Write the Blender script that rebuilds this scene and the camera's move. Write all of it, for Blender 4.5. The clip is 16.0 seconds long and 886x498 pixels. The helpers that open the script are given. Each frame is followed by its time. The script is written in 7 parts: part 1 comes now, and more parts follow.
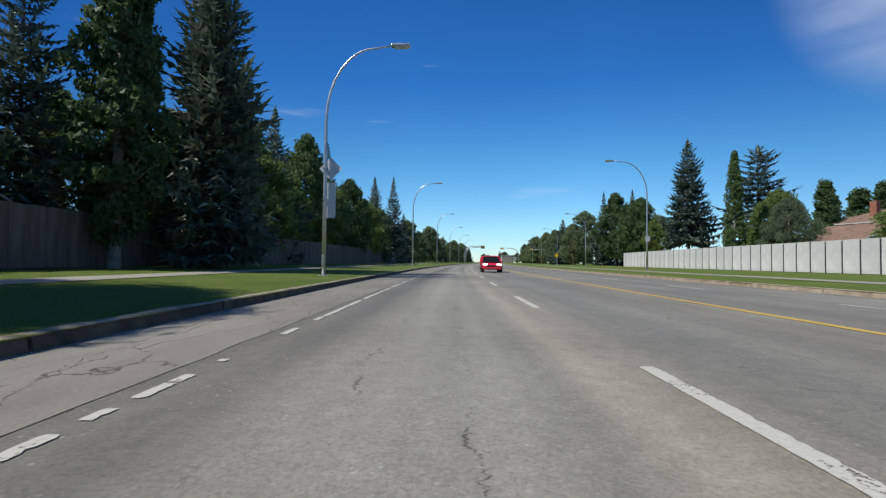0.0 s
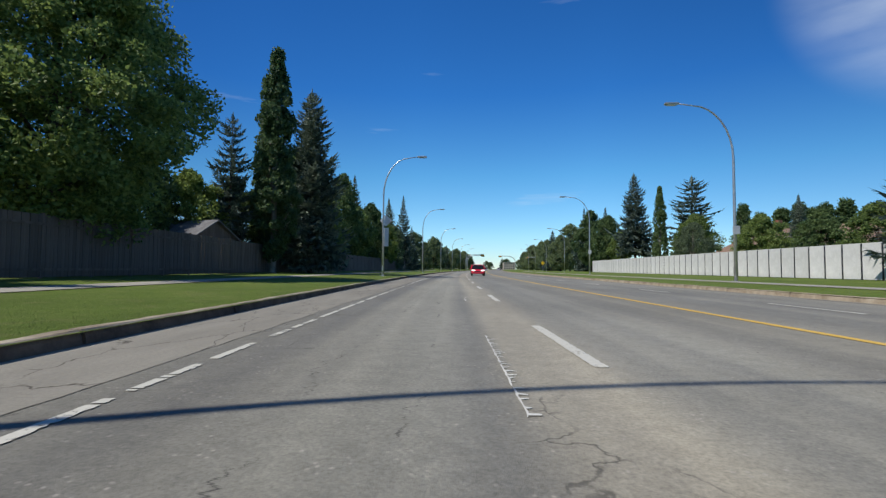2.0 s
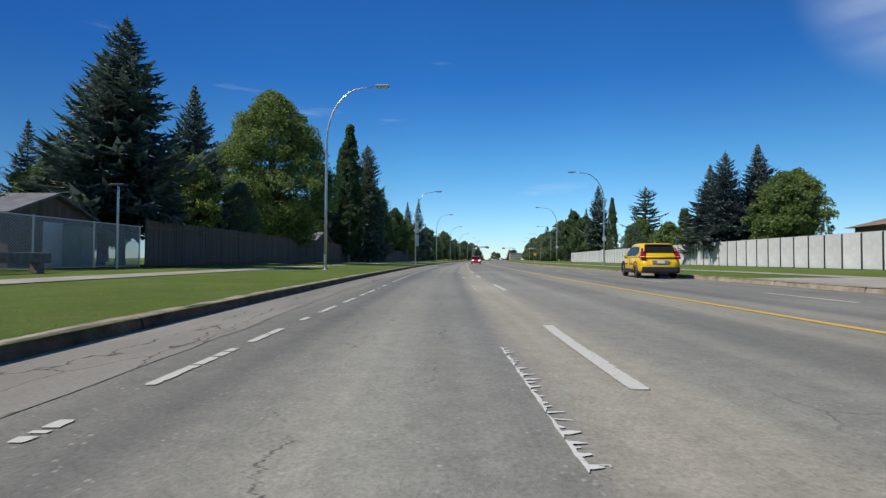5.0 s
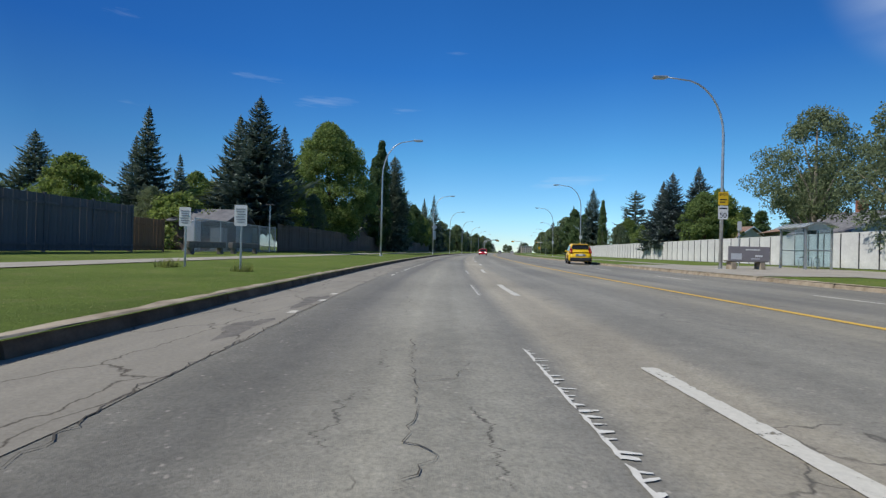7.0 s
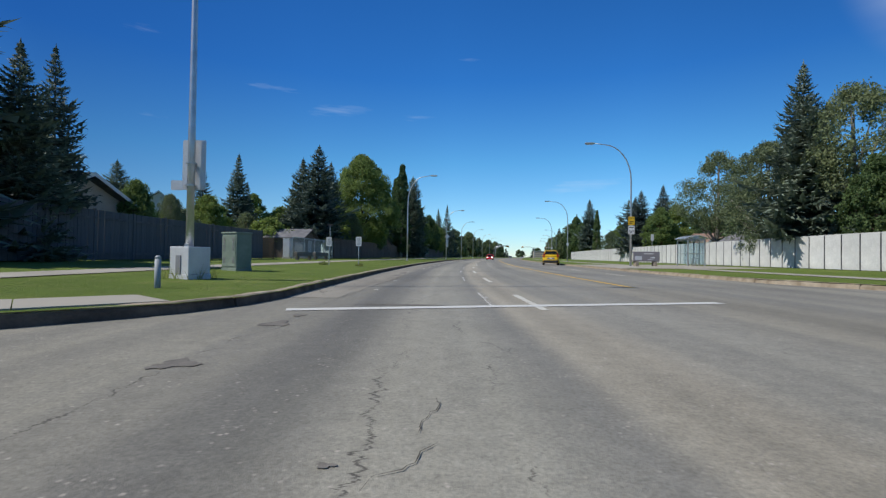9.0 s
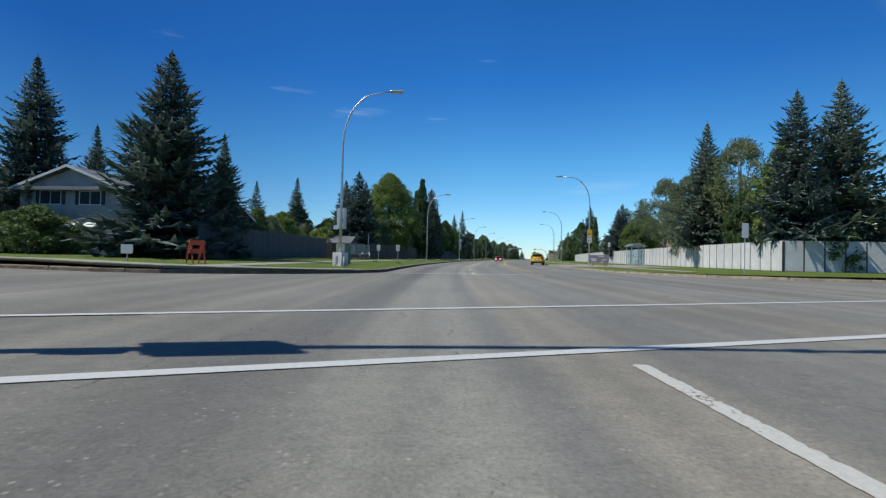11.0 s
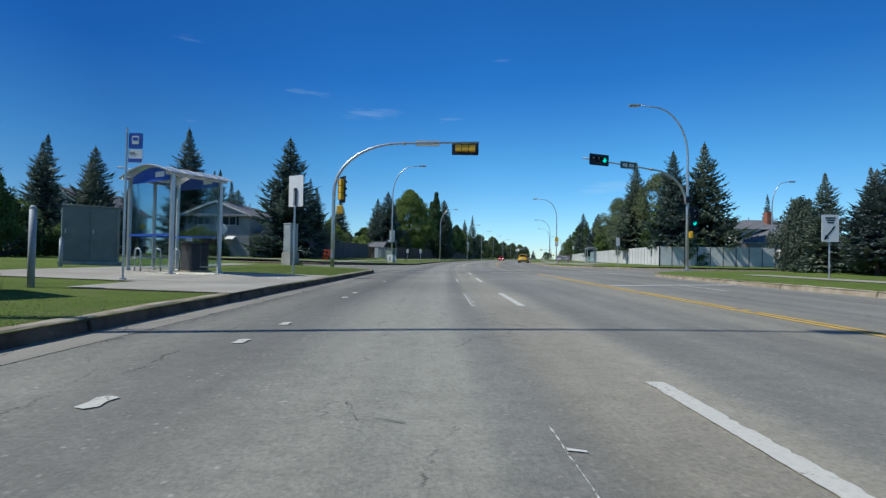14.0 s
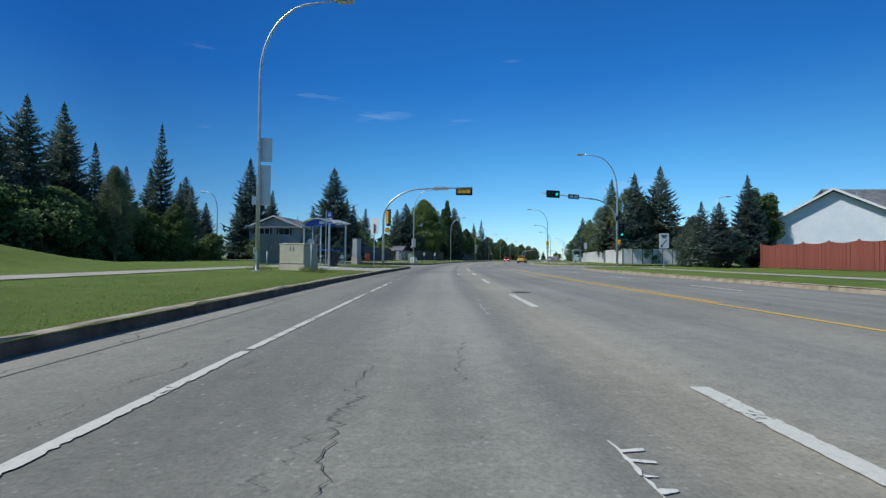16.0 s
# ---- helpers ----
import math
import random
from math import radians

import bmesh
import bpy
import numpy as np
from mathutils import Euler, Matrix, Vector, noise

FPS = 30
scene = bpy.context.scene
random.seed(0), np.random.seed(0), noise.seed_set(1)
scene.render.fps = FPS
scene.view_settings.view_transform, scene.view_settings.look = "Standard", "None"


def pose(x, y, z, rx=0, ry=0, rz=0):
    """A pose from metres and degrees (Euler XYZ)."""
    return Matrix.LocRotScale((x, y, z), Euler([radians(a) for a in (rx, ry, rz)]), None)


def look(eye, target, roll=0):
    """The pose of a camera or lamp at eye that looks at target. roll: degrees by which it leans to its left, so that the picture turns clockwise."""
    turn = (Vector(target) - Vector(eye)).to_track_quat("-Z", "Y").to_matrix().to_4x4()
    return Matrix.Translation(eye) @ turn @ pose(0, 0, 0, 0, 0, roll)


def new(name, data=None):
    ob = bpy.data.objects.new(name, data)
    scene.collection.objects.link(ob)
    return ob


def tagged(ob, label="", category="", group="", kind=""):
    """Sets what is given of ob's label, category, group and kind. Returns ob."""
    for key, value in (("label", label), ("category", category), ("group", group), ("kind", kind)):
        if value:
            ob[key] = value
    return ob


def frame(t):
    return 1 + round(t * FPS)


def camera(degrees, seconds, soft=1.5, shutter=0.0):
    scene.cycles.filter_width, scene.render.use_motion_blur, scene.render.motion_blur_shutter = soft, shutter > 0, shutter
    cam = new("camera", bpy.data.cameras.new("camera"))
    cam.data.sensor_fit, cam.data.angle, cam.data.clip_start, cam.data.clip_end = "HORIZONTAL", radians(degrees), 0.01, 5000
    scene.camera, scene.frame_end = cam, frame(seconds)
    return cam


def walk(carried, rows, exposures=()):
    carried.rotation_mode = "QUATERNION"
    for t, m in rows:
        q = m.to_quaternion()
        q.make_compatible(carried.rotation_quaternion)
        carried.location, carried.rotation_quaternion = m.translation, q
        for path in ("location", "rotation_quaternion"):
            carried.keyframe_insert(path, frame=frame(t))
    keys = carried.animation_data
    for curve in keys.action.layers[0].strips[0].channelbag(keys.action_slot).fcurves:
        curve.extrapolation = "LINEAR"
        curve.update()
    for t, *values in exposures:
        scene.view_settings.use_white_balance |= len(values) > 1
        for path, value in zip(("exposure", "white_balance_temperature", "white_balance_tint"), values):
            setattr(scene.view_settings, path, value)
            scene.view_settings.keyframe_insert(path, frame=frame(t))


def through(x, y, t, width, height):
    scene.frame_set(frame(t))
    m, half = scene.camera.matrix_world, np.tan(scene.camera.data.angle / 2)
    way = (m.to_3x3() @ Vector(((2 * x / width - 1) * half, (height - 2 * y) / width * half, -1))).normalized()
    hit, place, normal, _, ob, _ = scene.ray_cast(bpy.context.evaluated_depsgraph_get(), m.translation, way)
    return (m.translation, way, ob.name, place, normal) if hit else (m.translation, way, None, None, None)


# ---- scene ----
cam = camera(88.65, 16.0, soft=1.35)
EYE = 0.884
# seconds, x, y, yaw, pitch, roll
ROWS = [
    (0.0, 3.448, 9.264, 0.830, 1.584, 0.671),
    (0.5, 3.590, 4.215, 0.984, 1.696, 0.490),
    (1.0, 3.704, -0.563, 1.072, 1.820, 0.570),
    (1.5, 3.814, -5.168, 1.220, 2.006, 0.280),
    (2.0, 3.916, -9.653, 1.303, 2.474, 0.419),
    (2.5, 4.046, -14.011, 1.343, 2.113, 0.424),
    (3.0, 4.202, -18.142, 1.029, 1.730, 0.457),
    (3.5, 4.345, -22.250, 1.149, 1.781, -0.297),
    (4.0, 4.475, -26.489, 1.938, 1.813, -0.558),
    (6.3, 4.888, -46.172, 2.888, 0.508, 1.132),
    (6.5, 5.023, -47.575, 3.191, 0.634, 1.056),
    (7.0, 5.368, -51.232, 4.052, 0.182, 1.401),
    (7.5, 5.714, -54.900, 4.764, 0.447, 1.869),
    (7.8, 5.938, -57.132, 5.223, -0.453, 1.759),
    (8.0, 6.092, -58.618, 4.511, -1.761, 1.968),
    (8.5, 6.505, -62.338, 5.275, 0.807, 1.287),
    (9.0, 6.966, -66.296, 5.851, 0.882, 0.828),
    (11.5, 10.271, -85.987, 8.648, 1.003, 1.701),
    (12.0, 10.941, -89.412, 8.959, 0.873, 2.154),
    (12.5, 11.630, -93.143, 8.390, 0.868, 1.593),
    (13.0, 12.335, -96.968, 8.866, 0.933, 1.380),
    (13.5, 13.041, -100.882, 8.830, 0.767, 0.355),
    (14.0, 13.728, -104.795, 9.818, 1.022, 1.056),
    (14.5, 14.452, -108.881, 9.892, 1.208, 1.286),
    (15.0, 15.221, -112.929, 10.057, 1.019, 0.798),
    (15.5, 16.035, -116.859, 10.643, 1.013, 1.184),
    (16.0, 16.843, -120.809, 11.281, 1.211, 0.563),
]
walk(cam, [(t, pose(x, y, EYE, 90 + pitch, 0, yaw) @ pose(0, 0, 0, 0, 0, roll)) for t, x, y, yaw, pitch, roll in ROWS],
     [(0.0, 0.0, 6500, 10), (9.0, 0.0, 6450, 10), (11.5, -0.03, 6280, 8), (16.0, -0.03, 6080, 6)])

# ==== light
SUN_EL, SUN_AZ = 51.0, math.degrees(math.atan2(-0.94, -0.342))
world = bpy.data.worlds.new("sky")
scene.world = world
world.use_nodes = True
wn, wl = world.node_tree.nodes, world.node_tree.links
wn.clear()
sky = wn.new("ShaderNodeTexSky")
sky.sky_type, sky.sun_disc = "NISHITA", False
sky.sun_elevation, sky.sun_rotation = radians(SUN_EL), radians(SUN_AZ)
sky.air_density, sky.dust_density, sky.ozone_density, sky.altitude = 1.0, 0.0, 2.0, 700
# the deep blue of a dry summer sky: paler towards the horizon
wc = wn.new("ShaderNodeTexCoord")
sep = wn.new("ShaderNodeSeparateXYZ")
wl.new(wc.outputs["Generated"], sep.inputs[0])
tone = wn.new("ShaderNodeValToRGB")
stops = ((0.0, (0.60, 0.76, 0.95)), (0.07, (0.56, 0.83, 1.0)), (0.2, (0.34, 0.77, 1.0)), (0.36, (0.155, 0.565, 1.0)), (0.68, (0.10, 0.43, 0.85)), (0.84, (0.5, 0.72, 0.95)), (1.0, (0.5, 0.72, 0.95)))
while len(tone.color_ramp.elements) < len(stops):
    tone.color_ramp.elements.new(0.5)
for e, (p, c) in zip(tone.color_ramp.elements, stops):
    e.position, e.color = p, (*c, 1)
wl.new(sep.outputs["Z"], tone.inputs[0])
deep = wn.new("ShaderNodeMix")
deep.data_type, deep.blend_type = "RGBA", "MULTIPLY"
deep.inputs[0].default_value = 1.0
wl.new(sky.outputs[0], deep.inputs[6])
wl.new(tone.outputs[0], deep.inputs[7])
# and deeper away from due north, dimmed to stand in for lens falloff
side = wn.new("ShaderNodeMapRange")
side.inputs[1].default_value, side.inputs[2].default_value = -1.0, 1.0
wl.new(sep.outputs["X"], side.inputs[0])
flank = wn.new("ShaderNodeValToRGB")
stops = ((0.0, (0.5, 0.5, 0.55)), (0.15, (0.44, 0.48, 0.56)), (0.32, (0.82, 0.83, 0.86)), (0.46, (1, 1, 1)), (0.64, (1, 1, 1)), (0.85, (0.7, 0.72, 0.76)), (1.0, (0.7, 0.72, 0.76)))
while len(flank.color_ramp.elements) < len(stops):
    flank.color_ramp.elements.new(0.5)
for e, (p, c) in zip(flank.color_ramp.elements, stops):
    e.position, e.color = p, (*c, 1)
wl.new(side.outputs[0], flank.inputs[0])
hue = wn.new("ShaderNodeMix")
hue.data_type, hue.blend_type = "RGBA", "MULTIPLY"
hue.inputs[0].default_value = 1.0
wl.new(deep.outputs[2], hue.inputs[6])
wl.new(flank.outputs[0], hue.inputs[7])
# thin high cloud
cm = wn.new("ShaderNodeMapping")
cm.inputs["Scale"].default_value, cm.inputs["Rotation"].default_value = (3.0, 4.0, 26.0), (0.0, 0.05, 0.3)
wl.new(wc.outputs["Generated"], cm.inputs["Vector"])
cn = wn.new("ShaderNodeTexNoise")
cn.inputs["Scale"].default_value, cn.inputs["Detail"].default_value, cn.inputs["Roughness"].default_value = 1.1, 5.0, 0.55
wl.new(cm.outputs[0], cn.inputs["Vector"])
wisp = wn.new("ShaderNodeMapRange")
wisp.inputs[1].default_value, wisp.inputs[2].default_value, wisp.inputs[4].default_value = 0.66, 0.9, 0.35
wl.new(cn.outputs["Fac"], wisp.inputs[0])
dot = wn.new("ShaderNodeVectorMath")
dot.operation = "DOT_PRODUCT"
dot.inputs[1].default_value = Vector((0.70, 0.60, 0.46)).normalized()
wl.new(wc.outputs["Generated"], dot.inputs[0])
bank = wn.new("ShaderNodeMapRange")
bank.interpolation_type = "SMOOTHSTEP"
bank.inputs[1].default_value, bank.inputs[2].default_value, bank.inputs[4].default_value = 0.972, 0.999, 0.8
wl.new(dot.outputs["Value"], bank.inputs[0])
soft_n = wn.new("ShaderNodeTexNoise")
soft_n.inputs["Scale"].default_value, soft_n.inputs["Detail"].default_value = 1.6, 6.0
sm = wn.new("ShaderNodeMapping")
sm.inputs["Scale"].default_value = (4.0, 4.0, 14.0)
wl.new(wc.outputs["Generated"], sm.inputs["Vector"])
wl.new(sm.outputs[0], soft_n.inputs["Vector"])
puff = wn.new("ShaderNodeMath")
puff.operation = "MULTIPLY"
wl.new(bank.outputs[0], puff.inputs[0])
wl.new(soft_n.outputs["Fac"], puff.inputs[1])
both = wn.new("ShaderNodeMath")
both.operation, both.use_clamp = "ADD", True
wl.new(puff.outputs[0], both.inputs[0])
wl.new(wisp.outputs[0], both.inputs[1])
cloud = wn.new("ShaderNodeMix")
cloud.data_type = "RGBA"
cloud.inputs[7].default_value = (4.6, 5.3, 6.2, 1)
wl.new(both.outputs[0], cloud.inputs[0])
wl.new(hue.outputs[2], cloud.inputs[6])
bg = wn.new("ShaderNodeBackground")
bg.inputs["Strength"].default_value = 0.15
wo = wn.new("ShaderNodeOutputWorld")
wl.new(cloud.outputs[2], bg.inputs["Color"])
wl.new(bg.outputs[0], wo.inputs["Surface"])

sun = new("sun", bpy.data.lights.new("sun", "SUN"))
sun.data.energy, sun.data.angle, sun.data.color = 4.8, radians(0.55), (1.0, 0.95, 0.87)
sun.matrix_world = look((0, 0, 0), Vector((0.94, 0.342, -math.tan(radians(SUN_EL)))))

# ==== the line of the road: heading in degrees by station
ST = [-260, -160, -110, -70, -40, -10, 30, 90, 160, 300, 900]
HD = [19.0, 15.34, 11.59, 8.1, 3.74, 0.59, -0.65, -3.35, -5.15, -6.65, -6.65]
_s = np.arange(-260, 900, 0.5)
_a = np.radians(np.interp(_s, ST, HD))
_x, _y = np.cumsum(-np.sin(_a) * 0.5), np.cumsum(np.cos(_a) * 0.5)
_k = int(np.argmin(abs(_s)))
_x, _y = _x - _x[_k] + 5.13, _y - _y[_k]


def heading(s):
    return float(np.interp(s, _s, _a))


def R(s, d, z=0.0):
    """The place at station s along the lane line, d to its right."""
    a = heading(s)
    return Vector((float(np.interp(s, _s, _x)) + d * math.cos(a), float(np.interp(s, _s, _y)) + d * math.sin(a), z))


def at(s, d, z=0.0, turn=0.0):
    """A pose there: x to the right of the road, y along it."""
    return Matrix.Translation(R(s, d, z)) @ Matrix.Rotation(heading(s) + radians(turn), 4, "Z")


def kerb_left(s):
    return float(np.interp(s, [-260, -105, -92, -84, -50, -20, 15, 60, 900], [-5.45, -5.4, -5.1, -4.95, -4.95, -5.2, -5.55, -5.6, -5.6]))


def kerb_right(s):
    return 10.35


def ground_z(s, d):
    """The height of the verges and yards."""
    if d < 0:
        z = 0.15 + 0.02 * min(max(-d - 5.4, 0), 14)
        berm = min(max((-d - 15.5) / 7.0, 0), 1) * min(max((-94 - s) / 12.0, 0), 1)
        return z + 1.7 * berm * berm * (3 - 2 * berm)
    return 0.15 + 0.012 * min(max(d - 10.3, 0), 16)


# ==== materials
def nodes(name, rough=0.8, metal=0.0, spec=0.3):
    m = bpy.data.materials.new(name)
    m.use_nodes = True
    n, l = m.node_tree.nodes, m.node_tree.links
    b = n["Principled BSDF"]
    b.inputs["Roughness"].default_value, b.inputs["Metallic"].default_value = rough, metal
    b.inputs["Specular IOR Level"].default_value = spec
    return m, n, l, b


def coords(n, l, kind="Object", scale=(1, 1, 1), rot=(0, 0, 0)):
    c, mp = n.new("ShaderNodeTexCoord"), n.new("ShaderNodeMapping")
    mp.inputs["Scale"].default_value, mp.inputs["Rotation"].default_value = scale, rot
    l.new(c.outputs[kind], mp.inputs["Vector"])
    return mp.outputs[0]


def noisy(n, l, vec, scale, detail=4.0, rough=0.6, distort=0.0):
    t = n.new("ShaderNodeTexNoise")
    t.inputs["Scale"].default_value, t.inputs["Detail"].default_value = scale, detail
    t.inputs["Roughness"].default_value, t.inputs["Distortion"].default_value = rough, distort
    l.new(vec, t.inputs["Vector"])
    return t.outputs["Fac"]


def ramp(n, l, fac, stops):
    r = n.new("ShaderNodeValToRGB")
    el = r.color_ramp.elements
    while len(el) < len(stops):
        el.new(0.5)
    for e, (p, c) in zip(el, stops):
        e.position, e.color = p, (*c, 1) if len(c) == 3 else c
    l.new(fac, r.inputs[0])
    return r.outputs[0]


def grey(v):
    return (v, v, v)


def mixed(n, l, a, b, fac, mode="MIX"):
    m = n.new("ShaderNodeMix")
    m.data_type, m.blend_type = "RGBA", mode
    for sock, val in ((m.inputs[6], a), (m.inputs[7], b), (m.inputs[0], fac)):
        if isinstance(val, (int, float)):
            sock.default_value = val
        elif isinstance(val, tuple):
            sock.default_value = (*val, 1)
        else:
            l.new(val, sock)
    return m.outputs[2]


def bumped(n, l, b, height, strength=0.3, dist=0.01):
    bp = n.new("ShaderNodeBump")
    bp.inputs["Strength"].default_value, bp.inputs["Distance"].default_value = strength, dist
    l.new(height, bp.inputs["Height"])
    l.new(bp.outputs[0], b.inputs["Normal"])


def surface(name, dark, light, scale=3.0, fine=40.0, rough=0.8, metal=0.0, spec=0.3, bump=0.2, kind="Object", stretch=(1, 1, 1), random=0.0):
    """A plain worn surface: two scales of noise between two colours."""
    m, n, l, b = nodes(name, rough, metal, spec)
    v = coords(n, l, kind, stretch)
    c = ramp(n, l, noisy(n, l, v, scale), [(0.3, dark), (0.7, light)])
    f = noisy(n, l, v, fine, 3)
    c = mixed(n, l, c, ramp(n, l, f, [(0.3, grey(0.72)), (0.7, grey(1.0))]), 0.6, "MULTIPLY")
    if random:
        o = n.new("ShaderNodeObjectInfo")
        c = mixed(n, l, c, ramp(n, l, o.outputs["Random"], [(0.0, grey(1 - random)), (1.0, grey(1.0))]), 1.0, "MULTIPLY")
    l.new(c, b.inputs["Base Color"])
    if bump:
        bumped(n, l, b, f, bump, 0.01)
    return m


def asphalt_material():
    m, n, l, b = nodes("asphalt", 0.8, 0, 0.4)
    uv = coords(n, l, "UV")
    streak = noisy(n, l, coords(n, l, "UV", (0.55, 0.012, 1)), 1.6, 3, 0.55)
    patch = noisy(n, l, uv, 0.16, 4, 0.6, 0.4)
    c = ramp(n, l, streak, [(0.28, (0.148, 0.144, 0.121)), (0.5, (0.197, 0.190, 0.159)), (0.72, (0.258, 0.247, 0.198))])
    # wheel tracks, oil stripes and the dusty strip beside the lane line, plus painted-in lens falloff
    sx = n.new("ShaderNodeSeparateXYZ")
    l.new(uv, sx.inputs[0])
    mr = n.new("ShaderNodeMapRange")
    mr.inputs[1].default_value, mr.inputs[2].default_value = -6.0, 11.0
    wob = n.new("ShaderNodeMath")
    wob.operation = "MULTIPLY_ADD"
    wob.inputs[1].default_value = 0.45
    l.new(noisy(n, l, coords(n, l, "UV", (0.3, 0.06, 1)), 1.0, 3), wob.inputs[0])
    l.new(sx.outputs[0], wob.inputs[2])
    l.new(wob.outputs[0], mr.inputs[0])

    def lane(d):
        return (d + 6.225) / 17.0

    # mid lane lifted and kerb side darkened beyond wear, as lens falloff
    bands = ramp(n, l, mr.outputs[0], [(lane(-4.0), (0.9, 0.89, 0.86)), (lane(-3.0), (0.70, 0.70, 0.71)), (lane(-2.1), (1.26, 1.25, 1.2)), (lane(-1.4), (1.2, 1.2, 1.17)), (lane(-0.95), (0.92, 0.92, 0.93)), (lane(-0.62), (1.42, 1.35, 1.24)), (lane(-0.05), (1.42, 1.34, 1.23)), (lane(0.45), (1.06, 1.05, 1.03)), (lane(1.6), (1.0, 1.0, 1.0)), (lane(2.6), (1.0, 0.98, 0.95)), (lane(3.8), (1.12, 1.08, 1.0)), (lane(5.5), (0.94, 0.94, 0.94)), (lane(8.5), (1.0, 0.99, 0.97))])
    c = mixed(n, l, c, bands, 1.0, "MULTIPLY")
    grit = n.new("ShaderNodeTexVoronoi")
    grit.inputs["Scale"].default_value = 15.0
    l.new(uv, grit.inputs["Vector"])
    c = mixed(n, l, c, (0.36, 0.33, 0.28), mixed(n, l, (0.0, 0.0, 0.0), ramp(n, l, grit.outputs["Distance"], [(0.10, grey(0.75)), (0.24, grey(0.0))]), ramp(n, l, noisy(n, l, uv, 3.0, 3), [(0.45, grey(0.0)), (0.62, grey(1.0))])))
    c = mixed(n, l, c, ramp(n, l, patch, [(0.3, grey(0.78)), (0.7, grey(1.12))]), 1.0, "MULTIPLY")
    fine = noisy(n, l, uv, 34.0, 6, 0.8)
    c = mixed(n, l, c, ramp(n, l, fine, [(0.3, grey(0.5)), (0.5, grey(1.0)), (0.72, grey(1.45))]), 0.75, "MULTIPLY")
    mid = noisy(n, l, uv, 5.5, 5, 0.75)
    c = mixed(n, l, c, ramp(n, l, mid, [(0.3, grey(0.78)), (0.5, grey(1.0)), (0.7, grey(1.2))]), 0.8, "MULTIPLY")
    # cracks: jagged lines along the lane, and a few cells of crazed surface
    def math_node(op, a, b=None, c=None):
        q = n.new("ShaderNodeMath")
        q.operation = op
        for sock, val in zip(q.inputs, (a, b, c)):
            if isinstance(val, (int, float)):
                sock.default_value = val
            elif val is not None:
                l.new(val, sock)
        return q.outputs[0]

    keep = None
    for d0, swing, seed, cut in ((-2.25, 2.2, 3.1, 0.5), (-1.5, 1.6, 17.4, 0.53), (-3.9, 1.4, 29.0, 0.5), (1.9, 1.8, 41.0, 0.54), (6.1, 2.0, 57.0, 0.54)):
        line = coords(n, l, "UV", (0.0, 1.0, 1.0))
        shift = n.new("ShaderNodeVectorMath")
        shift.operation = "ADD"
        shift.inputs[1].default_value = (seed, seed * 7.0, 0)
        l.new(line, shift.inputs[0])
        way = math_node("MULTIPLY_ADD", noisy(n, l, shift.outputs[0], 0.4, 12, 0.74), swing * 0.8, d0 - swing * 0.4)
        off = math_node("ABSOLUTE", math_node("SUBTRACT", sx.outputs[0], way))
        some = noisy(n, l, shift.outputs[0], 0.9, 8, 0.75)
        wide = math_node("MULTIPLY_ADD", math_node("MINIMUM", math_node("SUBTRACT", some, cut), 0.12), 0.10, -0.0012)
        open_line = ramp(n, l, math_node("SUBTRACT", off, wide), [(0.0, grey(0.0)), (0.005, grey(1.0))])
        keep = open_line if keep is None else mixed(n, l, keep, open_line, 1.0, "DARKEN")
    warp = n.new("ShaderNodeTexNoise")
    warp.inputs["Scale"].default_value, warp.inputs["Detail"].default_value = 2.2, 7
    l.new(uv, warp.inputs["Vector"])
    vo = n.new("ShaderNodeTexVoronoi")
    vo.feature = "DISTANCE_TO_EDGE"
    vo.inputs["Scale"].default_value = 1.1
    l.new(mixed(n, l, uv, warp.outputs["Color"], 0.45, "ADD"), vo.inputs["Vector"])
    crazed = ramp(n, l, vo.outputs["Distance"], [(0.0, grey(0.0)), (0.011, grey(1.0))])
    sound = ramp(n, l, noisy(n, l, coords(n, l, "UV", (1.0, 0.35, 1)), 0.42, 5, 0.7), [(0.37, grey(0.0)), (0.43, grey(1.0))])
    keep = mixed(n, l, keep, mixed(n, l, crazed, sound, 1.0, "LIGHTEN"), 1.0, "DARKEN")
    c = mixed(n, l, (0.05, 0.045, 0.037), c, mixed(n, l, keep, (1.0, 1.0, 1.0), 0.12))
    l.new(c, b.inputs["Base Color"])
    bumped(n, l, b, noisy(n, l, uv, 48.0, 5, 0.8), 0.6, 0.008)
    return m


def paint_material(name, colour, wear):
    m, n, l, b = nodes(name, 0.7, 0, 0.3)
    v = coords(n, l, "UV")
    grain = noisy(n, l, v, 22.0, 4, 0.7)
    big = noisy(n, l, v, 1.3, 4, 0.65)
    l.new(mixed(n, l, colour, ramp(n, l, grain, [(0.3, grey(0.75)), (0.7, grey(1.0))]), 0.8, "MULTIPLY"), b.inputs["Base Color"])
    hole = mixed(n, l, big, grain, 0.5)
    mask = ramp(n, l, hole, [(wear, grey(0.0)), (wear + 0.04, grey(1.0))])
    out = n["Material Output"]
    tr, mx = n.new("ShaderNodeBsdfTransparent"), n.new("ShaderNodeMixShader")
    l.new(mask, mx.inputs[0])
    l.new(tr.outputs[0], mx.inputs[1])
    l.new(b.outputs[0], mx.inputs[2])
    l.new(mx.outputs[0], out.inputs["Surface"])
    return m


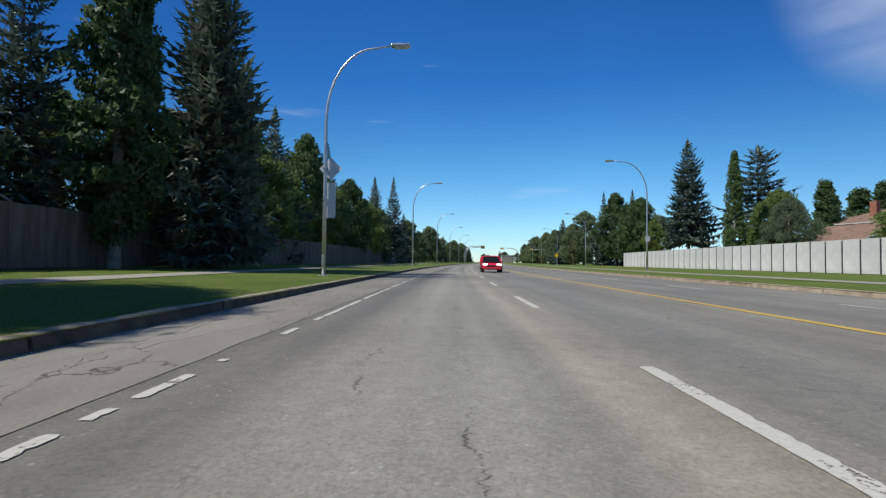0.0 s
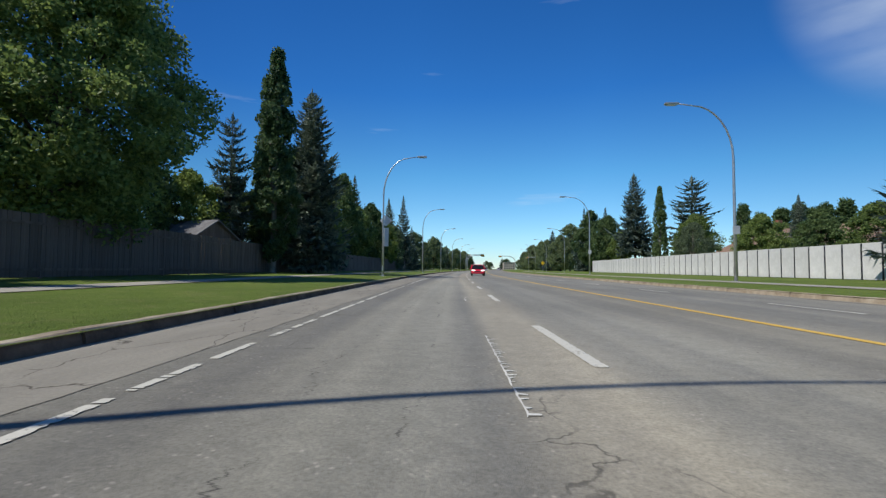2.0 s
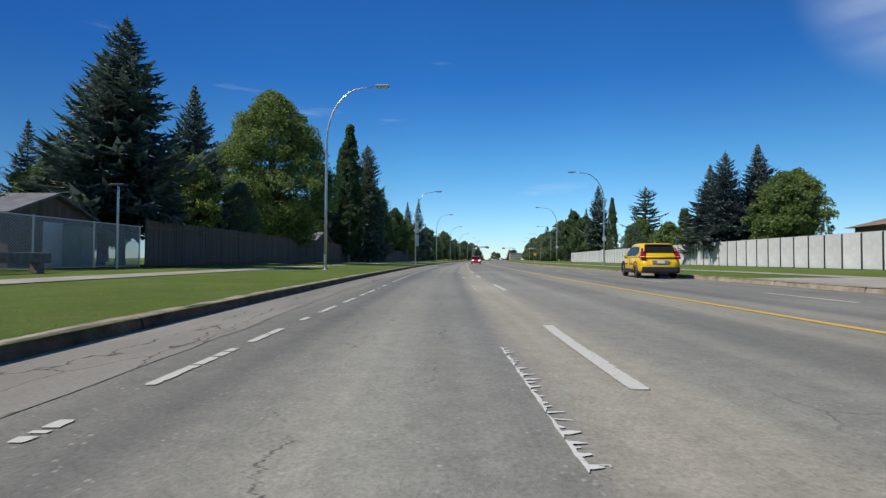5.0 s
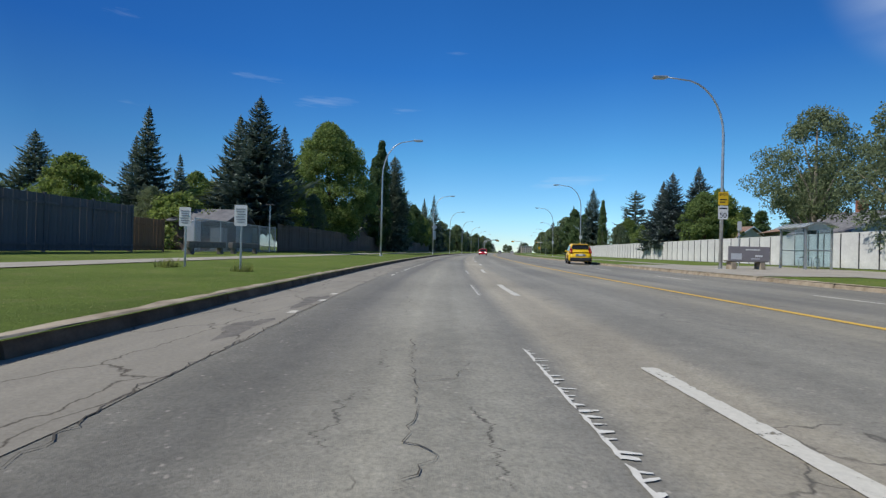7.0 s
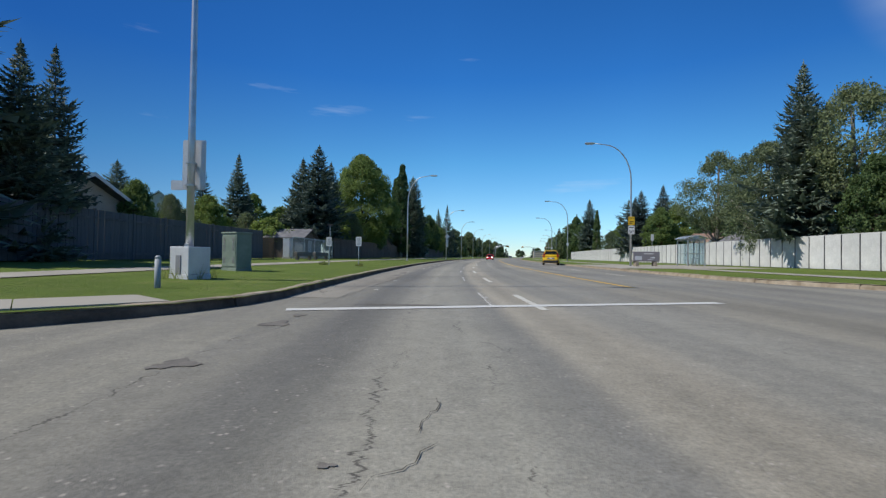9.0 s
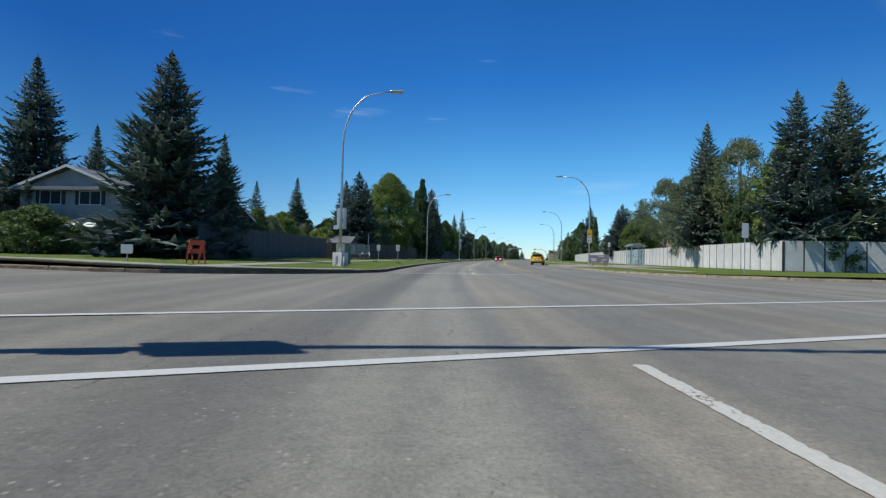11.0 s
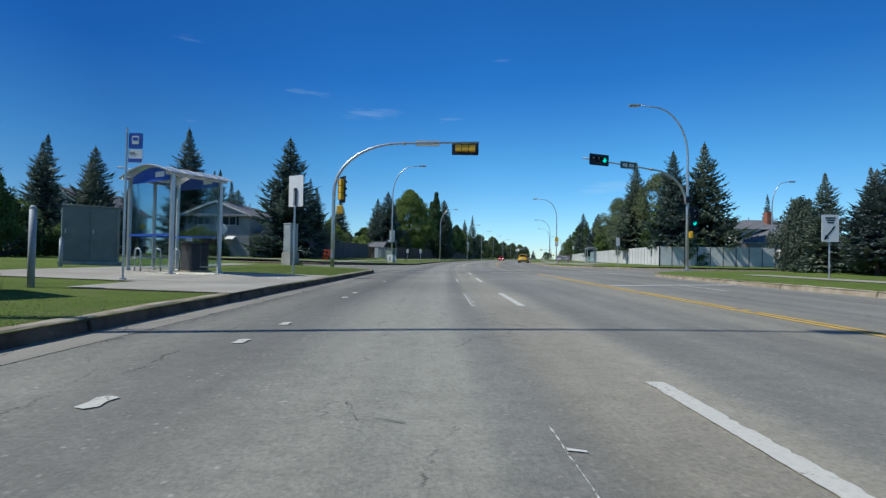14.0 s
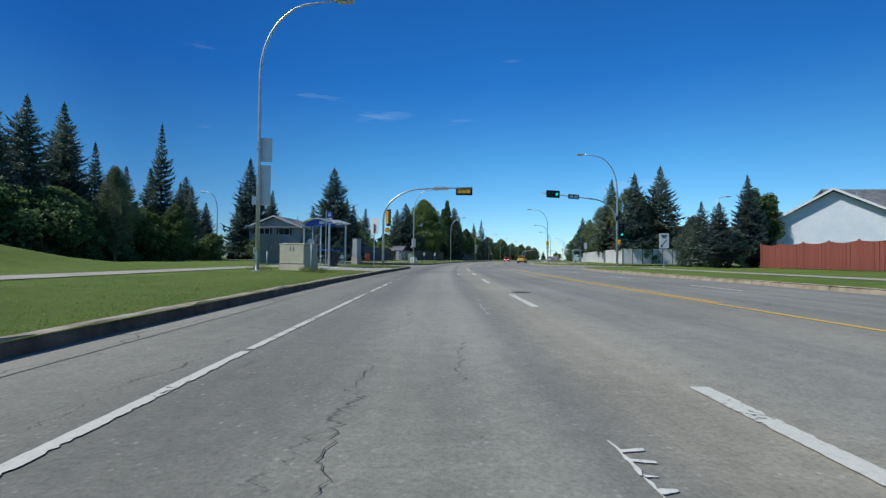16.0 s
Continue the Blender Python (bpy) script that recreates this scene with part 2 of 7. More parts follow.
def leaf_material(name, dark, light, through=0.25):
    m, n, l, b = nodes(name, 0.6, 0, 0.25)
    g, o = n.new("ShaderNodeNewGeometry"), n.new("ShaderNodeObjectInfo")
    c = ramp(n, l, g.outputs["Random Per Island"], [(0.0, dark), (1.0, light)])
    c = mixed(n, l, c, ramp(n, l, o.outputs["Random"], [(0.0, (0.75, 0.8, 0.85)), (1.0, (1.15, 1.1, 1.0))]), 1.0, "MULTIPLY")
    l.new(c, b.inputs["Base Color"])
    if through:
        t, mx = n.new("ShaderNodeBsdfTranslucent"), n.new("ShaderNodeMixShader")
        l.new(c, t.inputs["Color"])
        mx.inputs[0].default_value = through
        l.new(b.outputs[0], mx.inputs[1])
        l.new(t.outputs[0], mx.inputs[2])
        l.new(mx.outputs[0], n["Material Output"].inputs["Surface"])
    return m


def plain(name, colour, rough=0.5, metal=0.0, spec=0.4):
    d = tuple(x * 0.86 for x in colour)
    return surface(name, d, colour, 2.0, 30.0, rough, metal, spec, 0.05)


def glass_material(name, tint, alpha):
    m, n, l, b = nodes(name, 0.04, 0, 0.5)
    b.inputs["Base Color"].default_value = (*tint, 1)
    b.inputs["Transmission Weight"].default_value = alpha
    b.inputs["IOR"].default_value = 1.12
    return m


def gutter_material():
    m, n, l, b = nodes("gutter_concrete", 0.9, 0, 0.25)
    uv = coords(n, l, "UV")
    c = ramp(n, l, noisy(n, l, coords(n, l, "UV", (1.0, 0.25, 1)), 0.9, 5, 0.65), [(0.3, (0.185, 0.173, 0.143)), (0.7, (0.28, 0.262, 0.214))])
    f = noisy(n, l, uv, 30.0, 6, 0.8)
    c = mixed(n, l, c, ramp(n, l, f, [(0.3, grey(0.6)), (0.7, grey(1.15))]), 0.7, "MULTIPLY")
    warp = n.new("ShaderNodeTexNoise")
    warp.inputs["Scale"].default_value, warp.inputs["Detail"].default_value = 2.5, 7
    l.new(uv, warp.inputs["Vector"])
    vo = n.new("ShaderNodeTexVoronoi")
    vo.feature = "DISTANCE_TO_EDGE"
    vo.inputs["Scale"].default_value = 1.0
    l.new(mixed(n, l, coords(n, l, "UV", (1.3, 0.5, 1)), warp.outputs["Color"], 0.4, "ADD"), vo.inputs["Vector"])
    crack = ramp(n, l, vo.outputs["Distance"], [(0.0, grey(0.0)), (0.012, grey(1.0))])
    sound = ramp(n, l, noisy(n, l, uv, 0.5, 4, 0.7), [(0.53, grey(0.0)), (0.58, grey(1.0))])
    c = mixed(n, l, (0.05, 0.042, 0.032), c, mixed(n, l, crack, sound, 1.0, "LIGHTEN"))
    l.new(c, b.inputs["Base Color"])
    bumped(n, l, b, f, 0.4, 0.006)
    return m


ASPHALT = asphalt_material()
PLINTH = surface("plinth_concrete", (0.26, 0.25, 0.22), (0.40, 0.385, 0.34), 2.0, 30, 0.9, bump=0.3)
CONCRETE = surface("kerb_concrete", (0.21, 0.165, 0.11), (0.42, 0.36, 0.27), 2.6, 34, 0.92, bump=0.6)
GUTTER = gutter_material()
# west kerb face: its shade is painted in as a darker brown
KERB_FACE = surface("shaded_kerb_face", (0.062, 0.046, 0.033), (0.185, 0.14, 0.10), 2.2, 30, 0.95, bump=0.6)
WALKWAY = surface("walkway_concrete", (0.27, 0.25, 0.205), (0.38, 0.355, 0.295), 0.7, 25, 0.9, bump=0.2, kind="UV")
WHITE_PAINT = paint_material("white_road_paint", (0.53, 0.515, 0.44), 0.39)
CROSS_PAINT = paint_material("crosswalk_paint", (0.54, 0.54, 0.50), 0.3)
WORN_PAINT = paint_material("worn_white_road_paint", (0.58, 0.57, 0.51), 0.38)
GHOST_PAINT = paint_material("ground_off_paint", (0.36, 0.35, 0.31), 0.45)
YELLOW_PAINT = paint_material("yellow_road_paint", (0.62, 0.40, 0.075), 0.36)


def grass_material():
    m, n, l, b = nodes("grass", 0.9, 0, 0.15)
    v = coords(n, l, "Object")
    c = ramp(n, l, noisy(n, l, v, 0.35, 5, 0.65), [(0.3, (0.082, 0.122, 0.02)), (0.55, (0.108, 0.155, 0.026)), (0.8, (0.165, 0.19, 0.05))])
    c = mixed(n, l, c, (0.17, 0.165, 0.065), ramp(n, l, noisy(n, l, v, 1.7, 6, 0.75), [(0.5, grey(0.0)), (0.75, grey(0.75))]))
    f = noisy(n, l, v, 16.0, 6, 0.85)
    c = mixed(n, l, c, ramp(n, l, f, [(0.25, grey(0.6)), (0.5, grey(0.98)), (0.75, grey(1.3))]), 0.8, "MULTIPLY")
    l.new(c, b.inputs["Base Color"])
    bumped(n, l, b, f, 0.8, 0.05)
    return m


GRASS = grass_material()
BLADES = leaf_material("grass_blades", (0.15, 0.2, 0.04), (0.32, 0.34, 0.12), 0.6)
STEEL = surface("galvanised_steel", (0.42, 0.44, 0.45), (0.60, 0.62, 0.63), 3, 60, 0.38, 0.75, 0.5, 0.05)
DARK_METAL = plain("dark_metal", (0.05, 0.05, 0.055), 0.5, 0.3)
BARK = surface("bark", (0.05, 0.035, 0.025), (0.13, 0.095, 0.07), 4, 30, 0.95, bump=0.6)
PALE_BARK = surface("pale_bark", (0.16, 0.14, 0.11), (0.32, 0.29, 0.24), 3, 25, 0.95, bump=0.5)
NEEDLES = leaf_material("spruce_needles", (0.055, 0.085, 0.068), (0.2, 0.25, 0.2), 0.2)
BLUE_NEEDLES = leaf_material("blue_spruce_needles", (0.06, 0.085, 0.082), (0.17, 0.21, 0.20), 0.1)
LEAVES = leaf_material("green_leaves", (0.095, 0.15, 0.042), (0.28, 0.36, 0.105), 0.45)
# leaf colour of distant crowns, paled to paint in haze
FAR_LEAVES = leaf_material("far_hazed_leaves", (0.10, 0.145, 0.072), (0.26, 0.32, 0.16), 0.5)
DARK_LEAVES = leaf_material("dark_leaves", (0.055, 0.098, 0.038), (0.155, 0.225, 0.082), 0.4)
JUNIPER = leaf_material("juniper_needles", (0.04, 0.062, 0.05), (0.12, 0.155, 0.115), 0.15)
PALE_LEAVES = leaf_material("pale_leaves", (0.105, 0.14, 0.075), (0.235, 0.285, 0.15), 0.4)
LEFT_FENCE = surface("weathered_fence_wood", (0.12, 0.088, 0.068), (0.23, 0.18, 0.145), 1.2, 18, 0.9, stretch=(3, 3, 0.3), bump=0.4, random=0.25)
WHITE_FENCE = surface("white_fence_paint", (0.55, 0.555, 0.54), (0.72, 0.72, 0.70), 0.8, 12, 0.6, bump=0.1, random=0.12)


# ==== builders
def mesh_of(name, verts, faces, material, smooth=False):
    me = bpy.data.meshes.new(name)
    me.from_pydata([tuple(v) for v in verts], [], faces)
    for mt in material if isinstance(material, (list, tuple)) else [material]:
        me.materials.append(mt)
    if smooth:
        me.polygons.foreach_set("use_smooth", [True] * len(me.polygons))
    me.update()
    return me


def finish(bm, name, material, smooth=False):
    bmesh.ops.recalc_face_normals(bm, faces=bm.faces)
    me = bpy.data.meshes.new(name)
    bm.to_mesh(me)
    bm.free()
    me.materials.append(material)
    if smooth:
        me.polygons.foreach_set("use_smooth", [True] * len(me.polygons))
    return me


def part(name, bm, material, parent, label="", smooth=False):
    ob = new(name, bm if isinstance(bm, bpy.types.Mesh) else finish(bm, name, material, smooth))
    ob.parent = parent
    if label:
        ob["label"] = label
    return ob


def thing(name, m, label, category, group="", kind=""):
    ob = new(name)
    ob.empty_display_size = 0.2
    ob.matrix_world = m
    return tagged(ob, label, category, group, kind)


def box(bm, x0, y0, z0, x1, y1, z1, bevel=0.0, m=None):
    g = bmesh.ops.create_cube(bm, size=1.0)["verts"]
    bmesh.ops.scale(bm, vec=(x1 - x0, y1 - y0, z1 - z0), verts=g)
    bmesh.ops.translate(bm, vec=((x0 + x1) / 2, (y0 + y1) / 2, (z0 + z1) / 2), verts=g)
    if bevel:
        es = list({e for v in g for e in v.link_edges})
        out = bmesh.ops.bevel(bm, geom=es, offset=bevel, segments=2, affect="EDGES", profile=0.5)
        g = list({v for f in out["faces"] for v in f.verts} | {v for v in g if v.is_valid})
    if m is not None:
        bmesh.ops.transform(bm, matrix=m, verts=g)
    return g


def boxed(x0, y0, z0, x1, y1, z1, bevel=0.0):
    bm = bmesh.new()
    box(bm, x0, y0, z0, x1, y1, z1, bevel)
    return bm


def tube(bm, points, radii, sides=10, caps=True):
    """A tube along points, with a radius at each."""
    rings = []
    n = len(points)
    ps = [Vector(p) for p in points]
    for i, p in enumerate(ps):
        t = (ps[min(i + 1, n - 1)] - ps[max(i - 1, 0)]).normalized()
        side = t.cross(Vector((0, 1, 0)) if abs(t.y) < 0.9 else Vector((1, 0, 0))).normalized()
        up = side.cross(t)
        r = radii[i] if isinstance(radii, (list, tuple)) else radii
        rings.append([bm.verts.new(p + side * (r * math.cos(2 * math.pi * k / sides)) + up * (r * math.sin(2 * math.pi * k / sides))) for k in range(sides)])
    for a, b in zip(rings, rings[1:]):
        for k in range(sides):
            bm.faces.new((a[k], a[(k + 1) % sides], b[(k + 1) % sides], b[k]))
    if caps:
        bm.faces.new(rings[0][::-1])
        bm.faces.new(rings[-1])


def tubed(points, radii, sides=10):
    bm = bmesh.new()
    tube(bm, points, radii, sides)
    return bm


def prism(bm, outline, y0, y1):
    """An outline of (x, z) drawn out from y0 to y1."""
    a = [bm.verts.new((x, y0, z)) for x, z in outline]
    b = [bm.verts.new((x, y1, z)) for x, z in outline]
    k = len(outline)
    bm.faces.new(a)
    bm.faces.new(b[::-1])
    for i in range(k):
        bm.faces.new((a[i], b[i], b[(i + 1) % k], a[(i + 1) % k]))


def ribbon(name, s0, s1, d0, d1, z, material, step=2.0, cols=1):
    """A strip that follows the road; d0 and d1 may be functions of the station."""
    n = max(1, int(math.ceil((s1 - s0) / step)))
    verts, faces, uv = [], [], []
    for i in range(n + 1):
        s = s0 + (s1 - s0) * i / n
        a, b = (d0(s) if callable(d0) else d0), (d1(s) if callable(d1) else d1)
        for j in range(cols + 1):
            d = a + (b - a) * j / cols
            verts.append(R(s, d, z(s, d) if callable(z) else z))
            uv.append((d, s))
    w = cols + 1
    for i in range(n):
        for j in range(cols):
            faces.append((i * w + j, i * w + j + 1, (i + 1) * w + j + 1, (i + 1) * w + j))
    me = mesh_of(name, verts, faces, material)
    lay = me.uv_layers.new(name="UVMap")
    for lp in me.loops:
        lay.data[lp.index].uv = uv[lp.vertex_index]
    return me


def structure(name, me, label, category):
    return tagged(new(name, me), label, category, "", "structure")

# ==== ground, roads, kerbs and verges
def disc(radius, z, rings=24, sides=64):
    verts, faces = [(0, 0, z)], []
    for i in range(1, rings + 1):
        r = radius * (i / rings) ** 2
        verts += [(r * math.cos(2 * math.pi * k / sides), r * math.sin(2 * math.pi * k / sides), z) for k in range(sides)]
    faces += [(0, 1 + k, 1 + (k + 1) % sides) for k in range(sides)]
    for i in range(rings - 1):
        a, b = 1 + i * sides, 1 + (i + 1) * sides
        faces += [(a + k, b + k, b + (k + 1) % sides, a + (k + 1) % sides) for k in range(sides)]
    return verts, faces


gv, gf = disc(3000, -0.09)
structure("ground", mesh_of("ground", gv, gf, GRASS), "flat grassy ground that runs to the horizon", "ground")
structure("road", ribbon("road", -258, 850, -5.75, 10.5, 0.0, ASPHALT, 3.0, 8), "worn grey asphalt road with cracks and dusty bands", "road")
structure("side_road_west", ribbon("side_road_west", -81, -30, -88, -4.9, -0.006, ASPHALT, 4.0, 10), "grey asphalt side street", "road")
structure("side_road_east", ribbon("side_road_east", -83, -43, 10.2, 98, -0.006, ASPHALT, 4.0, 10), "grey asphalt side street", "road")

# outlines of the kerbed blocks, as station and offset
west_far = [(s, kerb_left(s)) for s in range(700, -54, -6)] + [(-57.2, -4.95), (-58.5, -5.12), (-59.7, -5.6), (-61.0, -6.7), (-62.4, -8.3), (-63.6, -10.5), (-64.4, -13), (-64.2, -16), (-62.9, -21), (-59.0, -33), (-53.5, -47), (-45.0, -66), (-37, -86)]
west_near = [(s, kerb_left(s)) for s in range(-250, -83, 4)] + [(-82, -4.95), (-80.7, -5.25), (-79.7, -6.1), (-79.1, -7.6), (-78.3, -10), (-76.8, -13), (-74.2, -17), (-71.4, -21.5), (-67.0, -31), (-61.5, -45), (-53.0, -64), (-44.0, -84)]
east_far = [(s, kerb_right(s)) for s in range(700, -44, -6)] + [(-46, 10.4), (-49, 10.8), (-52, 12.0), (-54.8, 14.2), (-57, 17.5), (-58, 22), (-58.5, 96)]
east_near = [(s, kerb_right(s)) for s in range(-250, -83, 4)] + [(-82, 10.35), (-79, 10.75), (-76, 12.0), (-73.5, 14.5), (-72, 18), (-71.5, 24), (-71, 96)]


def kerb_mesh(name, line, side, shade_face):
    """A kerb of real height along the line; side is the sign of the verge's offset."""
    prof = [(-0.012, -0.03), (0.008, 0.10), (0.028, 0.145), (0.06, 0.166), (0.2, 0.168), (0.225, 0.11)]
    pts = []
    for (s0, d0), (s1, d1) in zip(line, line[1:]):
        k = max(1, int(math.hypot(s1 - s0, d1 - d0) / (0.4 if -130 < s0 < 40 else 2.0))) if abs(s0) < 160 else 1
        pts += [(s0 + (s1 - s0) * i / k, d0 + (d1 - d0) * i / k) for i in range(k)]
    pts.append(line[-1])
    # open joints between the cast lengths
    cut = []
    for i, (a, b) in enumerate(zip(pts, pts[1:])):
        cut.append((a, 0.0))
        if i % 9 == 4 and -130 < a[0] < 40:
            for u, deep in ((0.42, 0.0), (0.45, 0.035), (0.52, 0.035), (0.55, 0.0)):
                cut.append(((a[0] + (b[0] - a[0]) * u, a[1] + (b[1] - a[1]) * u), deep))
    cut.append((pts[-1], 0.0))
    ws = [R(s, d) for (s, d), _ in cut]
    verts, faces = [], []
    for i, p in enumerate(ws):
        t = (ws[min(i + 1, len(ws) - 1)] - ws[max(i - 1, 0)]).normalized()
        dip = cut[i][1]
        nrm = Vector((-t.y, t.x, 0)) * side
        jit = 0.016 * noise.noise(p * 0.9) + 0.016 * noise.noise(p * 3.7) + dip
        for a, z in prof:
            verts.append(p + nrm * (a + jit) + Vector((0, 0, z + (0.012 * noise.noise(p * 0.5) + 0.02 * noise.noise(p * 3.1 + Vector((a * 30, 0, 0))) - dip if z > 0 else 0))))
    k = len(prof)
    for i in range(len(ws) - 1):
        for j in range(k - 1):
            faces.append((i * k + j, i * k + j + 1, (i + 1) * k + j + 1, (i + 1) * k + j))
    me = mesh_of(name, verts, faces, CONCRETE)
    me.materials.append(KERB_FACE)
    # the lower face strips carry the painted-in shade on west kerbs only
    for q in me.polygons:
        q.material_index = 1 if shade_face and q.index % (k - 1) < 2 else 0
    return me


def verge_mesh(name, line, outer, cells):
    """The grass behind a kerb, filled to the outer offset."""
    from mathutils import geometry
    ends = [(line[-1][0], outer), (line[0][0], outer)]
    ring = line + ends
    sign = 1 if outer > 0 else -1
    lo, hi = min(p[0] for p in line), max(p[0] for p in line)
    pts = [Vector(p) for p in ring]
    n = len(ring)

    def inside(s, d):
        c = False
        for i in range(n):
            (a, b), (e, f) = ring[i], ring[i - 1]
            if (b > d) != (f > d) and s < (e - a) * (d - b) / (f - b) + a:
                c = not c
        return c

    s = lo
    while s < hi:
        near = -140 < s < 110
        for off in cells:
            d = sign * off
            if inside(s + 0.3, d) and inside(s - 0.3, d) and inside(s, d - sign * 0.4):
                pts.append(Vector((s, d)))
        s += 2.5 if near else 14
    v, _, f, *_ = geometry.delaunay_2d_cdt(pts, [], [list(range(n))], 1, 0.001)
    verts = [R(p.x, p.y, ground_z(p.x, p.y)) for p in v]
    me = mesh_of(name, verts, [tuple(q) for q in f], GRASS, True)
    if me.polygons and me.polygons[0].normal.z < 0:
        me.flip_normals()
    return me


CELLS_W = (6.2, 7.5, 9, 11, 13, 15, 16.5, 18, 19.5, 21, 23, 26, 32, 42, 60)
CELLS_E = (11.5, 13, 15, 18, 22, 26, 32, 42, 60, 80)
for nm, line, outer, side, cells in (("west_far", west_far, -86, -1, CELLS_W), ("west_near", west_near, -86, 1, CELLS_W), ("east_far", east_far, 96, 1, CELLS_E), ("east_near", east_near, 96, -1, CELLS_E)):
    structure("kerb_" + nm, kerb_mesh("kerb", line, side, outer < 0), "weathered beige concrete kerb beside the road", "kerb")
    structure("verge_" + nm, verge_mesh("verge", line, outer, cells), "mown green grass verge behind the kerb", "grass")

def gutter_edge(s):
    base = float(np.interp(s, [-57, -53, -49, -45, -30, -22, -17, -10, 10], [-3.9, -3.75, -3.56, -3.66, -3.9, -4.25, -4.2, -3.9, -3.84]))
    return base + 0.05 * noise.noise(Vector((s * 1.1, 0, 0))) + 0.03 * noise.noise(Vector((s * 4.3, 5, 0)))


structure("gutter_far", ribbon("gutter", -57, 420, lambda s: kerb_left(s) - 0.02, gutter_edge, 0.005, GUTTER, 0.3), "pale cracked concrete strip along the kerb", "gutter")
structure("gutter_near", ribbon("gutter", -200, -83, lambda s: kerb_left(s) - 0.02, lambda s: kerb_left(s) + 0.5 + 0.02 * noise.noise(Vector((s * 2.0, 9, 0))), 0.005, GUTTER, 0.4), "narrow concrete gutter beside the kerb", "gutter")
structure("gutter_east", ribbon("gutter", -44, 420, 9.9, 10.4, 0.005, GUTTER, 3.0), "narrow concrete gutter beside the kerb", "gutter")


def slab_path(name, s0, s1, d0, d1, step, label):
    """A concrete path of separate slabs with open joints."""
    base = structure(name, ribbon(name, s0, s1, d0 + 0.02, d1 - 0.02, lambda s, d: ground_z(s, d) + 0.006, CONCRETE, 4.0), label, "pavement")
    s = s0
    while s < s1 - 0.1:
        e = min(s + step, s1)
        me = ribbon("slab", s + 0.012, e - 0.012, d0, d1, lambda a, b: ground_z(a, b) + 0.022, WALKWAY, 2.0)
        ob = new("slab", me)
        ob.parent = base
        s = e
    return base


slab_path("pavement_west_far", -63, 130, -12.7, -11.2, 3.0, "pale concrete footpath through the grass verge")
slab_path("pavement_west_near", -150, -80, -13.2, -11.8, 3.0, "pale concrete footpath through the grass verge")
slab_path("pavement_east_far", -50, 130, 14.6, 16.0, 3.0, "pale concrete footpath behind the kerb")
slab_path("pavement_east_near", -150, -80, 14.8, 16.2, 3.0, "pale concrete footpath behind the kerb")
def kerb_walk(name, line, w0, w1, label):
    """A concrete walk cast behind a kerb, in slabs, w0 to w1 from its edge."""
    base = None
    pts = []
    for (s0, d0), (s1, d1) in zip(line, line[1:]):
        k = max(1, int(math.hypot(s1 - s0, d1 - d0) / 1.6))
        pts += [(s0 + (s1 - s0) * i / k, d0 + (d1 - d0) * i / k) for i in range(k)]
    ws = [R(s, d, ground_z(s, d) + 0.024) for s, d in pts]
    side = [Vector((-(b - a).y, (b - a).x, 0)).normalized() for a, b in zip(ws, ws[1:])]
    for i in range(len(ws) - 2):
        q = [ws[i] - side[i] * w0, ws[i + 1] - side[i + 1] * w0, ws[i + 1] - side[i + 1] * w1, ws[i] - side[i] * w1]
        q = [v.lerp(sum(q, Vector()) / 4, 0.008) for v in q]
        me = mesh_of("slab", [v for v in q] + [v - Vector((0, 0, 0.12)) for v in q], [(0, 1, 2, 3), (0, 4, 5, 1), (1, 5, 6, 2), (2, 6, 7, 3), (3, 7, 4, 0)], WALKWAY)
        if base is None:
            base = structure(name, me, label, "pavement")
        else:
            new("slab", me).parent = base


kerb_walk("pavement_side_street", west_far[-11:-1], 0.2, 1.6, "pale concrete footpath along the side street kerb")
slab_path("bus_stop_pad", -97.0, -89.6, -8.2, -5.2, 2.1, "pale concrete pad at the bus stop")
slab_path("bus_stop_pad_back", -95.0, -89.6, -11.78, -8.22, 1.8, "pale concrete pad under the bus shelter")
slab_path("bus_bench_pad", -33, -17, 10.55, 21.5, 4.0, "pale concrete pad at the bus stop")

# road markings
def ragged(name, s0, s1, d, w, material, step, left, right, bite, seed):
    """A strip of old paint with uneven sides: left and right are the wobble of each edge, bite the depth of its teeth."""
    rnd = random.Random(seed)
    n = max(3, int((s1 - s0) / step))
    verts, faces, uv = [], [], []
    for i in range(n + 1):
        s = s0 + (s1 - s0) * i / n
        c = d(s) if callable(d) else d
        tooth = bite if rnd.random() < 0.45 else 0.0
        pinch = 0.8 if i in (0, n) else 1.0
        a = c - w / 2 * pinch + rnd.uniform(-left, left)
        b = max(c + w / 2 * pinch + rnd.uniform(-right, right) - tooth * rnd.random(), a + 0.012)
        for q in (a, b):
            verts.append(R(s, q, 0.007))
            uv.append((q, s))
    faces = [(2 * i, 2 * i + 1, 2 * i + 3, 2 * i + 2) for i in range(n) if i in (0, n - 1) or rnd.random() > (0.05 if w < 0.12 else 0.0)]
    me = mesh_of(name, verts, faces, material)
    lay = me.uv_layers.new(name="UVMap")
    for lp in me.loops:
        lay.data[lp.index].uv = uv[lp.vertex_index]
    return me


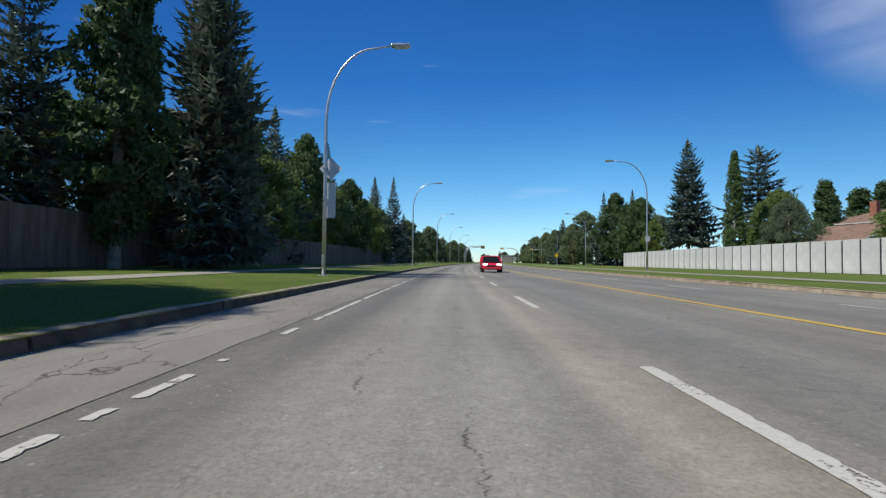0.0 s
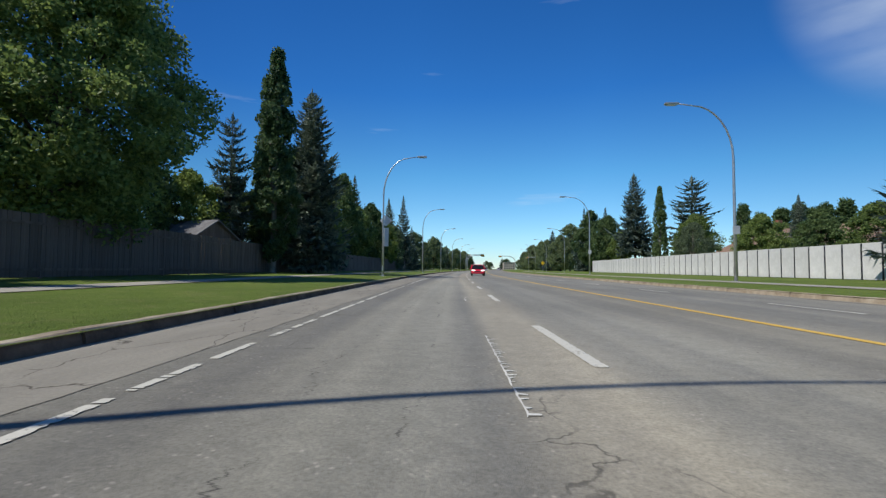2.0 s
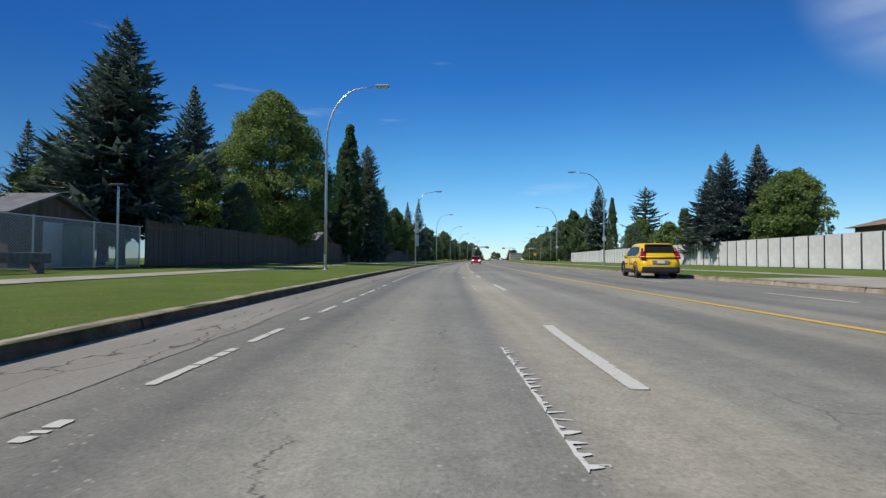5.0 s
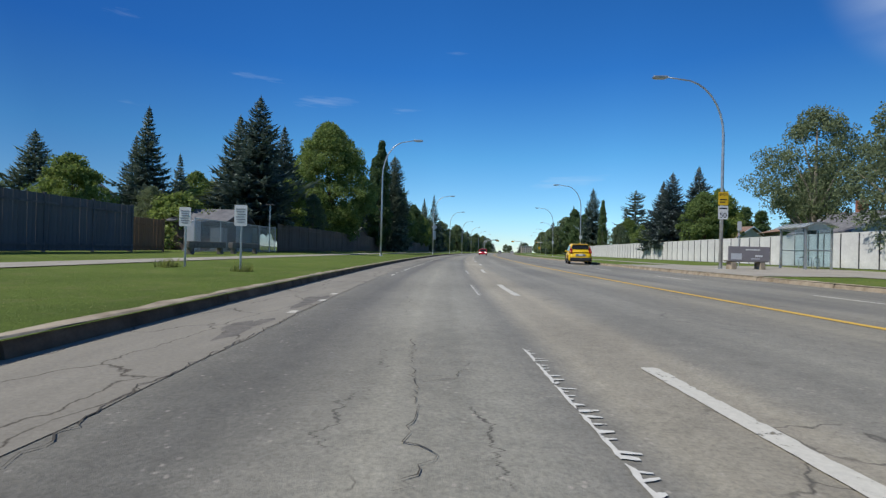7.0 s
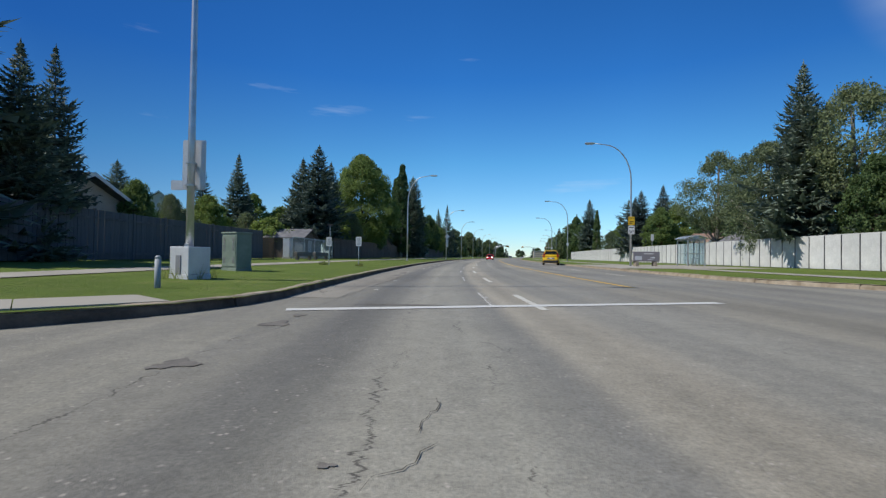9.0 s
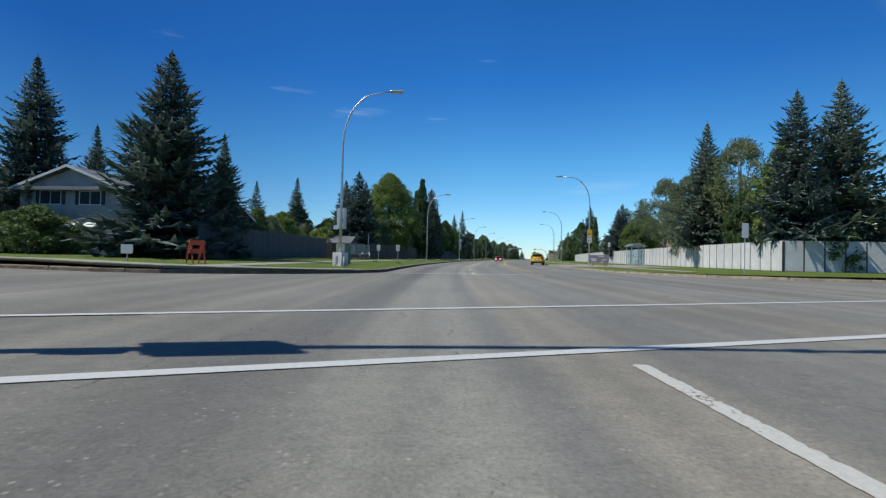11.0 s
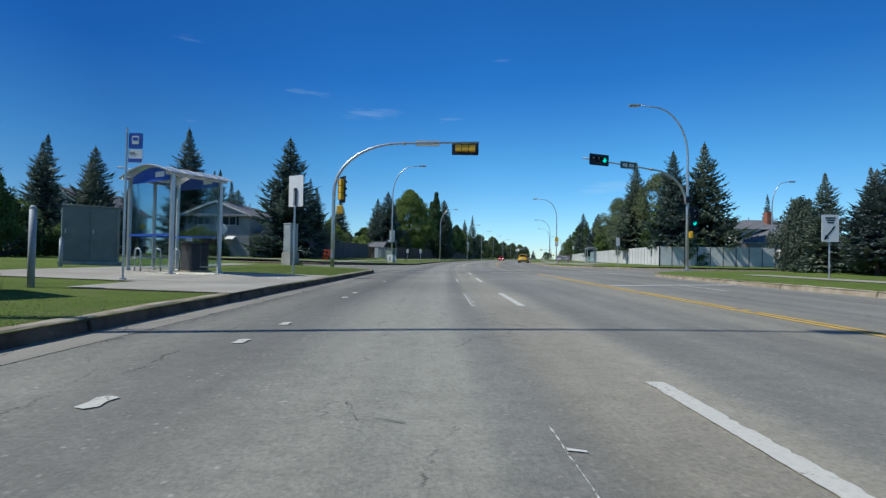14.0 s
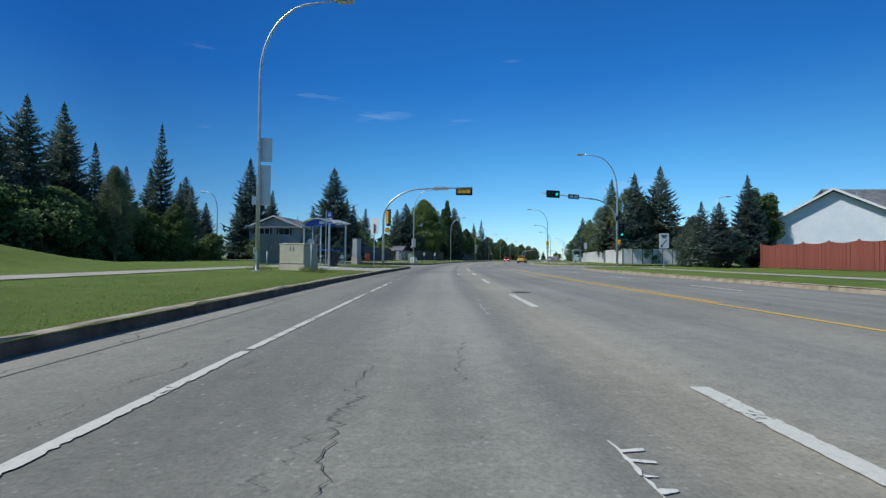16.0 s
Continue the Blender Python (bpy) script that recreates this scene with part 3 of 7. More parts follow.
def toothed(s0, s1, d, thick):
    """What a scraper leaves of a dash: a thin broken edge with short teeth across it."""
    rnd = random.Random(int(abs(s0) * 10))
    verts, faces, uv = [], [], []

    def strip(pts):
        k = len(verts)
        for a, q0, q1 in pts:
            for q in (q0, q1):
                verts.append(R(a, q, 0.007))
                uv.append((q, a))
        faces.extend((k + 2 * i, k + 2 * i + 1, k + 2 * i + 3, k + 2 * i + 2) for i in range(len(pts) - 1))

    a = s0
    while a < s1 - 0.1:
        e = min(a + rnd.uniform(0.25, 0.9), s1)
        n = max(2, int((e - a) / 0.05))
        strip([(a + (e - a) * i / n, d - 0.055 + rnd.uniform(0, 0.012), d - 0.055 + (0.006 + rnd.uniform(0.012, 0.034) * min(thick, 1.0)) * (0.4 if i in (0, n) else 1)) for i in range(n + 1)])
        a = e + rnd.uniform(0.0, 0.06)
    a = s0 + 0.05
    while a < s1 - 0.06:
        reach, half, lean = rnd.uniform(0.03, 0.12), rnd.uniform(0.009, 0.024), rnd.uniform(-0.03, 0.03)
        n = 4
        k = len(verts)
        for i in range(n + 1):
            u, h = i / n, half * (1 - 0.5 * (i / n) ** 2) * rnd.uniform(0.7, 1.2)
            for sg in (1, -1):
                verts.append(R(a + lean * u + sg * h, d - 0.04 + reach * u, 0.0075))
                uv.append((d - 0.04 + reach * u, a + lean * u + sg * h))
        faces.extend((k + 2 * i + 1, k + 2 * i + 3, k + 2 * i + 2, k + 2 * i) for i in range(n))
        a += rnd.choice((0.045, 0.055, 0.07, 0.1) if thick > 1 else (0.09, 0.12, 0.16, 0.24) if thick > 0.5 else (0.7, 0.9)) + rnd.uniform(0, 0.04)
    me = mesh_of("worn_dash", verts, faces, WORN_PAINT)
    lay = me.uv_layers.new(name="UVMap")
    for lp in me.loops:
        lay.data[lp.index].uv = uv[lp.vertex_index]
    return me


def marking(name, s0, s1, d, w, material, label, worn=None):
    if worn:
        return structure(name, ragged(name, s0, s1, d, w, material, *worn, int(abs(s0) * 10)), label, "road marking")
    ob = structure(name, ribbon(name, s0, s1, (lambda s: d(s) - w / 2) if callable(d) else d - w / 2, (lambda s: d(s) + w / 2) if callable(d) else d + w / 2, 0.007, material, 2.0), label, "road marking")
    return ob


LANE = [21.1 + 8.2 * k for k in range(40, 0, -1)] + [21.1, 13.2, 5.8, -2.5, -10.3, -19.5, -29.3, -39.0, -47.6, -55.7, -78.6, -85.7, -93.8, -101.9, -110.1, -118.3, -126.5, -134.6, -142.8]


def lane_line(s):
    return float(np.interp(s, [-80, -56, -47, -40, -30, -22, -10, 0], [0.05, -0.08, -0.15, -0.24, -0.05, 0.34, 0.16, 0.03]))


for s in LANE:
    marking("lane_dash", s - 3.0, s, lane_line, 0.145, WHITE_PAINT, "white painted lane dash on asphalt", (0.04, 0.0035, 0.0035, 0.02) if -140 < s < 40 else None)
for s0, s1, d in ((-6.9, -3.6, -0.76), (2.6, 4.2, -0.82), (-14.8, -12.4, -0.6), (-23.0, -20.1, -0.47), (-33.5, -30.8, -0.8), (-42.1, -39.2, -0.97), (-50.0, -47.0, -0.97), (-58.3, -55.2, -0.87), (-89.0, -86.3, -0.82), (-97.0, -94.1, -0.85), (-105.5, -102.8, -0.9), (-111.8, -111.1, -0.88), (-114.2, -112.5, -0.92), (-120.8, -119.2, -0.9)):
    structure("worn_dash", toothed(s0, s1, d, 1.2 if -100 < s0 < -25 else 0.3 if -119 < s0 < -100 else 0.7), "half-scraped old white lane dash with ragged teeth", "road marking")
for s in [-96.8 - 8.2 * k for k in range(6)] + [-88.5] + [-40.0 + 8.57 * k for k in range(30)]:
    if s:
        marking("far_lane_dash", s - 2.9, s, 7.35, 0.14, WHITE_PAINT, "white painted lane dash on asphalt")
marking("centre_line_far", -52.5, 420, 4.0, 0.17, YELLOW_PAINT, "solid yellow centre line")
marking("centre_line_near", -220, -78.6, 4.0, 0.12, YELLOW_PAINT, "solid yellow centre line", (0.2, 0.004, 0.004, 0.012))
marking("centre_line_near", -112, -82.5, 4.2, 0.1, YELLOW_PAINT, "solid yellow centre line", (0.2, 0.004, 0.004, 0.012))
EDGE = random.Random(9)


def edge_at(q):
    return float(np.interp(q, [-140, -100, -49, -36, -23, -15, -8, 0, 20], [-3.62, -3.5, -3.5, -3.5, -3.38, -3.45, -3.52, -3.58, -3.64]))


runs = [(11.0, 11.5), (11.7, 11.9), (12.1, 12.7), (13.15, 13.25), (14.6, 15.1), (15.9, 19.3), (-3.0, -2.6), (-2.5, -2.38), (-2.3, -1.9), (-1.6, -0.3), (-0.1, 1.3), (1.5, 2.6), (3.0, 4.7), (-24.6, -24.0), (-23.9, -23.6), (-23.5, -22.5), (-21.9, -21.6), (-21.1, -21.0), (-20.7, -20.2), (-19.5, -19.3), (-18.2, -17.4), (-111.9, -111.22), (-111.18, -110.9), (-110.87, -110.4), (-110.2, -110.1), (-109.6, -108.7), (-108.5, -107.7), (-107.3, -106.1), (-105.4, -105.0), (-117.1, -112.0), (-128.0, -117.2), (-140.0, -128.1)]
for s0, s1, lo, hi, gap in ((-36, -25, 0.3, 1.4, 0.9), (-17, -3.2, 0.5, 2.0, 0.5), (5.0, 10.8, 0.5, 2.6, 0.5), (19.6, 60, 0.8, 3.0, 0.4)):
    s = s0
    while s < s1:
        e = min(s + EDGE.uniform(lo, hi), s1)
        runs.append((s, e))
        s = e + EDGE.uniform(0.3, 1.2) * gap
for s0, s1 in runs:
    marking("edge_line", s0, s1, edge_at, 0.095, WHITE_PAINT, "short worn stretch of white edge line", (0.035, 0.003, 0.003, 0.025))
marking("edge_line", 60, 240, -3.66, 0.1, WORN_PAINT, "worn white edge line")


def cross_line(s0, d0, s1, d1, w, label):
    a, b = R(s0, d0, 0.009), R(s1, d1, 0.009)
    nrm = Vector((-(b - a).y, (b - a).x, 0)).normalized() * (w / 2)
    k = 12
    verts, faces, uv = [], [], []
    for i in range(k + 1):
        p = a.lerp(b, i / k)
        verts += [p - nrm, p + nrm]
        uv += [(0, (b - a).length * i / k), (w, (b - a).length * i / k)]
    faces = [(2 * i, 2 * i + 1, 2 * i + 3, 2 * i + 2) for i in range(k)]
    me = mesh_of("crossing_line", verts, faces, CROSS_PAINT)
    lay = me.uv_layers.new(name="UVMap")
    for lp in me.loops:
        lay.data[lp.index].uv = uv[lp.vertex_index]
    structure("crossing_line", me, label, "road marking")


cross_line(-79.6, -5.3, -74.9, 10.0, 0.18, "white crosswalk line across the road")
cross_line(-76.6, -7.6, -70.0, 12.5, 0.18, "white crosswalk line across the road")
cross_line(-59.05, -4.25, -57.0, 3.9, 0.3, "white stop line across the lanes")
cross_line(-89.5, 4.4, -87.4, 10.0, 0.3, "white stop line across the opposite lanes")

# ==== trees
def spruce_meshes(seed, height=15.0, radius=4.0, tiers=36, material=None, sparse=0.0, narrow=0.9, bare=0.035):
    rnd = random.Random(seed)
    verts, faces = [], []
    lean = [rnd.uniform(-0.15, 0.15) for _ in range(2)]
    for i in range(tiers):
        f = i / (tiers - 1)
        z = height * (bare + (0.99 - bare) * f ** 0.94)
        full = radius * ((1 - f) ** narrow * 0.96 + 0.025) * rnd.uniform(0.82, 1.12)
        count = max(7, int(18 - 9 * f))
        turn = rnd.uniform(0, 6.28)
        for k in range(count):
            if rnd.random() < sparse:
                continue
            az = turn + 6.283 * k / count + rnd.uniform(-0.25, 0.25)
            lump = noise.noise(Vector((1.5 * math.cos(az), 1.5 * math.sin(az), 6.5 * f + seed * 3.7)))
            ln = full * rnd.uniform(0.72, 1.12) * (1.0 + 0.5 * lump)
            zz = z + rnd.uniform(-0.3, 0.3) * height / tiers
            droop = rnd.uniform(0.18, 0.42) * (1 - 0.75 * f)
            lift = rnd.uniform(0.05, 0.2)
            ca, sa = math.cos(az), math.sin(az)

            def bp(u, side=0.0, dz=0.0):
                h = ln * (-droop * u + (lift + 0.1) * u * u * u + 0.35 * f * u)
                return (lean[0] * f + ca * ln * u - sa * side, lean[1] * f + sa * ln * u + ca * side, zz + h + dz)

            steps = 6
            for j in range(steps):
                u0 = 0.1 + 0.9 * j / steps
                u1 = min(1.06, u0 + 0.3)
                w = ln * 0.3 * (1.1 - u0) + 0.16
                for sd in (-1, 1):
                    b = len(verts)
                    sw = w * rnd.uniform(0.7, 1.35)
                    verts.extend((bp(u0), bp(u0 + 0.13, sd * sw * 0.55, 0.05), bp(u1, sd * sw, -rnd.uniform(0.06, 0.28) * (1.3 - f)), bp(u0 + 0.12, 0, 0.02)))
                    faces.append((b, b + 1, b + 2, b + 3))
                if j > 1 and f < 0.9:
                    b = len(verts)
                    hang = rnd.uniform(0.25, 0.65) * (1.05 - f)
                    verts.extend((bp(u0 - 0.06), bp(u0 + 0.1), bp(u0 + rnd.uniform(-0.02, 0.1), rnd.uniform(-0.12, 0.12), -hang)))
                    faces.append((b, b + 1, b + 2))
            b = len(verts)
            verts.extend((bp(0.82, -0.07 * ln - 0.03), bp(0.82, 0.07 * ln + 0.03), bp(1.12, 0, 0.06)))
            faces.append((b, b + 1, b + 2))
    # the leader
    for k in range(5):
        b = len(verts)
        a = 1.257 * k
        verts.extend(((lean[0], lean[1], height * 1.03), (lean[0] + 0.2 * math.cos(a), lean[1] + 0.2 * math.sin(a), height * 0.95), (lean[0] + 0.2 * math.cos(a + 1), lean[1] + 0.2 * math.sin(a + 1), height * 0.955)))
        faces.append((b, b + 1, b + 2))
    crown = mesh_of("crown", verts, faces, material or NEEDLES)
    bm = bmesh.new()
    tube(bm, [(lean[0] * q, lean[1] * q, height * q - (0.3 if q == 0 else 0)) for q in (0, 0.03, 0.3, 0.6, 0.97)], [0.3, 0.22, 0.17, 0.1, 0.02], 8)
    return crown, finish(bm, "trunk", BARK, True)


def leafy_meshes(seed, height=14.0, width=4.5, bottom=0.18, clumps=130, per=90, leaf=0.3, material=None, bark=None, shape="round", fine=False):
    rnd = random.Random(seed)
    bm = bmesh.new()
    trunk_top = height * 0.55
    bend = rnd.uniform(-0.4, 0.4)
    tube(bm, [(0, 0, -0.3), (0, 0, 0.2), (bend * 0.4, 0, trunk_top * 0.5), (bend, 0.1, trunk_top), (bend, 0, height * 0.9)], [0.36, 0.26, 0.2, 0.14, 0.03], 8)
    centres = []
    tries = 0
    lobes = [(rnd.uniform(0, 6.28), rnd.uniform(0.1, 0.95), rnd.uniform(0.8, 1.16)) for _ in range(14)]
    while len(centres) < clumps and tries < clumps * 60:
        tries += 1
        f = rnd.random()
        if shape == "column":
            prof = min(1, f * 5 + 0.35) * (1 - f ** 2.4) ** 0.9
        elif shape == "bush":
            prof = (1 - f ** 2.2) ** 0.6
        else:
            prof = math.sin(math.pi * min(1, (f * 0.9 + 0.1)) ** 0.85) ** 0.62
        az = rnd.uniform(0, 6.283)
        rr = math.sqrt(rnd.uniform(0.12, 1.0))
        wob = 0.72
        for la, lf, lw in lobes:
            q = math.cos(az - la) - 3.4 * abs(f - lf)
            if q > 0:
                wob = max(wob, 0.72 + (lw - 0.6) * q)
        r = width * prof * rr * wob
        if r < 0.02 * width:
            continue
        centres.append(Vector((r * math.cos(az) + bend * f, r * math.sin(az), height * (bottom + (1 - bottom) * f))))
    for c in rnd.sample(centres, min(16, len(centres))):
        z0 = max(0.18 * height, min(trunk_top, c.z * rnd.uniform(0.35, 0.6)))
        a = Vector((bend * z0 / trunk_top, 0, z0))
        tube(bm, [a, a.lerp(c, 0.5) + Vector((0, 0, -0.1)), c], [0.09, 0.06, 0.015], 5)
    trunk = finish(bm, "trunk", bark or BARK, True)
    verts, faces = [], []
    for c in centres:
        cr = rnd.uniform(0.5, 1.0) * (width * 0.15 + 0.3)
        for _ in range(per):
            v = Vector((rnd.gauss(0, 1), rnd.gauss(0, 1), rnd.gauss(0, 0.8)))
            v = v.normalized() * cr * rnd.uniform(0.35, 1.0) ** 0.6
            p = c + v
            if p.z < 0.15 * height * bottom:
                continue
            a = Vector((rnd.gauss(0, 1), rnd.gauss(0, 1), rnd.gauss(0, 0.7))).normalized()
            b = a.orthogonal()
            b.rotate(Matrix.Rotation(rnd.uniform(0, 6.28), 3, a))
            e = a.cross(b)
            q = leaf * rnd.uniform(0.6, 1.25)
            k = len(verts)
            if fine:
                verts.extend((p - b * q * 0.55, p + e * q * 0.33 - b * q * 0.05, p + b * q * 0.6, p - e * q * 0.33))
                faces.append((k, k + 1, k + 2, k + 3))
            else:
                verts.extend((p - b * q * 0.5 - e * q * 0.3, p - b * q * 0.3 + e * q * 0.42, p + b * q * 0.62))
                faces.append((k, k + 1, k + 2))
    return mesh_of("crown", verts, faces, material or LEAVES), trunk


KINDS = {
    "spruce": [spruce_meshes(1), spruce_meshes(2, radius=3.7, tiers=33), spruce_meshes(3, radius=4.4, tiers=37, narrow=0.8), spruce_meshes(4, radius=3.9, tiers=30, sparse=0.12)],
    "blue": [spruce_meshes(11, radius=4.1, material=BLUE_NEEDLES, bare=0.17), spruce_meshes(12, radius=4.4, tiers=32, material=BLUE_NEEDLES, narrow=0.8, bare=0.17)],
    "thin": [spruce_meshes(21, radius=2.2, tiers=28, sparse=0.2, narrow=0.7)],
    "high": [spruce_meshes(6, radius=3.9, tiers=30, bare=0.2), spruce_meshes(7, radius=3.6, tiers=30, sparse=0.08, bare=0.22, narrow=0.75)],
    "dense": [spruce_meshes(8, radius=2.9, tiers=44, narrow=0.5, bare=0.06)],
    "pine": [spruce_meshes(31, 14.0, 3.0, 22, NEEDLES, 0.1, 0.42)],
    "poplar": [leafy_meshes(41, 18, 1.9, 0.07, 330, 70, 0.2, DARK_LEAVES, PALE_BARK, "column")],
    "leafy": [leafy_meshes(51, 14, 5.0, 0.1, 340, 70, 0.27, LEAVES), leafy_meshes(52, 14, 4.6, 0.16, 310, 70, 0.27, LEAVES)],
    "dark": [leafy_meshes(61, 14, 5.0, 0.08, 340, 70, 0.28, DARK_LEAVES), leafy_meshes(62, 14, 4.4, 0.12, 310, 70, 0.27, DARK_LEAVES)],
    "elm": [leafy_meshes(55, 19, 5.6, 0.1, 760, 170, 0.155, LEAVES, BARK, "round", True)],
    "far": [leafy_meshes(65, 14, 5.0, 0.06, 230, 48, 0.36, FAR_LEAVES), leafy_meshes(66, 14, 4.7, 0.08, 230, 48, 0.36, FAR_LEAVES)],
    "pale": [leafy_meshes(71, 12, 4.4, 0.34, 190, 150, 0.125, PALE_LEAVES, PALE_BARK), leafy_meshes(72, 12, 4.2, 0.14, 260, 130, 0.135, PALE_LEAVES, PALE_BARK)],
    "bush": [leafy_meshes(81, 3.4, 1.9, 0.06, 100, 90, 0.13, DARK_LEAVES, BARK, "bush"), leafy_meshes(82, 3.4, 1.9, 0.06, 100, 90, 0.13, LEAVES, BARK, "bush"), leafy_meshes(83, 3.4, 1.9, 0.06, 100, 90, 0.13, PALE_LEAVES, BARK, "bush")],
    "juniper": [leafy_meshes(84, 3.4, 1.9, 0.03, 190, 90, 0.1, JUNIPER, BARK, "bush")],
    "cedar": [leafy_meshes(91, 8, 1.0, 0.02, 160, 60, 0.14, DARK_LEAVES, BARK, "bush")],
}
BASE = {"high": 15.0, "dense": 15.0, "elm": 19.0, "far": 14.0, "spruce": 15.0, "blue": 15.0, "thin": 15.0, "pine": 14.0, "poplar": 18.0, "leafy": 14.0, "dark": 14.0, "pale": 12.0, "bush": 3.4, "juniper": 3.4, "cedar": 8.0}
WORDS = {
    "spruce": ("spruce_tree", "dark green spruce with drooping layered branches", "tree"),
    "high": ("spruce_tree", "dark green spruce with a bare lower trunk behind the fence", "tree"),
    "dense": ("spruce_tree", "tall dense dark spruce with a full rounded outline", "tree"),
    "blue": ("blue_spruce_tree", "blue-green spruce with dense layered branches", "tree"),
    "thin": ("thin_spruce_tree", "slim ragged dark spruce with gaps between branches", "tree"),
    "pine": ("pine_tree", "dark green pine with an open uneven crown", "tree"),
    "poplar": ("poplar_tree", "tall columnar poplar with dark green leaves", "tree"),
    "elm": ("deciduous_tree", "tall elm with a full rounded green crown", "tree"),
    "far": ("deciduous_tree", "distant broad tree with a green crown", "tree"),
    "leafy": ("deciduous_tree", "broad tree with a full bright green crown", "tree"),
    "dark": ("deciduous_tree", "broad tree with a dense dark green crown", "tree"),
    "pale": ("willow_tree", "loose grey-green tree with a rounded open crown", "tree"),
    "cedar": ("cedar_tree", "narrow dark green columnar cedar", "tree"),
    "juniper": ("juniper_bush", "large dark rounded juniper bush", "bush"),
    "bush": ("bush", "rounded leafy green bush in a yard", "bush"),
}


def tree(kind, s, d, top, width=1.0, variant=0, turn=None, label=""):
    """A tree whose tip stands at height top; width scales its spread against its height."""
    name, words, cat = WORDS[kind]
    z = ground_z(s, d) if abs(d) < 86 else 0.0
    crown, trunk = KINDS[kind][variant % len(KINDS[kind])]
    k = (top - z) / BASE[kind]
    if turn is None:
        turn = (s * 37.7 + d * 11.3) % 360
    base = thing(name, at(s, d, z, turn), label or words, cat, "trees along the road" if cat == "tree" else "")
    base.scale = (k * width, k * width, k)
    part("trunk", trunk, None, base)
    part("crown", crown, None, base)
    return base


# behind the west fence
tree("dense", 35.1, -15.6, 18.6, 1.0, 0)
tree("poplar", 29.7, -17.2, 20.4, 0.95)
tree("poplar", 33.5, -19.4, 18.0, 0.85)
tree("pine", 28.2, -20.4, 13.9, 0.8)
tree("elm", 11.2, -20.2, 17.9, 1.2, 0, 324)
tree("high", -0.3, -21.9, 14.6, 0.95, 0)
tree("leafy", -3.0, -20.6, 8.0, 0.9, 1)
tree("dark", 31.5, -21.5, 9.0, 0.9, 1)
tree("leafy", 37.5, -19.6, 9.5, 0.9, 0)
tree("pale", 1.5, -19.2, 7.0, 0.8, 1)
tree("high", -10.1, -20.2, 14.6, 1.2, 1)
tree("spruce", -10.5, -30.8, 13.5, 1.1, 1)
tree("leafy", -8.0, -26.0, 7.0, 1.2, 0)
tree("bush", -16.0, -24.0, 4.6, 1.4, 1)
tree("dark", 24.0, -25.0, 9.5, 1.0, 1)
tree("leafy", 26.5, -22.8, 8.6, 1.0, 0)
tree("leafy", 40.5, -20.6, 10.5, 0.9, 1)
tree("leafy", 20.0, -26.5, 10.0, 0.9, 1)
tree("leafy", 44.0, -20.5, 14.5, 0.75, 1)
tree("spruce", 54.6, -20.5, 16.5, 0.95, 1)
tree("leafy", 50.0, -20.2, 11.5, 0.9, 0)
tree("dark", 64.9, -21.0, 16.0, 0.8, 1)
tree("leafy", 59.5, -20.2, 10.0, 0.9, 1)
tree("spruce", 77.3, -22.0, 18.8, 0.8, 1)
tree("leafy", 72.0, -20.4, 12.0, 0.9, 0)
tree("dark", 84.0, -20.5, 14.0, 0.9, 0)
tree("leafy", 92.0, -20.0, 11.5, 1.0, 1)
tree("spruce", 103.0, -20.5, 18.4, 0.8, 0)
tree("spruce", 122.3, -20.5, 22.0, 0.75, 3)
for i, s in enumerate(range(100, 430, 11)):
    tree(("far", "far", "far", "spruce", "far")[i % 5], s + (i * 7 % 5), -19.0 - (i * 5 % 7), 11 + (i * 3 % 6), 1.0, i)
# behind the east fence
tree("blue", 17.0, 27.4, 11.6, 1.1, 0)
tree("blue", 14.3, 27.6, 12.4, 1.05, 1)
tree("blue", 15.0, 31.4, 13.4, 1.1, 0)
tree("leafy", 5.6, 28.0, 8.4, 1.0, 1)
tree("leafy", 9.0, 31.0, 9.2, 0.9, 1)
tree("cedar", 1.5, 36.0, 10.2, 1.5)
tree("cedar", 0.2, 37.0, 10.6, 1.5)
tree("high", 74.1, 30.2, 18.2, 0.9, 1)
tree("poplar", 63.0, 30.2, 14.0, 0.8)
tree("pine", 78.8, 42.3, 18.5, 1.35)
tree("leafy", 66.0, 37.0, 9.8, 1.0, 0)
tree("pale", 58.0, 33.0, 7.6, 1.1, 1)
tree("cedar", 77.4, 51.0, 13.0, 1.2)
for k in range(7):
    tree("cedar", 93.0 - 2.4 * k, 63.0 + 1.8 * k, 13.2 + 0.6 * (k % 3), 1.5)
tree("leafy", 45.7, 35.0, 7.4, 1.2, 0)
tree("dark", 38.0, 36.0, 7.0, 1.2, 1)
tree("leafy", 30.0, 35.0, 6.6, 1.2, 1)
tree("spruce", 59.9, 49.0, 12.1, 0.9, 0)
tree("dark", 97.9, 32.0, 13.0, 0.9, 0)
tree("dark", 109.6, 31.0, 15.4, 0.9, 1)
tree("spruce", 112.0, 35.0, 17.0, 0.8, 0)
tree("leafy", 92.0, 33.0, 9.0, 1.0, 1)
tree("spruce", 127.8, 33.0, 18.9, 0.8, 1)
tree("pale", -14.0, 26.6, 12.4, 0.95, 0, label="tall grey-green willow with an open crown")
tree("high", -28.6, 26.0, 16.6, 0.9, 0, label="tall dark spruce just behind the white fence")
tree("pale", -29.6, 29.4, 14.2, 1.0, 0, label="tall grey-green willow with an open crown")
tree("pale", -23.6, 26.2, 11.2, 1.05, 1, label="broad olive-green tree hanging over the white fence")
tree("pale", -26.0, 29.5, 8.5, 1.0, 1)
tree("dark", -34.0, 27.6, 8.0, 0.9, 1)
tree("leafy", -38.0, 28.6, 12.0, 0.75, 1)
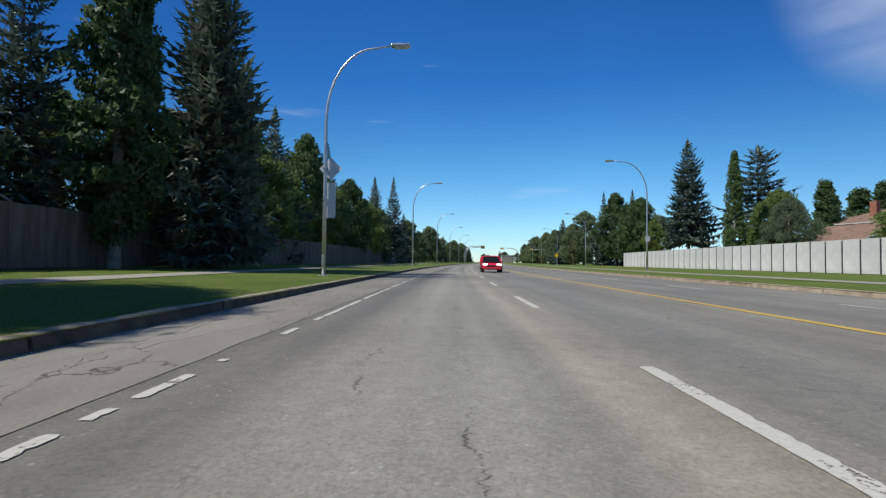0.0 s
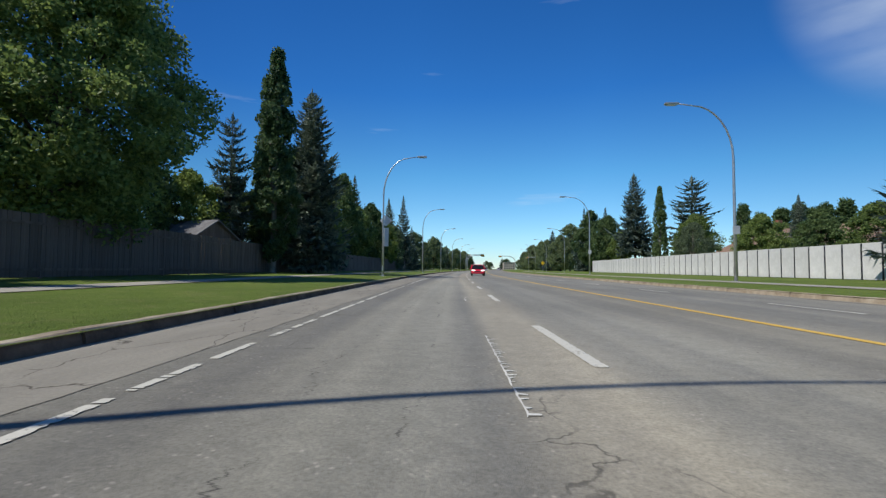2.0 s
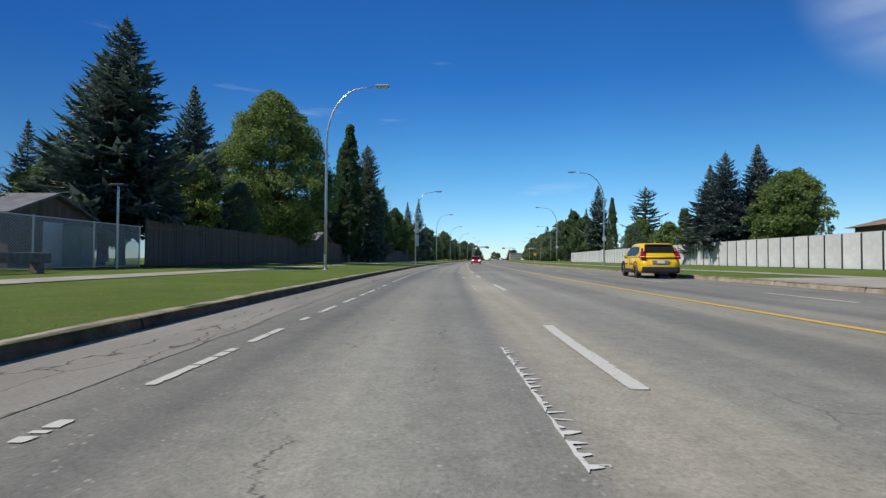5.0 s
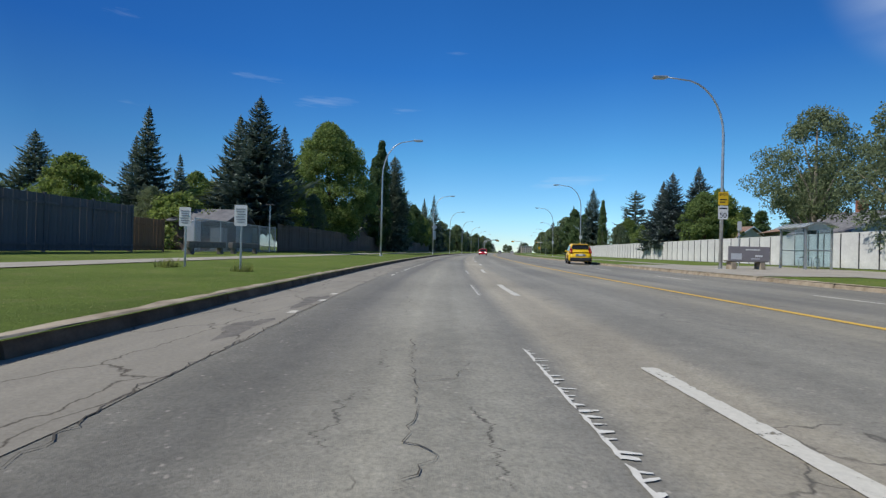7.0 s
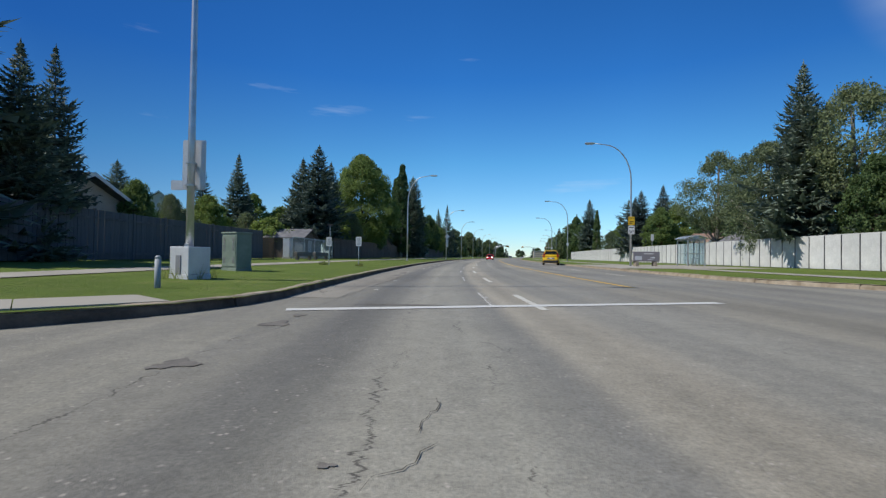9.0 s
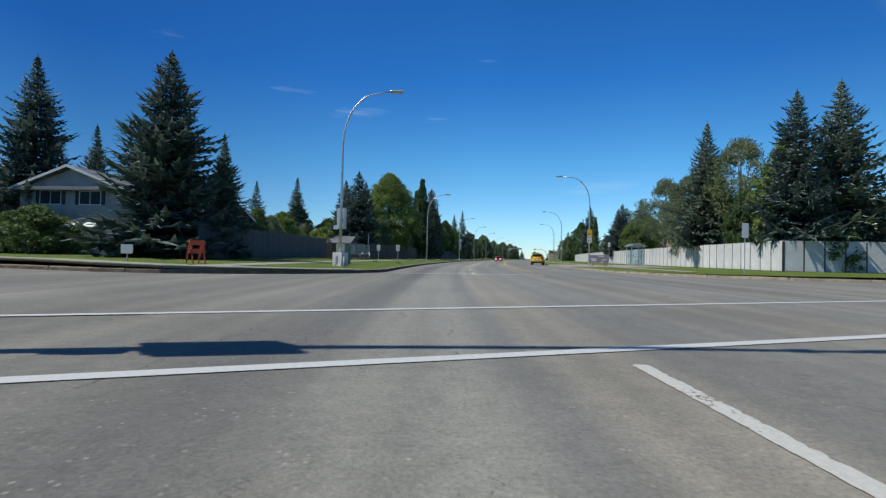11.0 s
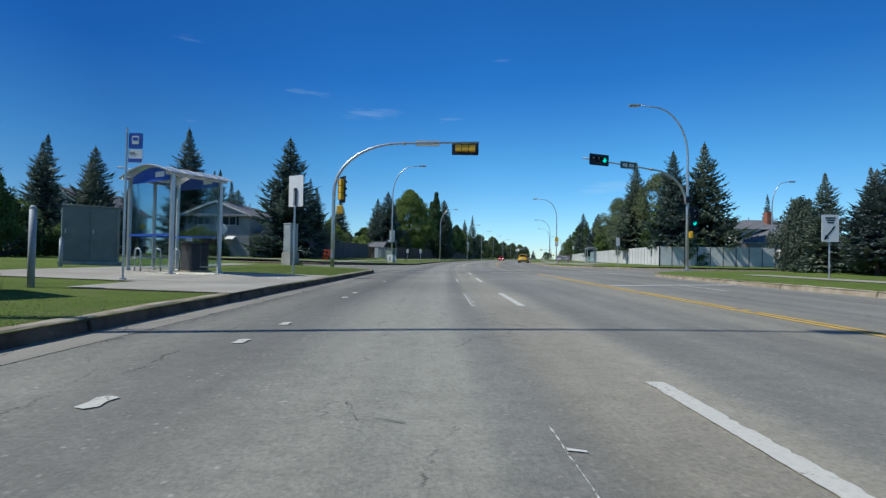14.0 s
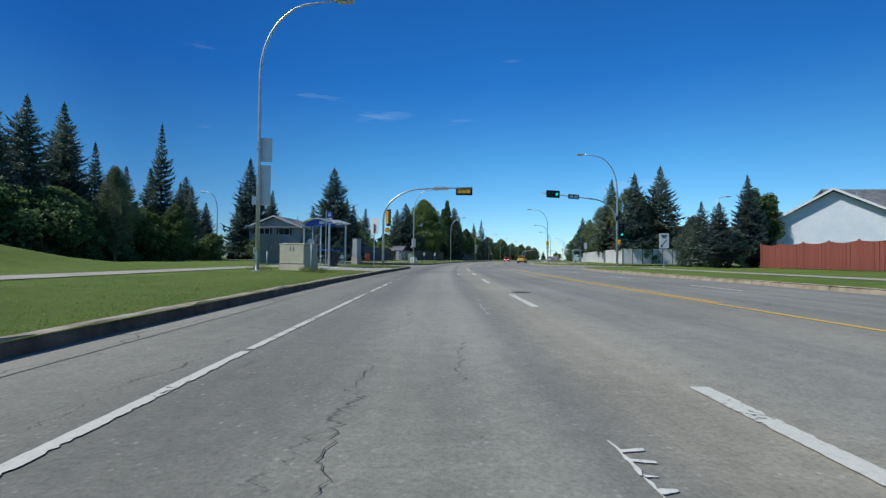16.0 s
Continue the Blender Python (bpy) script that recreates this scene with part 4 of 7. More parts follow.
tree("high", -43.2, 26.6, 15.2, 0.92, 1)
tree("high", -41.6, 31.2, 16.6, 1.05, 0)
tree("spruce", 19.6, 68.5, 17.6, 0.75, 1)
tree("bush", -43.8, 29.5, 4.0, 1.2, 0)
tree("bush", -47.2, 42.0, 3.2, 1.1, 0)
for i, s in enumerate(range(135, 430, 12)):
    tree(("far", "far", "spruce", "far", "far")[i % 5], s + (i * 7 % 6), 27 + (i * 5 % 9), 11 + (i * 5 % 6), 1.0, i)
# round the crossing
tree("blue", -76.3, 27.2, 9.2, 0.85, 0)
tree("cedar", -74.0, 29.0, 8.0, 1.3)
tree("cedar", -75.5, 30.0, 7.4, 1.3)
tree("blue", -79.5, 22.8, 6.2, 1.2, 1)
tree("spruce", -75.0, 23.5, 6.8, 1.1, 0)
tree("juniper", -72.0, 24.1, 5.2, 0.68, 0, label="large dark rounded juniper bush on the grass")
tree("bush", -78.0, 24.5, 3.6, 1.1, 2)
tree("spruce", -66.0, 34.0, 9.0, 1.0, 1)
tree("spruce", -78.9, -29.6, 13.6, 0.62, 3, label="leaning ragged spruce on a grassy bank")
tree("spruce", -73.2, -45.3, 17.8, 1.0, 0)
tree("spruce", -81.4, -34.0, 11.1, 0.8, 1)
tree("spruce", -86.0, -40.0, 15.5, 0.95, 2)
tree("pale", -86.4, -28.0, 7.7, 0.55, 1)
tree("pale", -84.5, -29.5, 7.3, 0.75, 1)
tree("dark", -80.0, -27.5, 5.6, 0.8, 0)
tree("spruce", -70.5, -33.5, 9.3, 1.0, 0)
tree("spruce", -58.5, -40.5, 11.1, 0.9, 1)
tree("dark", -81.0, -36.0, 7.0, 1.0, 1)
for s, d, top, v in ((-88.0, -34.0, 13.0, 0), (-91.5, -32.5, 11.5, 1), (-84.0, -34.5, 12.0, 2), (-96.0, -33.5, 12.5, 1), (-81.0, -31.5, 9.0, 0)):
    tree("spruce", s, d, top, 1.0, v)
for s, d, top in ((-87.0, -30.5, 5.0), (-90.0, -29.8, 5.4), (-83.0, -31.0, 5.6), (-94.0, -31.0, 5.6), (-81.0, -29.4, 4.6)):
    tree("bush", s, d, top, 1.3, 0)
tree("bush", -76.0, -31.0, 4.4, 1.3, 0)
tree("bush", -73.0, -28.0, 3.2, 1.3, 0)
tree("spruce", -95.0, -42.0, 16.0, 0.9, 0)
tree("dark", -92.0, -36.0, 8.0, 1.0, 0)
tree("spruce", -51.1, -21.8, 15.1, 1.15, 2)
tree("spruce", -42.6, -41.2, 18.9, 1.05, 0)
tree("spruce", -38.2, -39.5, 13.8, 0.9, 1)
tree("spruce", -52.0, -46.5, 13.8, 1.05, 2)
tree("spruce", -16.0, -62.0, 19.0, 0.8, 1)
tree("spruce", -11.0, -61.0, 19.5, 0.8, 0)
tree("spruce", -6.0, -60.0, 18.0, 0.9, 1)
tree("bush", -40.0, -33.0, 4.0, 1.3, 0)
tree("bush", -47.0, -36.0, 4.2, 1.5, 0)
tree("spruce", -45.5, -48.0, 10.5, 1.1, 0)
tree("spruce", -50.0, -22.5, 8.8, 1.0, 1)
tree("spruce", -47.5, -19.8, 9.6, 1.1, 0)
tree("spruce", -43.2, -22.4, 11.5, 0.9, 3)
tree("leafy", -38.0, -22.0, 5.4, 0.8, 0)
tree("pale", -34.0, -22.5, 5.0, 0.8, 1)
tree("spruce", -32.0, -34.0, 11.5, 1.0, 1)
tree("spruce", -36.0, -30.0, 9.5, 1.0, 0)
tree("bush", -31.0, -24.0, 4.2, 1.2, 2)
tree("spruce", -53.0, -52.0, 15.0, 1.0, 1)
tree("spruce", -60.0, -60.0, 16.0, 1.0, 0)
tree("spruce", 5.0, -38.0, 12.4, 0.95, 1)
tree("high", -8.3, -22.8, 13.4, 1.15, 0)
tree("leafy", -22.0, -27.0, 6.6, 1.0, 0)
tree("pale", -14.0, -27.5, 5.6, 0.9, 1)
tree("spruce", 26.0, -81.0, 21.0, 1.25, 2)
tree("spruce", 19.4, -56.0, 18.2, 1.0, 3)
tree("leafy", 18.0, -44.0, 12.0, 1.0, 1)
# the end of the road
for k in range(26):
    a = -150 + 15 * k + (k * 37 % 11)
    tree(("far", "spruce", "far")[k % 3], 640 + (k * 53 % 90), a * 0.9, 11 + (k * 7 % 9), 1.4, k, label="far tree in the hazy line at the road's end")

# ==== fences
def fence_run(name, s0, s1, d, height, panel, material, label, board=0.0, loose=False, scallop=0.0, post_material=None, post_back=0.0, place=None):
    """A fence between posts on the verge: whole panels, or boards on rails (loose: each board a piece)."""
    place = place or (lambda s: R(s, d, ground_z(s, d)))
    fence = thing(name, at(s0, d, 0), label, "fence")
    inv = fence.matrix_world.inverted()
    n = int(round((s1 - s0) / panel))
    made = {}
    pm = bmesh.new()
    box(pm, -0.055 + post_back, -0.055, -0.25, 0.055 + post_back, 0.055, height + (0.06 if not post_back else -0.05), 0.01)
    post = finish(pm, "post", post_material or material)
    for i in range(n + 1):
        sa, sb = s0 + (s1 - s0) * i / n, s0 + (s1 - s0) * (i + 1) / n
        a, b = place(sa), place(sb)
        ln = (b - a).length
        m = inv @ Matrix.Translation(a) @ Matrix.Rotation(math.atan2(-(b - a).x, (b - a).y), 4, "Z")
        part("post", post, None, fence).matrix_basis = m
        if i == n:
            break
        k = max(1, int(round(ln / board))) if board else 1
        w = ln / k
        if loose:
            for zz in (0.3, height - 0.42):
                key = ("rail", round(ln, 1), zz)
                if key not in made:
                    made[key] = finish(boxed(0.02, 0, zz, 0.07, ln, zz + 0.09), "rail", material)
                part("rail", made[key], None, fence).matrix_basis = m
            for j in range(k):
                drop = scallop * math.sin(math.pi * (j + 0.5) / k)
                key = ("board", round(w, 2), round(drop, 2))
                if key not in made:
                    made[key] = finish(boxed(-0.03, 0.004, 0.05, 0.018, w - 0.006, height - drop, 0.006), "board", material)
                tilt = Matrix.Rotation(0.006 * math.sin(12.9 * i + 3.7 * j), 4, "X")
                part("board", made[key], None, fence).matrix_basis = m @ Matrix.Translation((0.008 * (j % 2), w * j, 0)) @ tilt
        else:
            key = ("panel", round(ln, 1))
            if key not in made:
                bm = bmesh.new()
                g = 0.02 if board else 0.014
                ring = [(0.03, ln - g)]
                ring.append((0.03, g))
                for j in range(k):
                    y0, y1 = max(w * j, g), min(w * (j + 1), ln - g)
                    if board:
                        ring += [(-0.018, y0 + 0.002), (-0.03, y0 + 0.01), (-0.03, y1 - 0.01), (-0.018, y1 - 0.002)]
                    else:
                        ring += [(-0.03, y0 + 0.014), (-0.03, y1 - 0.014)]
                lo = [bm.verts.new((x, y, 0.04)) for x, y in ring]
                hi = [bm.verts.new((x, y, height)) for x, y in ring]
                bm.faces.new(lo)
                bm.faces.new(hi[::-1])
                for q in range(len(ring)):
                    bm.faces.new((lo[q], hi[q], hi[(q + 1) % len(ring)], lo[(q + 1) % len(ring)]))
                made[key] = finish(bm, "panel", material)
            part("panel", made[key], None, fence).matrix_basis = m
    return fence


fence_run("board_fence", -12, 22.5, -17.3, 2.5, 2.5, LEFT_FENCE, "weathered brown-grey wooden board fence", 0.18, True)
fence_run("board_fence", 23.0, 113.0, -18.0, 2.5, 2.6, LEFT_FENCE, "weathered brown-grey wooden board fence", 0.18)
def east_line(s):
    """The white fence draws a little closer to the road towards the crossing."""
    d = 24.3 + 2.7 * (s + 45.5) / 137.5
    return R(s, d, ground_z(s, d))


fence_run("white_fence", -45.5, 92.0, 26.2, 2.42, 1.54, WHITE_FENCE, "white panel fence with dark gaps behind the verge", post_material=DARK_METAL, post_back=0.02, place=east_line)
CORNER, END = east_line(-45.5), R(-45.9, 37.9, ground_z(-46, 37.9))
fence_run("white_fence", 0.0, (CORNER - END).length, 26.2, 2.42, 1.54, WHITE_FENCE, "white panel fence along the side street", post_material=DARK_METAL, post_back=0.02, place=lambda u: END.lerp(CORNER, u / (CORNER - END).length))


# ==== street lights
def davit_points(height, reach, bend=3.4):
    pts = [(0, 0, 0), (0, 0, height * 0.35), (0, 0, height - bend)]
    for i in range(1, 9):
        a = math.pi / 2 * i / 8
        pts.append((reach * 0.72 * (1 - math.cos(a)), 0, height - bend + (bend - 0.12) * math.sin(a)))
    pts.append((reach, 0, height + 0.02))
    return pts


def street_light(s, d, height, reach, side, label="tall galvanised street light with a curved arm"):
    lamp = thing("street_light", at(s, d, ground_z(s, d), 0 if side > 0 else 180), label, "street light", "street lights along the road")
    pts = davit_points(height, reach)
    radii = [0.095, 0.085, 0.07] + [0.062 - 0.003 * i for i in range(8)] + [0.036]
    part("pole", tubed(pts, radii, 12), STEEL, lamp, "", True)
    part("base_plate", boxed(-0.2, -0.2, -0.05, 0.2, 0.2, 0.03, 0.01), STEEL, lamp)
    bm = bmesh.new()
    box(bm, reach - 0.1, -0.16, height - 0.06, reach + 0.75, 0.16, height + 0.07, 0.05)
    head = part("lamp_head", bm, STEEL, lamp, "grey lamp head")
    part("lens", boxed(reach + 0.05, -0.12, height - 0.1, reach + 0.65, 0.12, height - 0.055, 0.015), WHITE_FENCE, head)
    part("hand_hole_cover", boxed(-0.06, -0.135, 0.45, 0.06, -0.1, 0.9, 0.01), STEEL, lamp)
    return lamp


for s, d, h in ((29.4, -7.4, 10.4), (-8.9, -8.7, 10.9), (-54.6, -8.28, 10.9), (68, -7.6, 10.9), (106, -7.6, 10.9), (144, -7.6, 10.9), (182, -7.6, 10.9), (220, -7.6, 10.9)):
    street_light(s, d, h, 3.0, 1)
street_light(-101.0, -10.1, 12.4, 3.5, 1)
for s, d, h in ((18.5, 16.0, 11.0), (55.4, 17.4, 11.0), (-24.1, 14.2, 11.2), (103, 22.9, 10.6), (145, 23.9, 10.6), (187, 23.9, 11), (229, 23.9, 11)):
    street_light(s, d, h, 3.4, -1)

# ==== materials of the street furniture and houses
SIGNAL_YELLOW = plain("signal_yellow", (0.88, 0.47, 0.03), 0.45)
SIGNAL_BLACK = plain("signal_black", (0.012, 0.016, 0.03), 0.55)
SIGN_WHITE = plain("sign_white", (0.78, 0.78, 0.76), 0.45)
SIGN_YELLOW = plain("sign_yellow", (0.85, 0.52, 0.02), 0.45)
SIGN_BACK = surface("sign_back_aluminium", (0.56, 0.57, 0.58), (0.68, 0.69, 0.70), 2, 40, 0.5, 0.25, 0.4, 0.02)
SIGN_BLACK = plain("sign_black", (0.02, 0.02, 0.022), 0.5)
SIGN_GREY = plain("sign_grey", (0.25, 0.25, 0.26), 0.5)
SIGN_BLUE = plain("sign_blue", (0.03, 0.09, 0.42), 0.4)
STREET_BLUE = plain("street_name_green", (0.012, 0.075, 0.085), 0.4)
GREY_BOX = surface("grey_box_paint", (0.27, 0.30, 0.31), (0.38, 0.41, 0.42), 1.5, 30, 0.55, bump=0.05)
GREEN_BOX = surface("green_box_paint", (0.15, 0.20, 0.165), (0.24, 0.29, 0.245), 1.5, 30, 0.6, bump=0.05)
BEIGE_BOX = surface("beige_box_paint", (0.42, 0.385, 0.27), (0.54, 0.50, 0.37), 1.2, 30, 0.6, bump=0.05)
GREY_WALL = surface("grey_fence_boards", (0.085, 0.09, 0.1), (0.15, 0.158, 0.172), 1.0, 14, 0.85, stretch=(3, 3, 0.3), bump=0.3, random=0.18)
RED_FENCE = surface("red_stained_boards", (0.20, 0.055, 0.04), (0.34, 0.11, 0.08), 1.3, 16, 0.85, stretch=(3, 3, 0.3), bump=0.3, random=0.2)
ORANGE = plain("orange_plastic", (0.62, 0.10, 0.03), 0.5)
SIDING = surface("pale_siding", (0.58, 0.57, 0.55), (0.70, 0.69, 0.66), 0.8, 12, 0.7, bump=0.1)
WHITE_SIDING = surface("white_siding", (0.68, 0.72, 0.76), (0.80, 0.82, 0.84), 0.8, 12, 0.6, bump=0.1)
GREY_SIDING = surface("grey_siding", (0.30, 0.30, 0.30), (0.42, 0.42, 0.42), 0.8, 12, 0.75, bump=0.1)
TAN_SIDING = surface("tan_stucco", (0.42, 0.36, 0.28), (0.54, 0.47, 0.38), 0.8, 20, 0.85, bump=0.2)
SHINGLE = surface("grey_shingles", (0.10, 0.10, 0.105), (0.20, 0.20, 0.205), 1.5, 22, 0.95, bump=0.5)
BROWN_SHINGLE = surface("brown_shingles", (0.16, 0.10, 0.07), (0.28, 0.19, 0.14), 1.5, 22, 0.95, bump=0.5)
TRIM = plain("white_trim", (0.76, 0.76, 0.74), 0.5)
BRICK = surface("chimney_brick", (0.22, 0.09, 0.06), (0.34, 0.15, 0.10), 3, 20, 0.9, bump=0.4)
WINDOW = glass_material("window_glass", (0.03, 0.04, 0.05), 0.0)
CLEAR = glass_material("shelter_glass", (0.74, 0.85, 0.89), 1.0)
CLEAR.node_tree.nodes["Principled BSDF"].inputs["IOR"].default_value = 1.22
ROOF_SHEET = glass_material("shelter_roof_sheet", (0.75, 0.80, 0.84), 0.7)
TIMBER = surface("grey_timber", (0.12, 0.11, 0.10), (0.24, 0.22, 0.20), 2, 20, 0.9, stretch=(0.4, 3, 3), bump=0.4)
TYRE = plain("tyre_rubber", (0.018, 0.018, 0.019), 0.85)
RIM = plain("wheel_alloy", (0.5, 0.5, 0.51), 0.3, 0.8)
CAR_GLASS = glass_material("car_glass", (0.012, 0.015, 0.018), 0.0)
RED_CAR = plain("red_car_paint", (0.66, 0.02, 0.045), 0.25, 0.0, 0.6)
YELLOW_CAR = plain("yellow_car_paint", (0.80, 0.50, 0.005), 0.28, 0.0, 0.6)
BLACK_CAR = plain("black_car_paint", (0.015, 0.015, 0.018), 0.25, 0.0, 0.6)
SILVER_CAR = plain("silver_car_paint", (0.55, 0.56, 0.58), 0.3, 0.4, 0.6)
LAMP_RED = plain("tail_light_red", (0.25, 0.008, 0.01), 0.2)
LAMP_CLEAR = plain("headlight_lens", (0.75, 0.76, 0.78), 0.12, 0.0, 0.8)


def glowing(name, colour, power):
    m, n, l, b = nodes(name, 0.4)
    b.inputs["Base Color"].default_value = (*colour, 1)
    b.inputs["Emission Color"].default_value = (*colour, 1)
    b.inputs["Emission Strength"].default_value = power
    return m


GREEN_LIGHT = glowing("green_signal_light", (0.0, 0.62, 0.48), 1.1)
HEAD_LIGHT = glowing("lit_headlight", (1.0, 0.95, 0.85), 2.0)


def chain_material():
    m, n, l, b = nodes("chain_link", 0.5, 0.6)
    b.inputs["Base Color"].default_value = (0.35, 0.36, 0.37, 1)
    out, tr, mx = n["Material Output"], n.new("ShaderNodeBsdfTransparent"), n.new("ShaderNodeMixShader")
    masks = []
    for r in (45, -45):
        w = n.new("ShaderNodeTexWave")
        w.inputs["Scale"].default_value = 4.0
        l.new(coords(n, l, "Object", (0.0, 1, 1), (radians(r), 0, 0)), w.inputs["Vector"])
        w.bands_direction = "Y"
        masks.append(ramp(n, l, w.outputs["Fac"], [(0.86, grey(0.0)), (0.92, grey(1.0))]))
    l.new(mixed(n, l, masks[0], masks[1], 1.0, "LIGHTEN"), mx.inputs[0])
    l.new(tr.outputs[0], mx.inputs[1])
    l.new(b.outputs[0], mx.inputs[2])
    l.new(mx.outputs[0], out.inputs["Surface"])
    return m


CHAIN = chain_material()


def writing(text, size, parent, m, material):
    c = bpy.data.curves.new("lettering", "FONT")
    c.body, c.size, c.align_x, c.align_y, c.extrude = text, size, "CENTER", "CENTER", 0.002
    tmp = bpy.data.objects.new("lettering", c)
    me = bpy.data.meshes.new_from_object(tmp)
    bpy.data.objects.remove(tmp)
    me.materials.clear()
    me.materials.append(material)
    ob = part("lettering", me, None, parent)
    ob.matrix_basis = m
    return ob


FACE = Matrix.Rotation(radians(90), 4, "X")   # lettering that stands upright and faces -y


def plate(x0, z0, x1, z1, y, t=0.012, r=0.05):
    """An upright plate with rounded corners, its face to -y."""
    bm = bmesh.new()
    pts = []
    for cx, cz, a0 in ((x1 - r, z1 - r, 0), (x0 + r, z1 - r, 90), (x0 + r, z0 + r, 180), (x1 - r, z0 + r, 270)):
        pts += [(cx + r * math.cos(radians(a0 + k * 30)), cz + r * math.sin(radians(a0 + k * 30))) for k in range(4)]
    prism(bm, pts, y, y + t)
    return bm


# ==== signals at the crossing
def signal_head(parent, m, horizontal, front, lit=-1, backplate=True, shell=None):
    """Three lamps in a housing; local -y is the face when front is true."""
    bm = bmesh.new()
    for k in range(3):
        box(bm, -0.19, -0.12, -0.6 + 0.4 * k + 0.01, 0.19, 0.13, -0.6 + 0.4 * k + 0.39, 0.04)
    me = finish(bm, "signal_head", shell or SIGNAL_YELLOW)
    housing = part("signal_head", me, None, parent, "dark three-lamp signal housing" if shell else "yellow three-lamp signal housing")
    turn = Matrix.Rotation(radians(90), 4, "Y") if horizontal else Matrix.Identity(4)
    flip = Matrix.Identity(4) if front else Matrix.Rotation(math.pi, 4, "Z")
    housing.matrix_basis = m @ flip @ turn
    if backplate:
        b2 = plate(-0.38, -0.78, 0.38, 0.78, -0.1, 0.02, 0.06)
        part("backplate", b2, SIGNAL_BLACK, housing, "dark signal backplate")
    for k in range(3):
        bm = bmesh.new()
        tube(bm, [(0, -0.13, -0.4 + 0.4 * k), (0, -0.155, -0.4 + 0.4 * k)], 0.15, 20)
        part("lens", bm, GREEN_LIGHT if k == lit else SIGNAL_BLACK, housing, "lit green lens" if k == lit else "")
        bm = bmesh.new()
        for j in range(9):
            a0, a1 = radians(-20 + j * 22), radians(-20 + (j + 1) * 22)
            ps = [Vector((0.165 * math.cos(a), y, -0.4 + 0.4 * k + 0.165 * math.sin(a))) for a, y in ((a0, -0.12), (a1, -0.12), (a1, -0.3), (a0, -0.3))]
            if horizontal:
                ps = [Vector((-(p.z - (-0.4 + 0.4 * k)), p.y, -0.4 + 0.4 * k + p.x)) for p in ps]
            bm.faces.new([bm.verts.new(p) for p in ps])
        bmesh.ops.remove_doubles(bm, verts=bm.verts[:], dist=0.001)
        bmesh.ops.solidify(bm, geom=bm.faces[:], thickness=0.006)
        part("visor", bm, SIGNAL_BLACK, housing)
    return housing


def mast_arm(z0, z1, curve, reach):
    pts = [(0, 0, 0), (0, 0, z0 * 0.5), (0, 0, z0)]
    for i in range(1, 10):
        a = math.pi / 2 * i / 9
        pts.append((curve * (1 - math.cos(a)), 0, z0 + (z1 - z0) * math.sin(a)))
    pts.append((reach, 0, z1 + 0.12))
    return pts


mast = thing("traffic_signal_mast", at(-79.0, -7.9, 0.15, 0), "galvanised signal mast with yellow heads over the road", "traffic signal")
arm = mast_arm(4.4, 7.3, 3.9, 8.4)
part("pole", tubed(arm, [0.115, 0.11, 0.1] + [0.095 - 0.004 * i for i in range(9)] + [0.05], 12), STEEL, mast, "", True)
part("base_plate", boxed(-0.24, -0.24, -0.03, 0.24, 0.24, 0.04, 0.01), STEEL, mast)
part("hand_hole_cover", boxed(-0.07, -0.18, 0.5, 0.07, -0.13, 1.0, 0.02), STEEL, mast)
part("arm_collar", tubed([(3.95, 0, 7.3), (4.15, 0, 7.31)], 0.1, 12), STEEL, mast)
signal_head(mast, Matrix.Translation((7.6, 0.12, 7.3 - 0.2)), True, False)
signal_head(mast, Matrix.Translation((0.42, 0.0, 4.55)) @ Matrix.Rotation(radians(-50), 4, "Z"), False, False)
part("arm_bracket", boxed(0.1, -0.04, 5.0, 0.45, 0.04, 5.06), STEEL, mast)
part("pedestrian_head", boxed(0.2, -0.12, 3.15, 0.56, 0.14, 3.62, 0.04), SIGNAL_YELLOW, mast, "yellow pedestrian signal housing")
part("lower_bracket", boxed(0.1, -0.03, 3.3, 0.25, 0.03, 3.35), STEEL, mast)
nm = part("name_plate", plate(4.7, 7.18, 6.1, 7.52, 0.08, 0.02, 0.04), SIGN_BACK, mast, "bare back of a street sign")

mast = thing("traffic_signal_mast", at(-71.4, 16.3, 0.2, 180), "galvanised signal mast with green lights and a street lamp", "traffic signal")
pts = davit_points(12.2, 3.6, 3.8)
part("pole", tubed(pts, [0.12, 0.105, 0.08] + [0.068 - 0.003 * i for i in range(8)] + [0.038], 12), STEEL, mast, "", True)
part("base_plate", boxed(-0.24, -0.24, -0.06, 0.24, 0.24, 0.04, 0.01), STEEL, mast)
head = part("lamp_head", boxed(3.5, -0.16, 12.14, 4.35, 0.16, 12.28, 0.05), STEEL, mast, "grey lamp head")
part("lens", boxed(3.65, -0.12, 12.1, 4.25, 0.12, 12.145, 0.015), WHITE_FENCE, head)
SKEW = Matrix.Rotation(radians(21), 4, "Z")
pts = [(0.12 + 3.2 * (1 - math.cos(math.pi / 2 * i / 9)), 0, 4.9 + 2.3 * math.sin(math.pi / 2 * i / 9)) for i in range(10)] + [(9.2, 0, 7.5)]
part("signal_arm", tubed(pts, [0.11 - 0.006 * i for i in range(10)] + [0.05], 12), STEEL, mast, "", True).matrix_basis = SKEW
part("arm_collar", tubed([(3.3, 0, 7.2), (3.5, 0, 7.21)], 0.1, 12), STEEL, mast).matrix_basis = SKEW
signal_head(mast, SKEW @ Matrix.Translation((8.1, 0.17, 7.42)), True, False, 2, True, SIGNAL_BLACK)
signal_head(mast, SKEW @ Matrix.Translation((-0.3, 0.25, 3.9)), False, False, 0, True, SIGNAL_BLACK)
